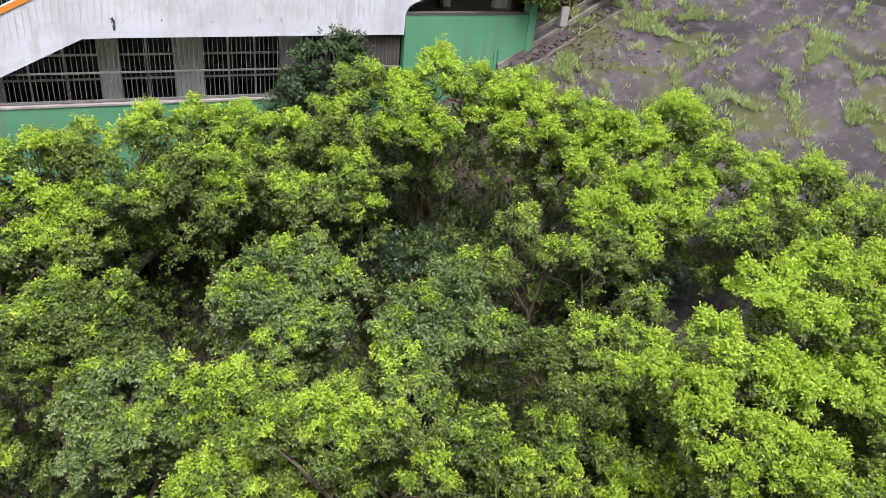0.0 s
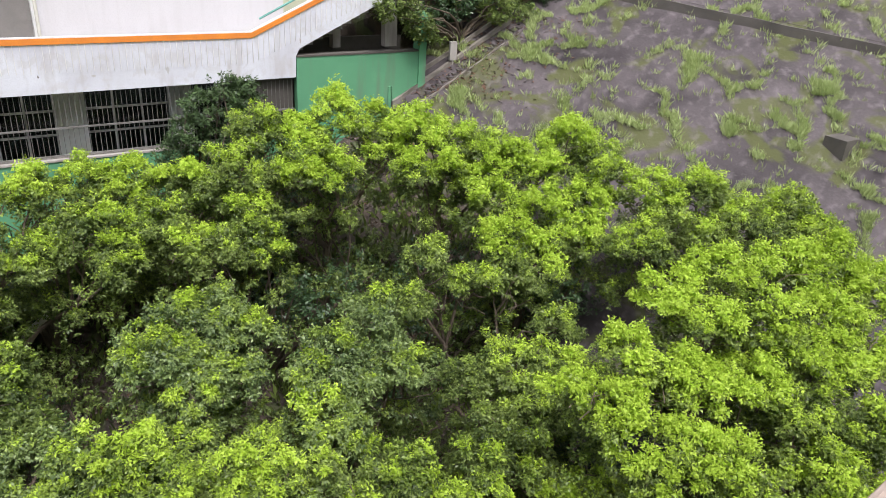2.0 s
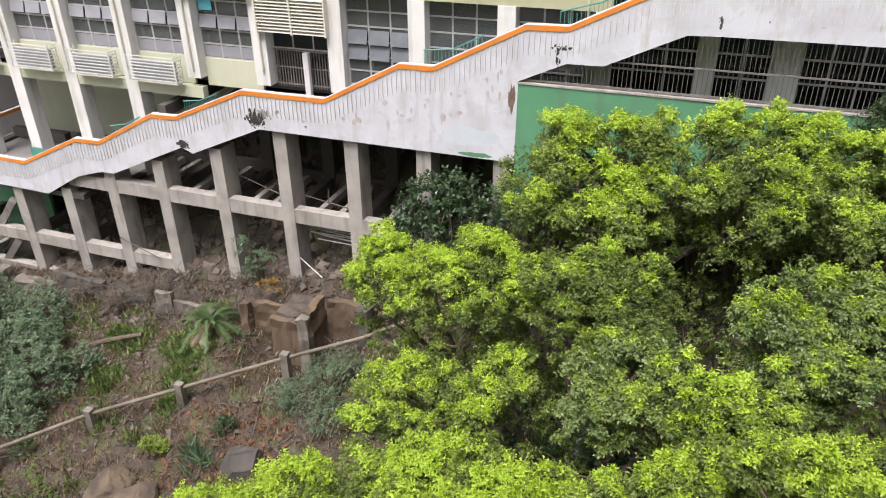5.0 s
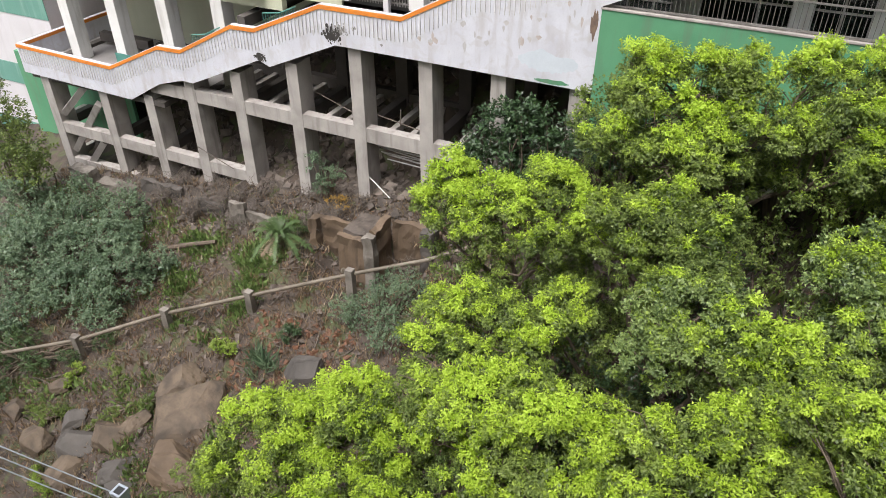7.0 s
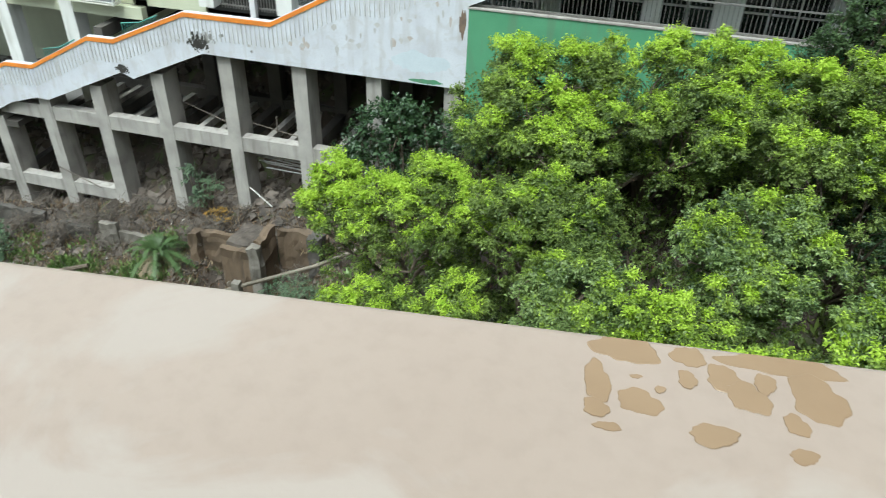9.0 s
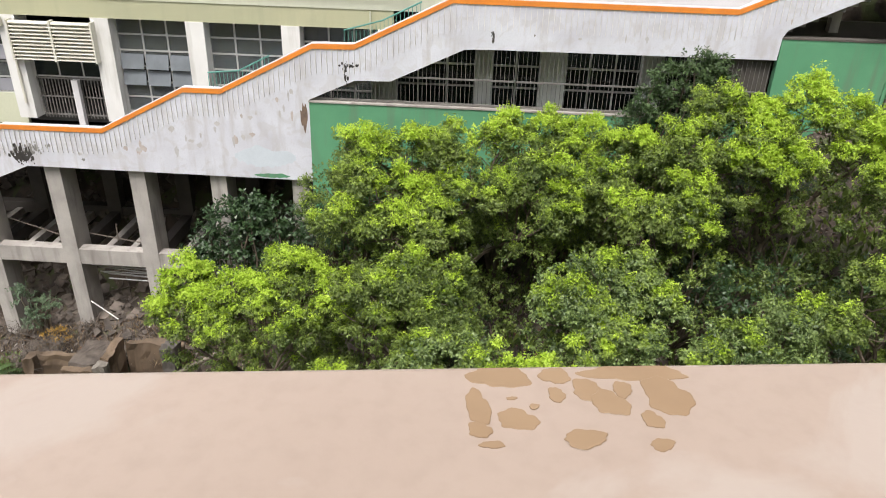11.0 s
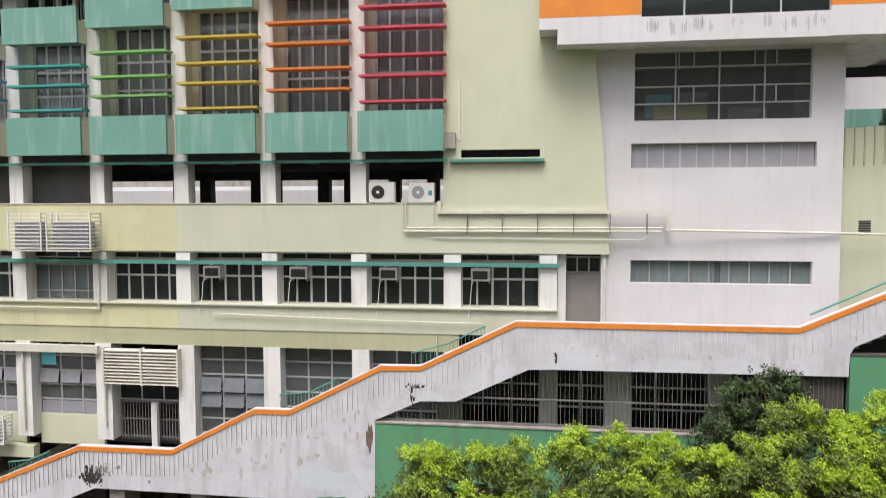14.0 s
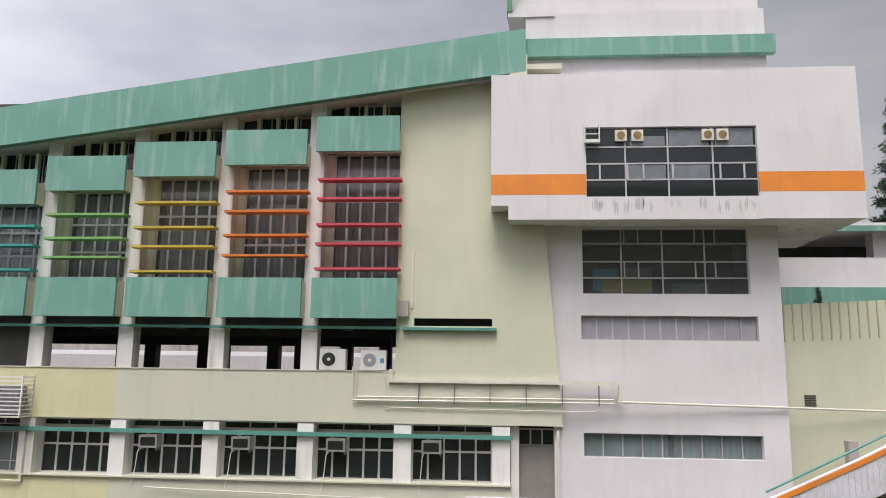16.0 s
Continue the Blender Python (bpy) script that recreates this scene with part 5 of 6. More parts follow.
    (6.2, 9, -10.5, 0.68), (7.1, 8.8, -10.6, 0.69), (8.4, 8.2, -10.9, 0.72), (9.5, 8.1, -10.9, 0.74),
    (10, 7.5, -11.3, 0.76),
])
broadleaf_tree("leaf", 'spreading green broadleaf tree before the green wall', 0.55, [
    (-3.2, 19.5, -7.5, 0.91), (-2, 19.5, -7.3, 0.91), (-0.8, 19.4, -7.3, 0.9), (0.7, 19.7, -6.9, 0.9),
    (1.8, 19.6, -6.8, 0.9), (2.9, 19.5, -6.8, 0.9), (-3.4, 18.7, -8.1, 0.89), (-2.2, 18.5, -8.1, 0.88),
    (-0.8, 18.3, -8.1, 0.87), (0.5, 18.3, -8, 0.86), (1.7, 18.5, -7.7, 0.87), (2.8, 18.5, -7.6, 0.87),
    (-3.6, 17.7, -8.9, 0.87), (-2.2, 17.5, -8.9, 0.85), (-1, 17.5, -8.7, 0.85), (2.3, 17.7, -8.2, 0.85),
])
broadleaf_tree("leaf", 'green broadleaf tree with drooping clumps', 0.5, [
    (6.3, 19.3, -5.8, 0.87), (5.4, 18.7, -6.4, 0.84), (6.1, 18.1, -6.7, 0.83), (4.6, 18.2, -6.9, 0.82),
    (5.3, 17.2, -7.5, 0.8), (5.6, 16.6, -8, 0.79), (4.4, 16.7, -8, 0.78), (3.9, 18.5, -6.7, 0.82),
    (3.3, 17.6, -7.4, 0.8), (3.8, 17, -7.8, 0.78),
])
broadleaf_tree("leaf", 'bright green broadleaf tree beside the concrete frame', 0.72, [
    (-7.8, 16.7, -10.5, 0.83), (-6.5, 16.4, -10.6, 0.8), (-7.8, 16, -11, 0.82), (-5, 17, -10, 0.79),
    (-5.6, 16.2, -10.6, 0.79), (-4.3, 16.7, -10.1, 0.78), (-6.6, 15.5, -11.3, 0.79), (-4.5, 15.6, -11, 0.76),
    (-3.4, 16, -10.6, 0.76),
])
broadleaf_tree("leaf", 'dense mid-green broadleaf tree', 0.25, [
    (-2.9, 15.4, -9.5, 0.69), (-2, 15.4, -9.5, 0.68), (-0.8, 14.8, -9.6, 0.66), (-1.1, 15.3, -9.5, 0.67), (-0.4, 15.5, -9.2, 0.67),
    (-2.1, 14.8, -9.9, 0.67), (-1.1, 14.7, -9.8, 0.66), (-1.6, 15.8, -9.1, 0.68),
])
broadleaf_tree("leaf_blue", 'blue-green rounded broadleaf tree', 0.15, [
    (-0.8, 13.6, -9.9, 0.7), (-1.2, 13.1, -10.3, 0.7), (-0.1, 13.5, -9.9, 0.7), (0.4, 13.2, -10, 0.69),
    (-0.5, 12.7, -10.5, 0.69), (-1.2, 12.4, -10.8, 0.69), (0, 12.6, -10.5, 0.69),
])
broadleaf_tree("leaf", 'green broadleaf tree above the pipe', 0.45, [
    (-6.4, 13.4, -12.3, 0.78), (-5.6, 13.6, -12, 0.77), (-6.4, 12.7, -12.8, 0.77), (-5.5, 12.7, -12.7, 0.76),
    (-4.6, 13.5, -12, 0.75), (-3.7, 13.4, -12, 0.74), (-3.3, 13.9, -11.6, 0.74),
    (-4.4, 12.8, -12.5, 0.74),
])
broadleaf_tree("leaf", 'bright green broadleaf tree with layered clumps', 0.5, [
    (1.1, 12.5, -9.9, 0.71), (1.7, 12.4, -9.8, 0.71), (2.3, 12.3, -9.9, 0.71), (1, 12, -10.3, 0.71),
    (1.7, 11.8, -10.3, 0.71), (1, 11.3, -10.8, 0.7), (2, 11.3, -10.6, 0.7), (2.9, 11.5, -10.4, 0.71),
    (3.6, 11.7, -10.2, 0.71), (0.6, 11.1, -10.9, 0.7),
])
broadleaf_tree("leaf_blue", 'pale green rounded broadleaf tree', 0.3, [
    (3, 14, -9.2, 0.74), (2, 14.3, -9.1, 0.74), (2.5, 14.3, -9, 0.74), (3.4, 13.6, -9.4, 0.73),
    (2.8, 13.5, -9.6, 0.73), (3.8, 13.5, -9.5, 0.73), (2.3, 14.7, -8.8, 0.75), (3, 15, -8.5, 0.76),
    (3.8, 14.8, -8.6, 0.76), (4.2, 14.3, -8.9, 0.75),
])
broadleaf_tree("leaf", 'low bright yellow-green broadleaf tree', 0.62, [
    (-7.1, 10.5, -13, 0.81), (-8, 10, -13.4, 0.83), (-6.1, 10.7, -12.7, 0.79), (-5, 10.8, -12.5, 0.77),
    (-4.2, 11.2, -12.1, 0.76), (-3.4, 11.4, -11.9, 0.75), (-5.1, 10.3, -12.9, 0.77), (-2.5, 11.1, -12, 0.74),
    (-1.5, 11.1, -12, 0.73), (-0.6, 11.1, -11.8, 0.73), (-9, 9.7, -13.8, 0.86), (-3.6, 10.5, -12.6, 0.75),
    (-6.6, 9.8, -13.4, 0.8),
])
broadleaf_tree("leaf", 'low bright yellow-green broadleaf tree on the hillside', 0.66, [
    (-9.9, 9.4, -14.2, 0.86), (-8.4, 9.3, -14.2, 0.82), (-7.3, 10, -13.5, 0.8), (-6, 9.9, -13.4, 0.77),
    (-7, 8.8, -14.4, 0.79), (-8.5, 8.6, -14.7, 0.83), (-5.6, 9.1, -14, 0.77), (-10, 8.3, -15, 0.75),
    (-7.2, 8.1, -14.9, 0.8), (-5.8, 8.4, -14.6, 0.77),
])
broadleaf_tree("leaf", 'bright green broadleaf tree with fresh tips', 0.5, [
    (-4.7, 10.2, -12.4, 0.72), (-3.6, 10.1, -12.4, 0.71), (-2.7, 10.5, -12, 0.7), (-3.9, 9.3, -13, 0.71),
    (-2.6, 9.6, -12.6, 0.7), (-1.5, 10.2, -12.1, 0.69), (-1.8, 9.5, -12.7, 0.69), (-3, 8.9, -13.2, 0.7),
    (-4.2, 8.6, -13.6, 0.72), (-1.2, 9.5, -12.5, 0.68),
])
broadleaf_tree("leaf", 'bright green broadleaf tree with layered clumps', 0.52, [
    (-0.6, 10.5, -11.3, 0.67), (0.4, 10.8, -10.9, 0.67), (0.1, 10, -11.6, 0.66), (1.2, 10.8, -10.9, 0.67),
    (1.1, 10.1, -11.4, 0.66), (2, 10.8, -10.8, 0.67), (2.6, 11.3, -10.4, 0.67), (3.2, 10.8, -10.7, 0.67),
    (2.2, 10.1, -11.3, 0.66), (3.1, 10.2, -11.1, 0.67), (-0.5, 9.6, -12, 0.66),
])
broadleaf_tree("leaf", 'shaded green broadleaf tree', 0.25, [
    (-1.5, 15.2, -9.2, 0.73), (-2.3, 15, -9.4, 0.73), (-0.3, 14.1, -9.9, 0.77),
    (-1.2, 13.8, -10.3, 0.77),
])


def bush(key, label, lumps, leaf=0.12, density=16, name="bush", category="bush", young_share=0.1, width=0.5):
    xs, ys = (sum(q[i] for q in lumps) / len(lumps) for i in range(2))
    base = Vector((xs, ys, land(xs, ys) - 0.1))
    ob = thing(name, label, category, at=base)
    bm = bmesh.new()
    for x, y, z, r in lumps:
        for _ in range(4):
            d = Vector((rng.normal(), rng.normal(), rng.normal() * 0.5)).normalized() * r * 0.7
            limb(bm, Vector((0.1 * rng.normal(), 0.1 * rng.normal(), 0)), Vector((x, y, z)) - base + d, 0.06, 0.012, 0.2)
    part("stem", bm, M["bark"], ob)
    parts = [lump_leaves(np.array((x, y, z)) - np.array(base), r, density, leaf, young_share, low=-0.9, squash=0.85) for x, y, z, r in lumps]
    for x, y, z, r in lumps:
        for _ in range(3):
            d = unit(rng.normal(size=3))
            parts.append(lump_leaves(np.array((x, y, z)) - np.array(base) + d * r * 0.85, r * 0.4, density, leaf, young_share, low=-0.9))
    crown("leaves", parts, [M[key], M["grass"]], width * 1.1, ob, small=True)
    return ob


bush("leaf_dark", "dark glossy broadleaf shrub beside a concrete column", [(-9.7, 23.3, -12.6, 0.9), (-8.7, 23.3, -11.7, 0.9), (-7.5, 23.3, -11.6, 0.9), (-6.6, 23.2, -12.3, 0.8), (-8.4, 23.1, -13.0, 1.0), (-7.9, 23.3, -11.2, 0.7), (-7.2, 23.2, -13.4, 0.9), (-9.9, 23.0, -13.6, 0.8)], leaf=0.19, density=9)
bush("palm_leaf", "dark green bushy tree before the barred windows", [(6.7, 23.2, -5.5, 0.55), (5.9, 23.2, -6.0, 0.6), (7.1, 23.2, -6.2, 0.65), (5.5, 23.2, -6.7, 0.65), (6.5, 23.2, -7.1, 0.75), (7.3, 23.2, -5.5, 0.5), (7.2, 23.0, -7.2, 0.7), (4.9, 23.2, -7.4, 0.6), (6.2, 23.0, -8.2, 0.9)], leaf=0.12, density=34)
bush("leaf", "green shrub above the slope steps", [(14.3, 26.2, -3.2, 0.9), (15.3, 26.0, -4.0, 0.7), (16.6, 26.6, -3.0, 1.1), (19.6, 26.6, -3.3, 1.0), (21.3, 26.6, -3.7, 0.8), (18.2, 27.2, -2.8, 1.1), (13.0, 23.9, -3.1, 0.7), (13.9, 23.8, -3.6, 0.6), (14.4, 23.8, -4.1, 0.5), (17.9, 24.6, -3.2, 0.8), (19.2, 24.8, -3.4, 0.7)], leaf=0.15, density=19)
# darkest leaf carries the shade of the growth above the slope steps
bush("leaf_dark", "dense shrubs under the boundary wall, leaves darkened for shade", [(15.4, 25.7, -3.9, 0.7), (16.6, 25.6, -3.3, 0.8), (18.0, 25.8, -2.9, 0.9), (19.6, 25.6, -2.6, 0.9), (21.2, 25.4, -2.2, 0.9), (22.6, 25.2, -1.8, 0.8), (20.4, 25.0, -2.9, 0.7)], leaf=0.15, density=22)
bush("leaf_dull", "large dull blue-green shrub on the hillside", [(-28.0, 14.6, -20.7, 1.3), (-27.4, 17.4, -19.7, 1.4), (-26.6, 19.2, -19.2, 1.1), (-24.0, 17.2, -19.6, 1.3), (-30.0, 18.2, -19.7, 1.5), (-24.3, 15.7, -20.4, 1.1), (-30.4, 16.0, -20.6, 1.4), (-26.4, 16.0, -20.0, 1.3), (-29.0, 16.8, -19.4, 1.3), (-25.4, 18.2, -19.0, 1.1), (-27.6, 20.9, -19.3, 1.2), (-29.6, 20.4, -19.2, 1.3), (-23.3, 18.5, -19.7, 0.9), (-32.2, 19.0, -19.3, 1.5), (-31.5, 17.0, -20.0, 1.4)], leaf=0.13, density=20)
# dark leaves, picked partly to paint the shade below the pipe
bush("palm_leaf", "tangled undergrowth below the old pipe, dark-leaved and darkened for shade", [(-29.6, 14.0, -22.0, 0.8), (-28.2, 13.4, -22.0, 0.7), (-26.6, 13.5, -21.6, 0.7), (-25.2, 12.8, -21.7, 0.6), (-27.0, 12.2, -22.1, 0.7), (-24.0, 13.7, -21.4, 0.5), (-28.8, 12.0, -22.4, 0.7), (-22.9, 14.6, -21.0, 0.45), (-25.8, 11.4, -22.2, 0.6)], leaf=0.1, density=24)
bush("leaf_dull", "dull green shrub beside the old pipe", [(-11.8, 18.0, -17.9, 0.9), (-10.9, 19.2, -17.3, 0.9), (-12.9, 18.2, -18.3, 0.7), (-10.4, 17.4, -17.7, 0.9), (-11.4, 18.9, -17.4, 0.8)], leaf=0.08, density=26)
bush("leaf", "dark-limbed green tree by the neighbouring building", [(-33.6, 20.4, -15.3, 1.2), (-32.6, 20.2, -16.6, 1.1), (-34.6, 20.6, -16.4, 1.3), (-32.0, 20.0, -17.7, 0.9), (-33.4, 20.0, -18.0, 1.1), (-36.0, 21.0, -17.6, 1.4), (-35.0, 20.6, -14.6, 1.1)], leaf=0.15, density=11, name="tree", category="tree")
bush("mid", "small bright green shrub on red earth", [(-17.1, 15.7, -19.9, 0.35), (-16.8, 15.6, -19.7, 0.3), (-17.2, 15.4, -19.5, 0.25)], leaf=0.09, density=40)
bush("yellow_leaf", "withered yellow shrub on rubble", [(-17.0, 23.6, -17.5, 0.35), (-16.4, 23.5, -17.4, 0.4)], leaf=0.07, density=30)
bush("leaf_dull", "thin green sapling before the concrete frame", [(-17.9, 23.9, -15.9, 0.5), (-17.3, 23.8, -16.4, 0.5), (-16.7, 23.9, -16.0, 0.35), (-17.6, 23.7, -16.9, 0.4)], leaf=0.11, density=14)
# dark-leaved row added before the wall foot; its colour stands in for shade
for k in range(9):
    x = -5.2 + 1.75 * k
    z = land(x, 22.4)
    bush("leaf_dark", "dark shrub at the foot of the green wall", [(x + 0.4 * rng.normal(), 22.3 + 0.4 * rng.normal(), z + 0.5 + 1.5 * rng.random(), 0.8) for _ in range(4)], density=14)
for k in range(8):
    x = -3.7 + 1.5 * k
    bush("leaf", "green bushy growth before the green wall", [(x + 0.5 * rng.normal(), 21.5 + 0.3 * rng.normal(), -8.35 + 0.11 * min(x, 3) - 0.75 * j + 0.15 * rng.normal(), 0.85) for j in range(4)], leaf=0.12, density=17, young_share=0.15)
# undergrowth below the crowns; every third shrub has dark leaves to deepen the shade
for k in range(64):
    x, y = -6 + 24 * rng.random(), 7 + 13 * rng.random()
    z = land(x, y)
    if x > 13.0 or z > -9.5:
        continue
    bush("leaf_dark" if k % 3 == 0 else "leaf", "shaded green undergrowth shrub below the trees",
         [(x + 1.1 * rng.normal(), y + 0.9 * rng.normal(), z + 0.6 + 2.6 * rng.random(), 0.7 + 0.4 * rng.random()) for _ in range(4)], density=9, young_share=0.02)


def palm(x, y, fronds=38, length=1.9):
    z = land(x, y)
    ob = thing("palm", "low cycad palm with arching green fronds", "palm", at=(x, y, z))
    pipe("trunk", [(0, 0, -0.2), (0.02, 0, 0.35), (0, 0.02, 0.7)], [0.17, 0.16, 0.14], M["bark"], ob)
    for k in range(fronds):
        old = k % 4 == 0
        a, lift = 2.4 * k + rng.normal() * 0.15, (-0.25 if old else 0.45 + 0.95 * rng.random())
        way, steps = Vector((math.cos(a), math.sin(a), 0)), 22
        spine = [way * (i / steps * length * math.cos(lift * 0.8)) + Vector((0, 0, 0.7 + i / steps * length * math.sin(lift) - 0.75 * (i / steps) ** 2 * length)) for i in range(steps + 1)]
        bm = bmesh.new()
        vs = [bm.verts.new(p) for p in spine]
        for i in range(1, steps):
            tan = (spine[i + 1] - spine[i - 1]).normalized()
            side = tan.cross(Vector((0, 0, 1))).normalized()
            ln = 0.34 * math.sin(math.pi * (0.1 + 0.85 * i / steps)) + 0.04
            for sg in (-1, 1):
                q = spine[i] + (side * sg + tan * 0.7).normalized() * ln * (0.8 + 0.4 * rng.random()) + Vector((0, 0, 0.06 - 0.1 * rng.random()))
                bm.faces.new((vs[i], bm.verts.new(spine[i].lerp(q, 0.5) + tan * 0.022), bm.verts.new(q), vs[i + 1]))
        part("frond", bm, M["dry" if old else "palm_leaf"], ob, "withered brown frond" if old else "")
    return ob


palm(-18.1, 21.0)


def tufts(name, label, spots, blades, height, key, category="grass", width=0.09, spread=0.07, z_of=None):
    """Grass tufts at many spots, as one object."""
    sp = np.array(spots)
    n = len(sp)
    cs = np.repeat(sp, blades, 0) + np.c_[rng.normal(size=(n * blades, 2)) * spread, np.zeros(n * blades)]
    ws = unit(np.c_[rng.normal(size=(n * blades, 2)) * 0.5, np.ones(n * blades)])
    ns = unit(rng.normal(size=(n * blades, 3)))
    ls = height * (0.5 + rng.random(n * blades)) * np.repeat(0.6 + 0.8 * rng.random(n), blades)
    ob = new(name, leaf_mesh(cs, ws, ns, ls, ls * width + 0.006, np.zeros(n * blades), [M[key]]))
    return tagged(ob, label, category, kind="stuff")


# weeds along the cracks of the concrete slope
cells = np.c_[13.5 + 20 * rng.random(130), 8.5 + 18 * rng.random(130)]
spots = []
for k in range(100000):
    x, y = 14.5 + 18 * rng.random(), 10 + 15.5 * rng.random()
    px = x + 0.55 * noise.noise(Vector((x * 0.9, y * 0.9, 1))) + 0.15 * noise.noise(Vector((x * 3, y * 3, 4)))
    py = y + 0.55 * noise.noise(Vector((x * 0.9, y * 0.9, 7))) + 0.15 * noise.noise(Vector((x * 3, y * 3, 9)))
    near = np.sort(np.hypot(cells[:, 0] - px, (cells[:, 1] - py) * 0.8))[:2]
    if near[1] - near[0] < 0.06 and noise.noise(Vector((x * 0.5, y * 0.5, 3))) + 0.9 * noise.noise(Vector((x * 1.6, y * 1.6, 6))) > 0.02:
        spots.append((x, y, slope_z(x, y) - 0.02))
for k in range(620):
    x, y = 15.5 + 17 * rng.random(), 10 + 15 * rng.random()
    spots.append((x, y, slope_z(x, y) - 0.02))
tufts("slope_weeds", "pale green weeds growing along cracks in the slope", spots, 14, 0.2, "grass", "weeds", width=0.085, spread=0.085)
# hillside ground cover
spots, ferns = [], []
for k in range(13000):
    x, y = -36 + 30 * rng.random(), 8 + 15 * rng.random()
    if k > 9000:
        x, y = -24.5 + 9 * rng.random(), 17.3 + 3.8 * rng.random()
    rich = -24 < x < -16 and 17.6 < y < 20.8
    if noise.noise(Vector((x * 0.35, y * 0.35, 2.2))) + 0.4 * noise.noise(Vector((x, y, 5))) > (-0.05 if rich else 0.08) and not (-17.5 < x < -10 and 13.5 < y < 23):
        (spots if k % 3 else ferns).append((x, y, rough_land(x, y) - 0.02))
tufts("ground_cover", "mixed green weeds and grass on the hillside soil", spots, 18, 0.1, "weed", "weeds", width=0.6, spread=0.26)
tufts("fern", "light green ferny growth on the hillside", ferns, 9, 0.26, "weed", "fern", width=0.3, spread=0.16)
spots = [(x, y, rough_land(x, y) - 0.02) for x, y in zip(-36 + 29 * rng.random(7000), 8 + 16.5 * rng.random(7000))]
tufts("dry_grass", "dry brown grass and stalks on the hillside", spots, 7, 0.26, "dry", "grass", width=0.1, spread=0.16)
spots = []
for k in range(5200):
    x, y = -8 + 25 * rng.random(), 5 + 18 * rng.random()
    if x < 13.4:
        spots.append((x, y, rough_land(x, y) - 0.02))
tufts("forest_floor_weeds", "shaded weeds below the trees", spots, 8, 0.3, "leaf", "weeds", width=0.3, spread=0.2)


def litter(name, label, spots, size, mats, category="litter", share=0.3):
    sp = np.array(spots)
    n = len(sp)
    a = rng.random(n) * 6.3
    ws = unit(np.c_[np.cos(a), np.sin(a), 0.3 * rng.normal(size=n)])
    ns = unit(np.c_[0.35 * rng.normal(size=(n, 2)), np.ones(n)])
    ls = size * (0.6 + 0.8 * rng.random(n))
    return tagged(new(name, leaf_mesh(sp, ws, ns, ls, ls * 0.55, rng.random(n) < share, mats)), label, category, kind="stuff")


spots = [(x, y, rough_land(x, y) + 0.03) for x, y in zip(-36 + 50 * rng.random(34000), 5 + 19.5 * rng.random(34000)) if x < 13]
litter("leaf_litter", "dry brown leaf litter on the soil", spots, 0.13, [M["debris"], M["red_earth"]])
u, w = rng.random(1400), np.abs(rng.normal(size=1400)) * 1.2
spots = [(13.9 + 5 * a + 0.9 * b, 24.0 + 1.4 * a - 1.0 * b, slope_z(13.9 + 5 * a + 0.9 * b, 24.0 + 1.4 * a - 1.0 * b) + 0.015) for a, b in zip(u, w)]
litter("leaf_litter", "brown fallen leaves beside the slope steps", spots, 0.12, [M["red_earth"], M["debris"]])


CORNERS = [(a, b, c) for a in (-1, 1) for b in (-1, 1) for c in (-1, 1)]


def stones(name, label, spots, material, category="rubble"):
    """Broken lumps, all in one object."""
    verts, faces = [], []
    for x, y, z, r in spots:
        b = len(verts)
        sc = np.array([1 + 0.6 * rng.random(), 0.8 + 0.5 * rng.random(), 0.4 + 0.5 * rng.random()]) * r
        a = rng.random() * 6.3
        tumble = np.array(Euler((0.5 * rng.normal(), 0.5 * rng.normal(), 0)).to_matrix())
        for sx, sy, sz in CORNERS:
            p = tumble @ (np.array([sx, sy, sz]) * sc * (0.6 + 0.6 * rng.random(3)))
            verts.append((x + p[0] * math.cos(a) - p[1] * math.sin(a), y + p[0] * math.sin(a) + p[1] * math.cos(a), z + p[2]))
        faces += [tuple(b + i for i in f) for f in ((0, 1, 3, 2), (4, 6, 7, 5), (0, 4, 5, 1), (2, 3, 7, 6), (0, 2, 6, 4), (1, 5, 7, 3))]
    me = bpy.data.meshes.new(name)
    me.from_pydata(verts, [], faces)
    me.materials.append(material)
    return tagged(new(name, me), label, category, kind="stuff")


def scatter(n, x0, x1, y0, y1, r0, r1, dz=0.0):
    return [(x, y, rough_land(x, y) + dz, r0 + (r1 - r0) * rng.random() ** 3) for x, y in zip(x0 + (x1 - x0) * rng.random(n), y0 + (y1 - y0) * rng.random(n))]


stones("red_rubble", "crumbled red earth and brick rubble", scatter(600, -16.8, -12.0, 14.2, 17.8, 0.015, 0.11), M["red_earth"])
stones("rubble", "grey-brown building rubble below the concrete frame", scatter(3200, -33, -10, 21.3, 25.8, 0.02, 0.17), M["debris"])
stones("rubble", "dark debris on the ground inside the concrete frame", scatter(2200, -32, -8, 24.4, 30, 0.03, 0.24), M["debris"])
stones("hill_stones", "scattered grey-brown stones on the hillside", scatter(1500, -33, -9, 9, 22, 0.02, 0.16), M["debris"])


def rock(x, y, sx, sy, sz, tilt, lean, turn_by, label, material="rock", lift=0.0):
    """An angular rock with broken flat faces and fine split layers, half sunk in the soil."""
    bm = bmesh.new()
    bmesh.ops.create_icosphere(bm, subdivisions=4, radius=1)
    seed = Vector((x * 1.7, y * 1.3, 0))
    cuts = []
    for k in range(11):
        up = 1 - 2 * (k + 0.5) / 11
        a = 2.4 * k + 0.5 * rng.normal()
        flat = math.sqrt(1 - up * up)
        cuts.append((Vector((flat * math.cos(a), flat * math.sin(a), up + 0.15 * rng.normal())).normalized(), 0.6 + 0.24 * rng.random()))
    for v in bm.verts:
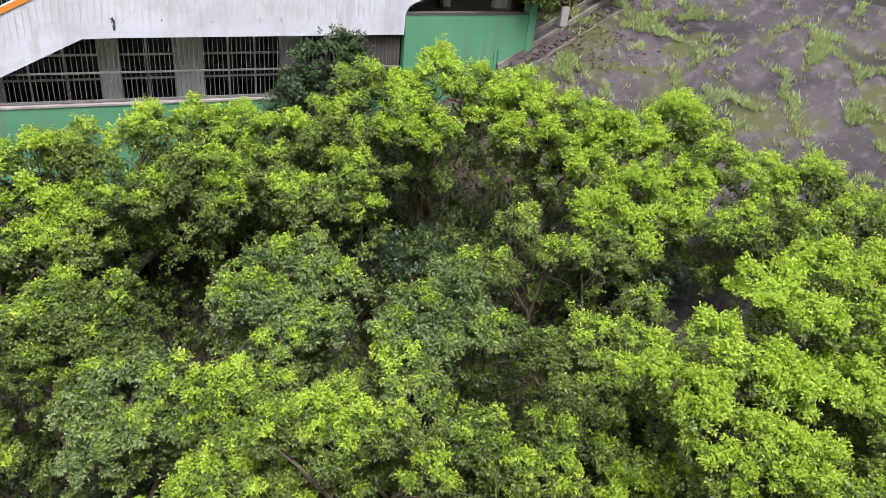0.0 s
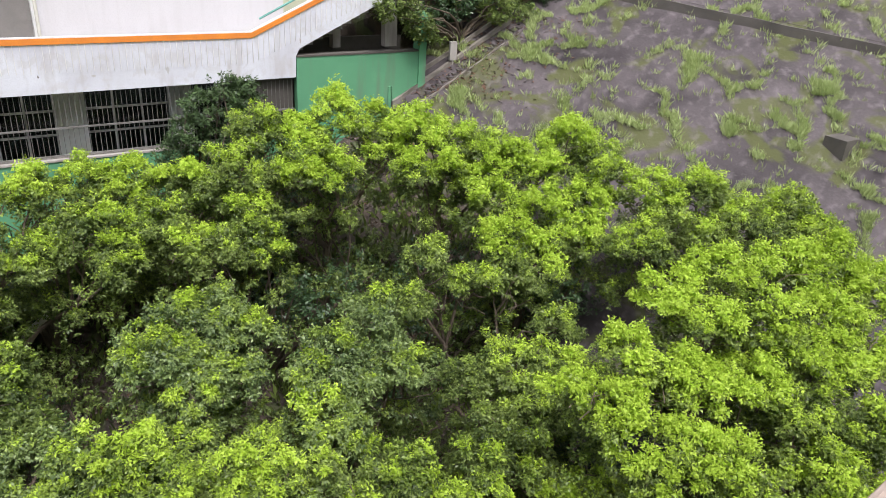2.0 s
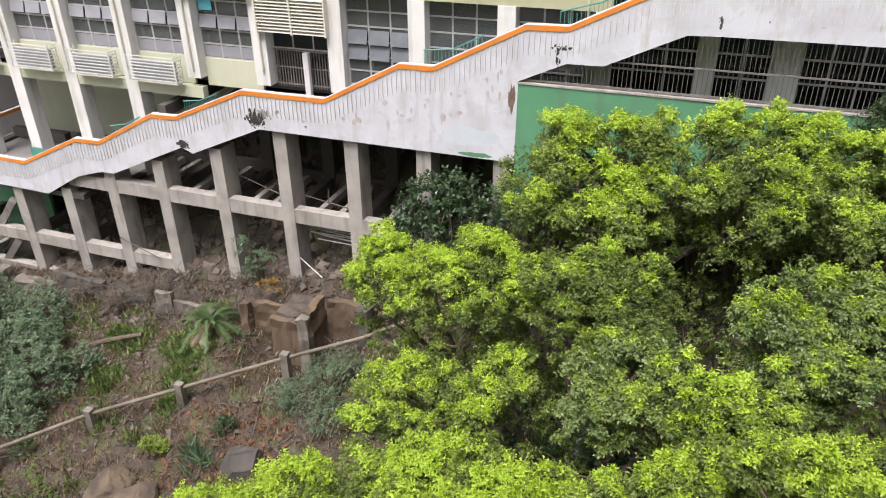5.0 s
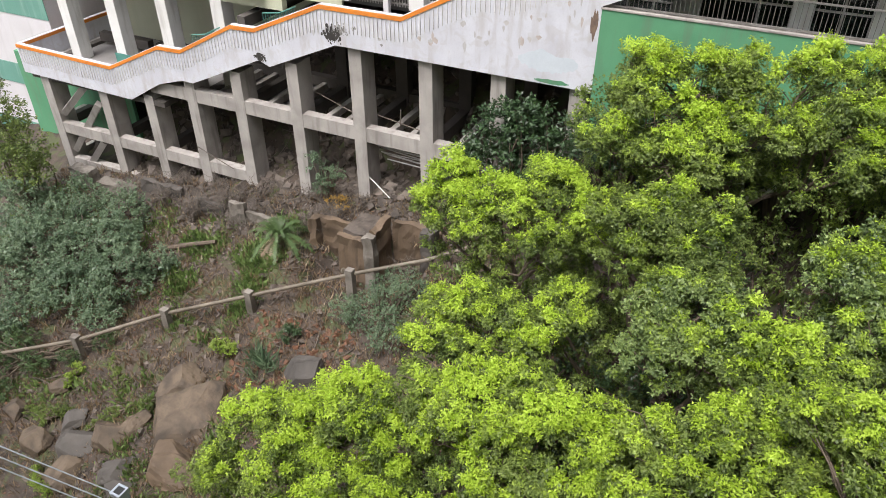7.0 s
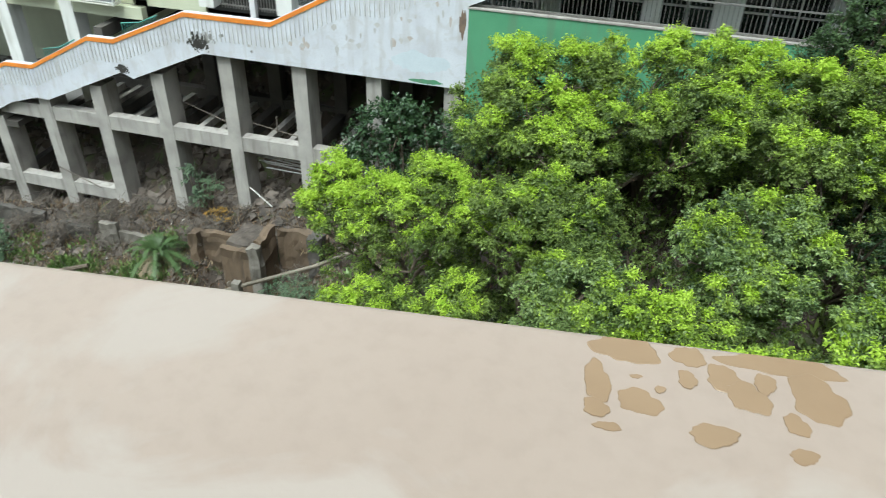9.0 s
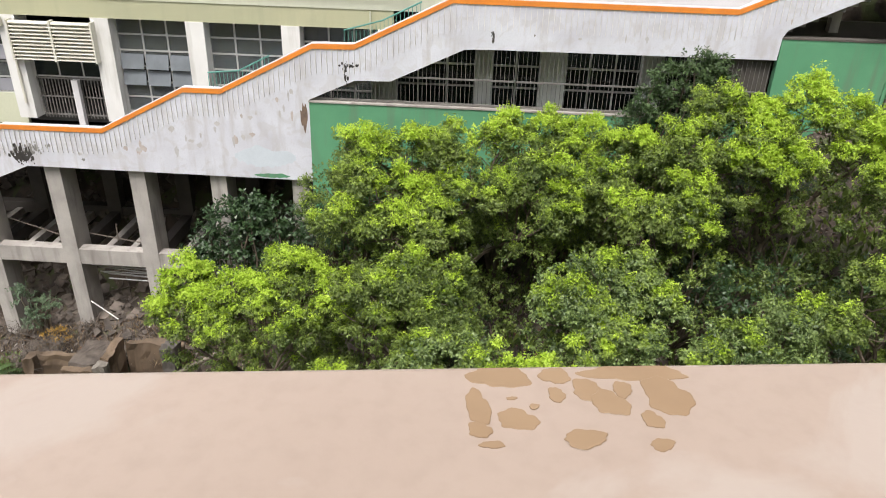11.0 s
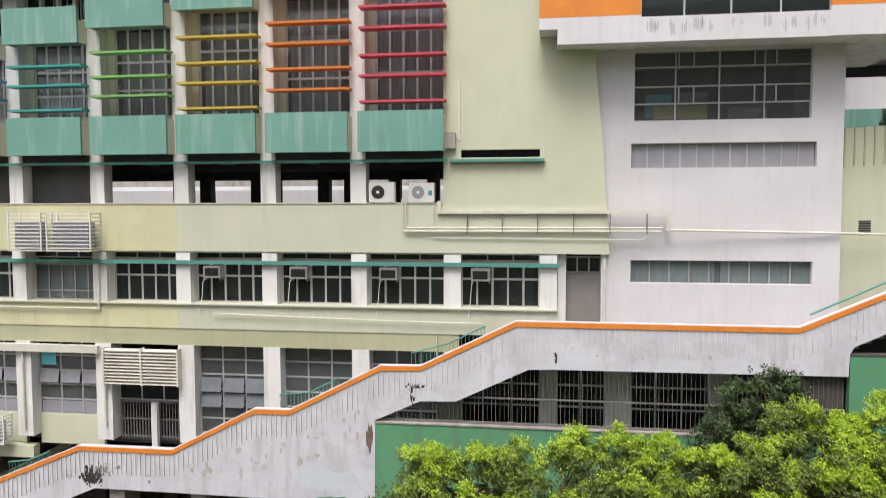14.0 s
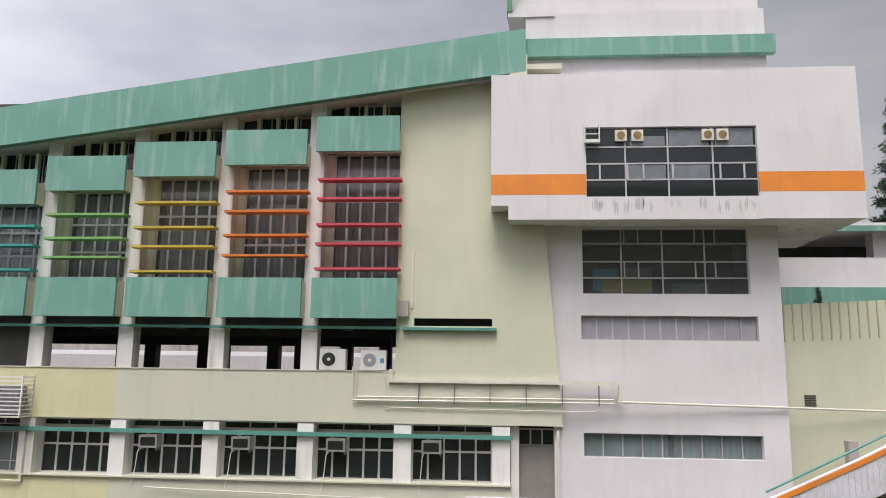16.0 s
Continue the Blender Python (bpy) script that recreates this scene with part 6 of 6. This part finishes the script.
        c = v.co * 1.15
        for way, reach in cuts:
            over = c.dot(way) - reach
            if over > 0:
                c -= way * over
        layer = math.floor(c.z * 7 + noise.noise(c * 1.2 + seed))
        c *= 1 + 0.05 * noise.noise(Vector((layer * 3.7, c.x, c.y)) + seed) + 0.05 * noise.noise(c * 4 + seed)
        v.co = Vector((c.x * sx, c.y * sy, c.z * sz)) * 1.3
    ob = part("rock", bm, M[material])
    ob.location, ob.rotation_euler = (x, y, land(x, y) + lift), (radians(tilt), radians(lean), radians(turn_by))
    return tagged(ob, label, "rock")


rock(-16.5, 12.75, 1.6, 1.1, 0.5, 24, -9, 28, "brown layered rock slab on the hillside", lift=-0.02)
rock(-15.7, 10.9, 0.95, 0.75, 0.7, 12, 8, 10, "rusty brown broken rock", "rust_wall", 0.15)
rock(-17.9, 13.9, 0.9, 0.6, 0.4, 22, -6, 40, "brown layered rock in the soil")
for k, (x, y, r) in enumerate(((-20.4, 10.6, 0.8), (-19.1, 11.3, 0.75), (-17.6, 10.3, 0.6), (-23.4, 12.5, 0.4), (-13.2, 15.5, 0.7), (-18.6, 11.9, 0.5), (-21.4, 11.4, 0.5),
                               (-22.3, 10.3, 0.6), (-16.9, 9.7, 0.6), (-19.9, 9.6, 0.7), (-14.3, 14.2, 0.5), (-24.6, 11.1, 0.5))):
    rock(x, y, r, r * 0.8, r * 0.6, 15 + 20 * rng.random(), 20 * rng.normal(), 90 * rng.random(), "grey-brown angular rock half hidden by weeds", "rock" if k % 2 else "concrete_dark", 0.05)
log = pipe("log", [(-24.3, 19.7, land(-24.3, 19.7) + 0.22), (-23.0, 20.15, land(-23, 20.15) + 0.25), (-21.6, 20.65, land(-21.6, 20.65) + 0.2)], [0.13, 0.12, 0.1], M["bark"])
tagged(log, "dark fallen log on the hillside", "log")
stones("trash", "scattered pale scraps and rubbish among the brushwood", scatter(40, -26, -20.5, 20.3, 22.6, 0.02, 0.1, 0.04), M["concrete"], "rubbish")
stones("trash", "scattered dull white scraps below the concrete frame", scatter(40, -20, -11, 22.6, 24.2, 0.02, 0.06, 0.03), M["concrete"], "rubbish")
stones("slab_rubble", "broken concrete slabs below the frame", scatter(60, -31, -16, 22.0, 24.4, 0.12, 0.4, 0.0), M["debris"], "rubble")
# creepers trailing over rocks and soil
for path in (((-23.3, 13.4), (-23.2, 12.9), (-23.0, 12.3)), ((-21.9, 14.0), (-21.3, 13.7), (-20.6, 13.3), (-20.2, 12.9)), ((-23.6, 11.3), (-23.0, 11.0), (-22.4, 11.5), (-22.0, 11.9)),
             ((-20.4, 11.3), (-20.0, 11.7), (-19.7, 12.2), (-19.1, 12.6)), ((-18.9, 12.7), (-18.5, 13.1)), ((-25.4, 10.4), (-24.7, 10.0), (-24.2, 9.6)), ((-21.2, 9.4), (-20.6, 9.0), (-19.8, 8.8))):
    lumps = []
    for (xa, ya), (xb, yb) in zip(path, path[1:]):
        for i in range(4):
            u = i / 4
            x, y = xa + (xb - xa) * u + 0.1 * rng.normal(), ya + (yb - ya) * u + 0.1 * rng.normal()
            lumps.append((x, y, land(x, y) + 0.15, 0.12 + 0.17 * rng.random()))
    bush("mid" if len(lumps) % 8 == 0 else "leaf", "green creeper trailing over rocks and soil", lumps, leaf=0.07, density=36, name="creeper", category="creeper", young_share=0.1)
bush("leaf_dark", "small dark green shrub on the hillside", [(-14.9, 16.8, -19.2, 0.35), (-14.6, 17.0, -19.0, 0.3)], leaf=0.09, density=40)
spots = [(-15.1 + 0.35 * rng.normal(), 15.4 + 0.3 * rng.normal(), -19.95) for _ in range(26)]
tufts("strap_leaves", "grey-green strap-leaved plants on red earth", [(x, y, land(x, y)) for x, y, _ in spots], 9, 0.55, "leaf_dull", "plant", width=0.08, spread=0.05)

# fallen sticks and bare twigs
for k in range(240):
    x, y = -31 + 21 * rng.random(), 12 + 15.6 * rng.random() ** 0.7
    a, ln = rng.random() * 6.3, 0.5 + 1.3 * rng.random()
    z = rough_land(x, y)
    pts = [(x + ln * t * math.cos(a) + 0.06 * rng.normal(), y + ln * t * math.sin(a) + 0.06 * rng.normal(), rough_land(x + ln * t * math.cos(a), y + ln * t * math.sin(a)) + 0.07 + 0.15 * t) for t in (0, 0.35, 0.7, 1)]
    st = pipe("stick", pts, [0.025, 0.022, 0.018, 0.01], M["twig"], sides=5)
    tagged(st, "dry fallen stick on the hillside", "stick", "fallen sticks")


def dead_shrub(x, y, z, r, label, n=22):
    ob = thing("dead_shrub", label, "shrub", at=(x, y, z))
    bm = bmesh.new()
    for _ in range(n):
        d = Vector((rng.normal(), rng.normal(), 0.6 + abs(rng.normal()))).normalized() * r * (0.6 + 0.5 * rng.random())
        pts = limb(bm, (0, 0, 0), d, 0.022, 0.008, 0.3)
        for _ in range(3):
            limb(bm, pts[3], pts[3] + Vector((rng.normal(), rng.normal(), rng.normal() * 0.6 + 0.3)) * r * 0.28, 0.01, 0.005, 0.3, 3)
    part("branch", bm, M["twig"], ob)
    return ob


dead_shrub(-20.8, 21.5, land(-20.8, 21.5), 1.9, "leafless grey shrub before the concrete frame", 7)
dead_shrub(-24.0, 22.0, land(-24.0, 22.0), 1.5, "tangle of dry leafless brushwood")
dead_shrub(-26.4, 22.4, land(-26.4, 22.4), 1.4, "tangle of dry leafless brushwood")
dead_shrub(-22.6, 22.6, land(-22.6, 22.6), 1.3, "tangle of dry leafless brushwood")
for k in range(24):
    x, y = -31 + 19 * rng.random(), 21.6 + 2.6 * rng.random()
    dead_shrub(x, y, land(x, y), 0.6 + 0.8 * rng.random(), "tangle of dry leafless brushwood", 12)
dead_shrub(9.3, 9.9, -10.3, 1.0, "bare dead twigs among green crowns", 16)

# old pipe on concrete posts
fence_line = thing("pipe_rail", "old grey pipe carried on short concrete posts", "railing", at=(0, 0, 0))
RAIL = [(-9.2, 22.0, -16.6), (-10.9, 21.0, -17.2), (-13.45, 19.4, -17.65), (-17.2, 17.6, -18.75), (-20.4, 16.0, -19.65), (-23.7, 14.0, -20.8), (-27.6, 12.2, -21.8)]
pipe("pipe", RAIL, 0.082, M["pipe"], fence_line, sides=10)
for x, y, z in RAIL[2:6]:
    g = land(x, y) - 0.4
    boxes("post", [(x - 0.16, x + 0.16, y - 0.14, y + 0.14, g, z + 0.24)], M["old_concrete"], fence_line)
    bm = bmesh.new()
    tube(bm, [(x - 0.5, y + 0.26, z - 0.15), (x - 0.42, y + 0.22, z - 0.12)], 0.12, 10)
    part("collar", bm, M["pipe"], fence_line)

# broken retaining wall in front of the frame
ruin = thing("broken_retaining_wall", "broken rust-stained concrete retaining wall", "wall", at=(0, 0, 0))
for x0, x1, y0, y1, z0, z1, key in ((-14.75, -13.5, 20.6, 20.9, -20.6, -16.85, "rust_wall"), (-13.48, -13.02, 20.5, 20.9, -20.6, -16.6, "old_concrete"), (-13.4, -13.1, 20.92, 22.18, -20.6, -16.5, "rust_wall"),
                                    (-13.08, -10.9, 22.25, 22.55, -20.2, -16.7, "rust_wall"), (-11.4, -10.95, 21.55, 22.18, -18.9, -16.4, "concrete_dark"), (-14.6, -13.42, 20.92, 22.3, -16.95, -16.75, "debris"),
                                    (-16.9, -16.5, 21.6, 22.2, -19.4, -17.3, "rust_wall"), (-16.48, -14.8, 21.9, 22.15, -19.4, -17.2, "rust_wall"), (-21.8, -20.9, 22.0, 22.25, -20.2, -17.95, "old_concrete"), (-20.85, -19.2, 22.05, 22.3, -20.0, -18.3, "old_concrete"), (-33.8, -32.3, 22.9, 23.6, -22.0, -19.5, "old_concrete"), (-31.6, -29.2, 22.8, 23.4, -22.0, -19.75, "old_concrete"), (-28.6, -25.9, 23.1, 23.4, -21.0, -19.0, "concrete_dark"), (-24.4, -22.6, 22.5, 22.75, -21.0, -18.75, "concrete_dark")):
    bm = bmesh.new()
    box(bm, x0, x1, y0, y1, z0, z1)
    bmesh.ops.subdivide_edges(bm, edges=bm.edges[:], cuts=8, use_grid_fill=True)
    for v in bm.verts:
        p = v.co.copy()
        v.co += Vector((noise.noise(p * 1.7), noise.noise(p * 1.7 + Vector((9, 0, 0))), noise.noise(p * 1.7 + Vector((0, 9, 0))))) * 0.12
        v.co += Vector((noise.noise(p * 6), noise.noise(p * 6 + Vector((9, 0, 0))), noise.noise(p * 6 + Vector((0, 9, 0))))) * 0.05
    part("block", bm, M[key], ruin)
stick = pipe("white_pole", [(-15.15, 24.0, -16.05), (-14.0, 23.7, -16.65)], 0.022, M["ac_white"])
tagged(stick, "white plastic pole leaning on rubble", "pole")
plank = boxes("plank", [(-0.65, 0.65, -0.12, 0.12, -0.035, 0.035)], M["plastic"])
plank.location, plank.rotation_euler = (0.1, 21, -11.3), (0.2, radians(-36), 0)
tagged(plank, "pale weathered board among the trees", "board")

# steel post with wires below the ledge
post = thing("steel_post", "square galvanised steel post with thin wires", "post", at=(0, 0, 0))
boxes("tube", [(-5.340, -5.220, 3.04, 3.16, land(-5.280, 3.1) - 0.3, -6.66)], M["steel"], post)
# tube is closed; this near-black plate paints the shade of an open end
boxes("hollow", [(-5.325, -5.235, 3.055, 3.145, -6.66, -6.658)], M["grille_hollow"], post, "near-black plate painting the shaded hollow of the tube")
boxes("rim", [(-5.350, -5.210, 3.03, 3.05, -6.72, -6.655), (-5.350, -5.210, 3.15, 3.17, -6.72, -6.655), (-5.350, -5.330, 3.05, 3.15, -6.72, -6.655), (-5.230, -5.210, 3.05, 3.15, -6.72, -6.655)], M["steel"], post)
for dz in (0.0, -0.22, -0.44):
    pipe("wire", [(-5.280, 3.1, -6.75 + dz), (-9.0, 1.5, -3.9 + dz), (-13, -0.2, -1.0 + dz)], 0.008, M["steel"], post, sides=5)

# ---- air conditioners, pipes and ducts on the school ----


def outdoor_unit(x0, x1, y0, z0, z1, badge=False):
    ob = thing("air_conditioner", "white outdoor air conditioner unit in the corridor opening", "air conditioner", "outdoor units", at=(x0, y0, z0))
    w, h = x1 - x0, z1 - z0
    boxes("body", [(0, w, 0, 0.32, 0, h)], M["ac_white"], ob)
    bm = bmesh.new()
    c, r = Vector((w * 0.36, -0.012, h * 0.5)), h * 0.33
    tube(bm, [c + Vector((0, 0.011, 0)), c], r, 24)
    part("fan_guard", bm, M["grille_hollow"] if not badge else M["screen"], ob, "round fan guard")
    bm = bmesh.new()
    tube(bm, [c + Vector((0, 0, 0)), c + Vector((0, -0.02, 0))], r * 0.25, 16)
    part("fan_hub", bm, M["ac_white"], ob)
    if badge:
        boxes("badge", [(w * 0.78, w * 0.93, -0.006, 0, h * 0.35, h * 0.6)], M["fin_blue"], ob, "blue badge")
    return ob


outdoor_unit(-6.49, -5.54, 25.95, 0.08, 0.81)
outdoor_unit(-5.0, -4.09, 25.95, 0.08, 0.78, True)


def window_unit(x0, z0, y=26.15, w=0.68, h=0.44, key="frame"):
    ob = thing("window_air_conditioner", "small grey window air conditioner with drip hose", "air conditioner", "window units", at=(x0, y, z0))
    boxes("body", [(0, w, 0, 0.45, 0, h)], M[key], ob)
    boxes("grille", [(0.07, w - 0.07, -0.008, 0, 0.07, h - 0.07)], M["grille_hollow"], ob)
    boxes("bracket", [(0, 0.04, 0.02, 0.44, -0.1, 0), (w - 0.04, w, 0.02, 0.44, -0.1, 0)], M["bar"], ob)
    pipe("hose", [(0.08, 0.1, 0.0), (0.04, -0.1, -0.12), (0.0, -0.12, -0.7), (-0.06, -0.26, -1.3)], 0.016, M["plastic"], ob)
    return ob


for x in (-13.05, -9.62, -6.18, -2.78):
    window_unit(x, -2.78)
pipe("drain_pipe", [(-12.6, 25.88, -4.1), (-9, 25.88, -4.18), (-5.7, 25.88, -4.25), (-2.3, 25.88, -4.28), (-2.3, 25.88, -3.9)], 0.022, M["plastic"], school, "cream drain pipe along the wall")


def cage(x0, x1, z0, z1, y0=25.3, label="white slatted cage with an air conditioner inside", slats=10, tilt=0.0):
    ob = thing("air_conditioner_cage", label, "cage", "air conditioner cages", at=(x0, y0, z0))
    w, h, d = x1 - x0, z1 - z0, 25.998 - y0
    boxes("frame", [(0, 0.05, 0, 0.05, 0, h), (w - 0.05, w, 0, 0.05, 0, h), (0, 0.05, d - 0.05, d, 0, h), (w - 0.05, w, d - 0.05, d, 0, h)], M["ac_white"], ob)
    for k in range(slats):
        z = h * (k + 0.5) / slats
        boxes("slat", [(0.05, w - 0.05, 0.005, 0.035, z - 0.022, z + 0.022)], M["ac_white"], ob)
        boxes("side_slat", [(w - 0.035, w - 0.005, 0.05, d - 0.05, z - 0.018, z + 0.018)], M["ac_white"], ob)
    boxes("unit", [(0.2, w - 0.2, 0.15, d - 0.1, 0.03, h * 0.72)], M["screen"], ob, "grey air conditioner inside the cage")
    boxes("shelf", [(0, w, 0, d, -0.05, -0.002)], M["plastic"], ob)
    return ob


cage(-20.56, -19.14, -1.71, -0.26)
cage(-18.95, -17.1, -1.71, -0.26)
for x0, x1 in ((-30.4, -28.0), (-26.95, -24.6), (-23.75, -21.2), (-33.9, -31.6)):
    cage(x0, x1, -9.4, -8.25, 25.5, "white louvred cage below a window", 8)
for x in (3.98, 4.55, 6.95, 7.45):
    ob = thing("exhaust_fan", "square cream exhaust fan set in the window", "fan", "exhaust fans", at=(x, 24.88, 8.1))
    boxes("housing", [(0, 0.4, 0, 0.12, 0, 0.4)], M["plastic"], ob)
    bm = bmesh.new()
    tube(bm, [(0.2, 0.0, 0.2), (0.2, -0.02, 0.2)], 0.14, 18)
    part("guard", bm, M["ac_gold"], ob, "round brown fan guard")
ob = thing("wall_bracket", "white metal bracket frame at the window corner", "bracket", at=(2.9, 24.7, 8.0))
boxes("bar", [(0, 0.03, 0, 0.2, 0, 0.75), (0.5, 0.53, 0, 0.2, 0, 0.75), (0.03, 0.5, 0, 0.03, 0.3, 0.33), (0.03, 0.5, 0, 0.2, 0.0, 0.12)], M["ac_white"], ob)
ducts = thing("wall_ducting", "cream cable ducts and pipes along the school wall", "pipes", at=(0, 0, 0))
boxes("duct", [(-3.95, 4.15, 25.88, 25.99, -0.34, -0.22), (4.03, 4.15, 25.88, 25.99, -0.95, -0.342), (-3.95, -3.83, 25.88, 25.99, -0.219, 0.12)], M["plastic"], ducts)
for dz in (0.0, 0.12):
    pipe("pipe", [(-5.25 + dz, 25.9, 0.2), (-5.22 + dz, 25.9, -0.97 + dz), (3.85, 25.9, -0.95 + dz)], 0.03, M["plastic"], ducts)
pipe("pipe", [(4.0, 25.95, -0.9), (9.6, 26.15, -1.0), (14, 26.6, -1.1)], 0.04, M["plastic"], ducts)
pipe("pipe", [(-4.1, 25.94, 0.0), (-4.1, 25.94, -1.2), (3.2, 25.94, -1.25), (3.5, 25.94, -1.0)], 0.014, M["plastic"], ducts)
for k in range(6):
    x = -2.9 + 1.25 * k
    boxes("clip", [(x, x + 0.03, 25.87, 25.99, -1.05, -0.345)], M["bar"], ducts)
for x, z0, z1 in ((-17.25, -3.95, -2.0), (-20.6, -8.9, -5.6), (-17.1, -8.6, -5.5), (-24.1, -9.5, -5.5), (-27.5, -9.5, -5.5), (-30.9, -9.5, -5.5), (1.95, -5.0, -1.9)):
    pipe("down_pipe", [(x, 25.93, z0), (x, 25.93, z1)], 0.05, M["plastic"], school)
pipe("down_pipe", [(-4.0, 25.94, -4.75), (-4.0, 25.94, -5.7)], 0.03, M["tan_pale"], school)
pipe("drain_pipe", [(-17.2, 25.9, -4.0), (-24, 25.9, -4.0), (-34, 25.9, -4.0)], 0.03, M["plastic"], school)
boxes("duct", [(-22, -17.3, 25.8, 25.96, -5.75, -5.45)], M["plastic"], school)
lamp = thing("wall_lamp", "small grey floodlight on the far wall", "lamp", at=(17.0, 33.5, 2.4))
boxes("housing", [(0, 0.5, 0, 0.2, 0, 0.3)], M["bar"], lamp)
boxes("arm", [(0.2, 0.3, 0.2, 0.21, 0.1, 0.2)], M["bar"], lamp)

# clipped cones and dark conifers behind the tower
for x in (14.15, 17.2):
    ob = thing("clipped_conifer", "small dark clipped cone shrub on the terrace", "shrub", "terrace shrubs", at=(x, 33.75, 3.1))
    parts = []
    for k in range(5):
        parts.append(lump_leaves((0, 0, 0.12 + 0.2 * k), 0.22 - 0.035 * k, 150, 0.06, 0, low=-1))
    crown("leaves", parts, [M["conifer"], M["conifer"]], 0.3, ob)
    pipe("stem", [(0, 0, -0.01), (0, 0, 0.9)], 0.02, M["bark"], ob)
for x, y, h in ((24.3, 45, 17.0), (26.4, 46, 20.0), (29, 48, 18.0)):
    base = land(x, y) - 0.3
    ob = thing("conifer", "tall dark conifer on the hill behind", "tree", "dark conifers", at=(x, y, base))
    pipe("trunk", [(0, 0, 0), (0.1, 0, h * 0.5), (0, 0, h)], [0.3, 0.2, 0.04], M["bark"], ob)
    parts = []
    for k in range(46):
        z = h * (0.25 + 0.75 * k / 46)
        rr = 2.6 * (1.08 - k / 46)
        a = 2.4 * k
        parts.append(lump_leaves((rr * 0.6 * math.cos(a), rr * 0.6 * math.sin(a), z), 0.35 + rr * 0.28, 12, 0.3, 0, low=-0.7, squash=0.5))
    crown("needles", parts, [M["conifer"], M["conifer"]], 0.3, ob, small=True)

# water on the ledge
SPOTS = [(0.061, 0.297, 0.022, 0.015), (0.104, 0.297, 0.011, 0.011), (0.101, 0.274, 0.007, 0.008), (0.041, 0.262, 0.009, 0.019), (0.068, 0.248, 0.015, 0.011), (0.125, 0.280, 0.012, 0.012), (0.139, 0.264, 0.014, 0.014), (0.152, 0.279, 0.008, 0.009),
         (0.167, 0.299, 0.038, 0.011), (0.184, 0.271, 0.019, 0.021), (0.165, 0.245, 0.008, 0.009), (0.112, 0.227, 0.016, 0.009), (0.164, 0.220, 0.009, 0.006), (0.047, 0.223, 0.008, 0.004), (0.040, 0.238, 0.009, 0.008), (0.082, 0.261, 0.004, 0.003), (0.067, 0.271, 0.004, 0.002)]
for row_no, (x, y, rx, ry) in enumerate(SPOTS):
    bm = bmesh.new()
    ph = rng.random() * 6
    ring = []
    for k in range(40):
        a = 2 * math.pi * k / 40
        q = 1 + 0.12 * math.sin(2 * a + ph) + 0.08 * math.sin(3 * a - ph) + 0.06 * math.sin(5 * a + 2 * ph) + 0.05 * math.sin(9 * a + 3 * ph)
        ring.append((rx * q * math.cos(a), min(ry * q * math.sin(a), 0.308 - y)))
    top = [bm.verts.new((u * 0.96, v * 0.96, 0.0004)) for u, v in ring]
    low = [bm.verts.new((u, v, 0.0)) for u, v in ring]
    bm.faces.new(top)
    for k in range(40):
        bm.faces.new((low[k], low[(k + 1) % 40], top[(k + 1) % 40], top[k]))
    ob = part("water_spot", bm, M["wet"])
    ob.matrix_world = turn @ pose(x, y, -0.3499 + 0.00015 * (row_no % 4))
    tagged(ob, "flat brownish water spot on the ledge", "water spot", "water spots on the ledge")
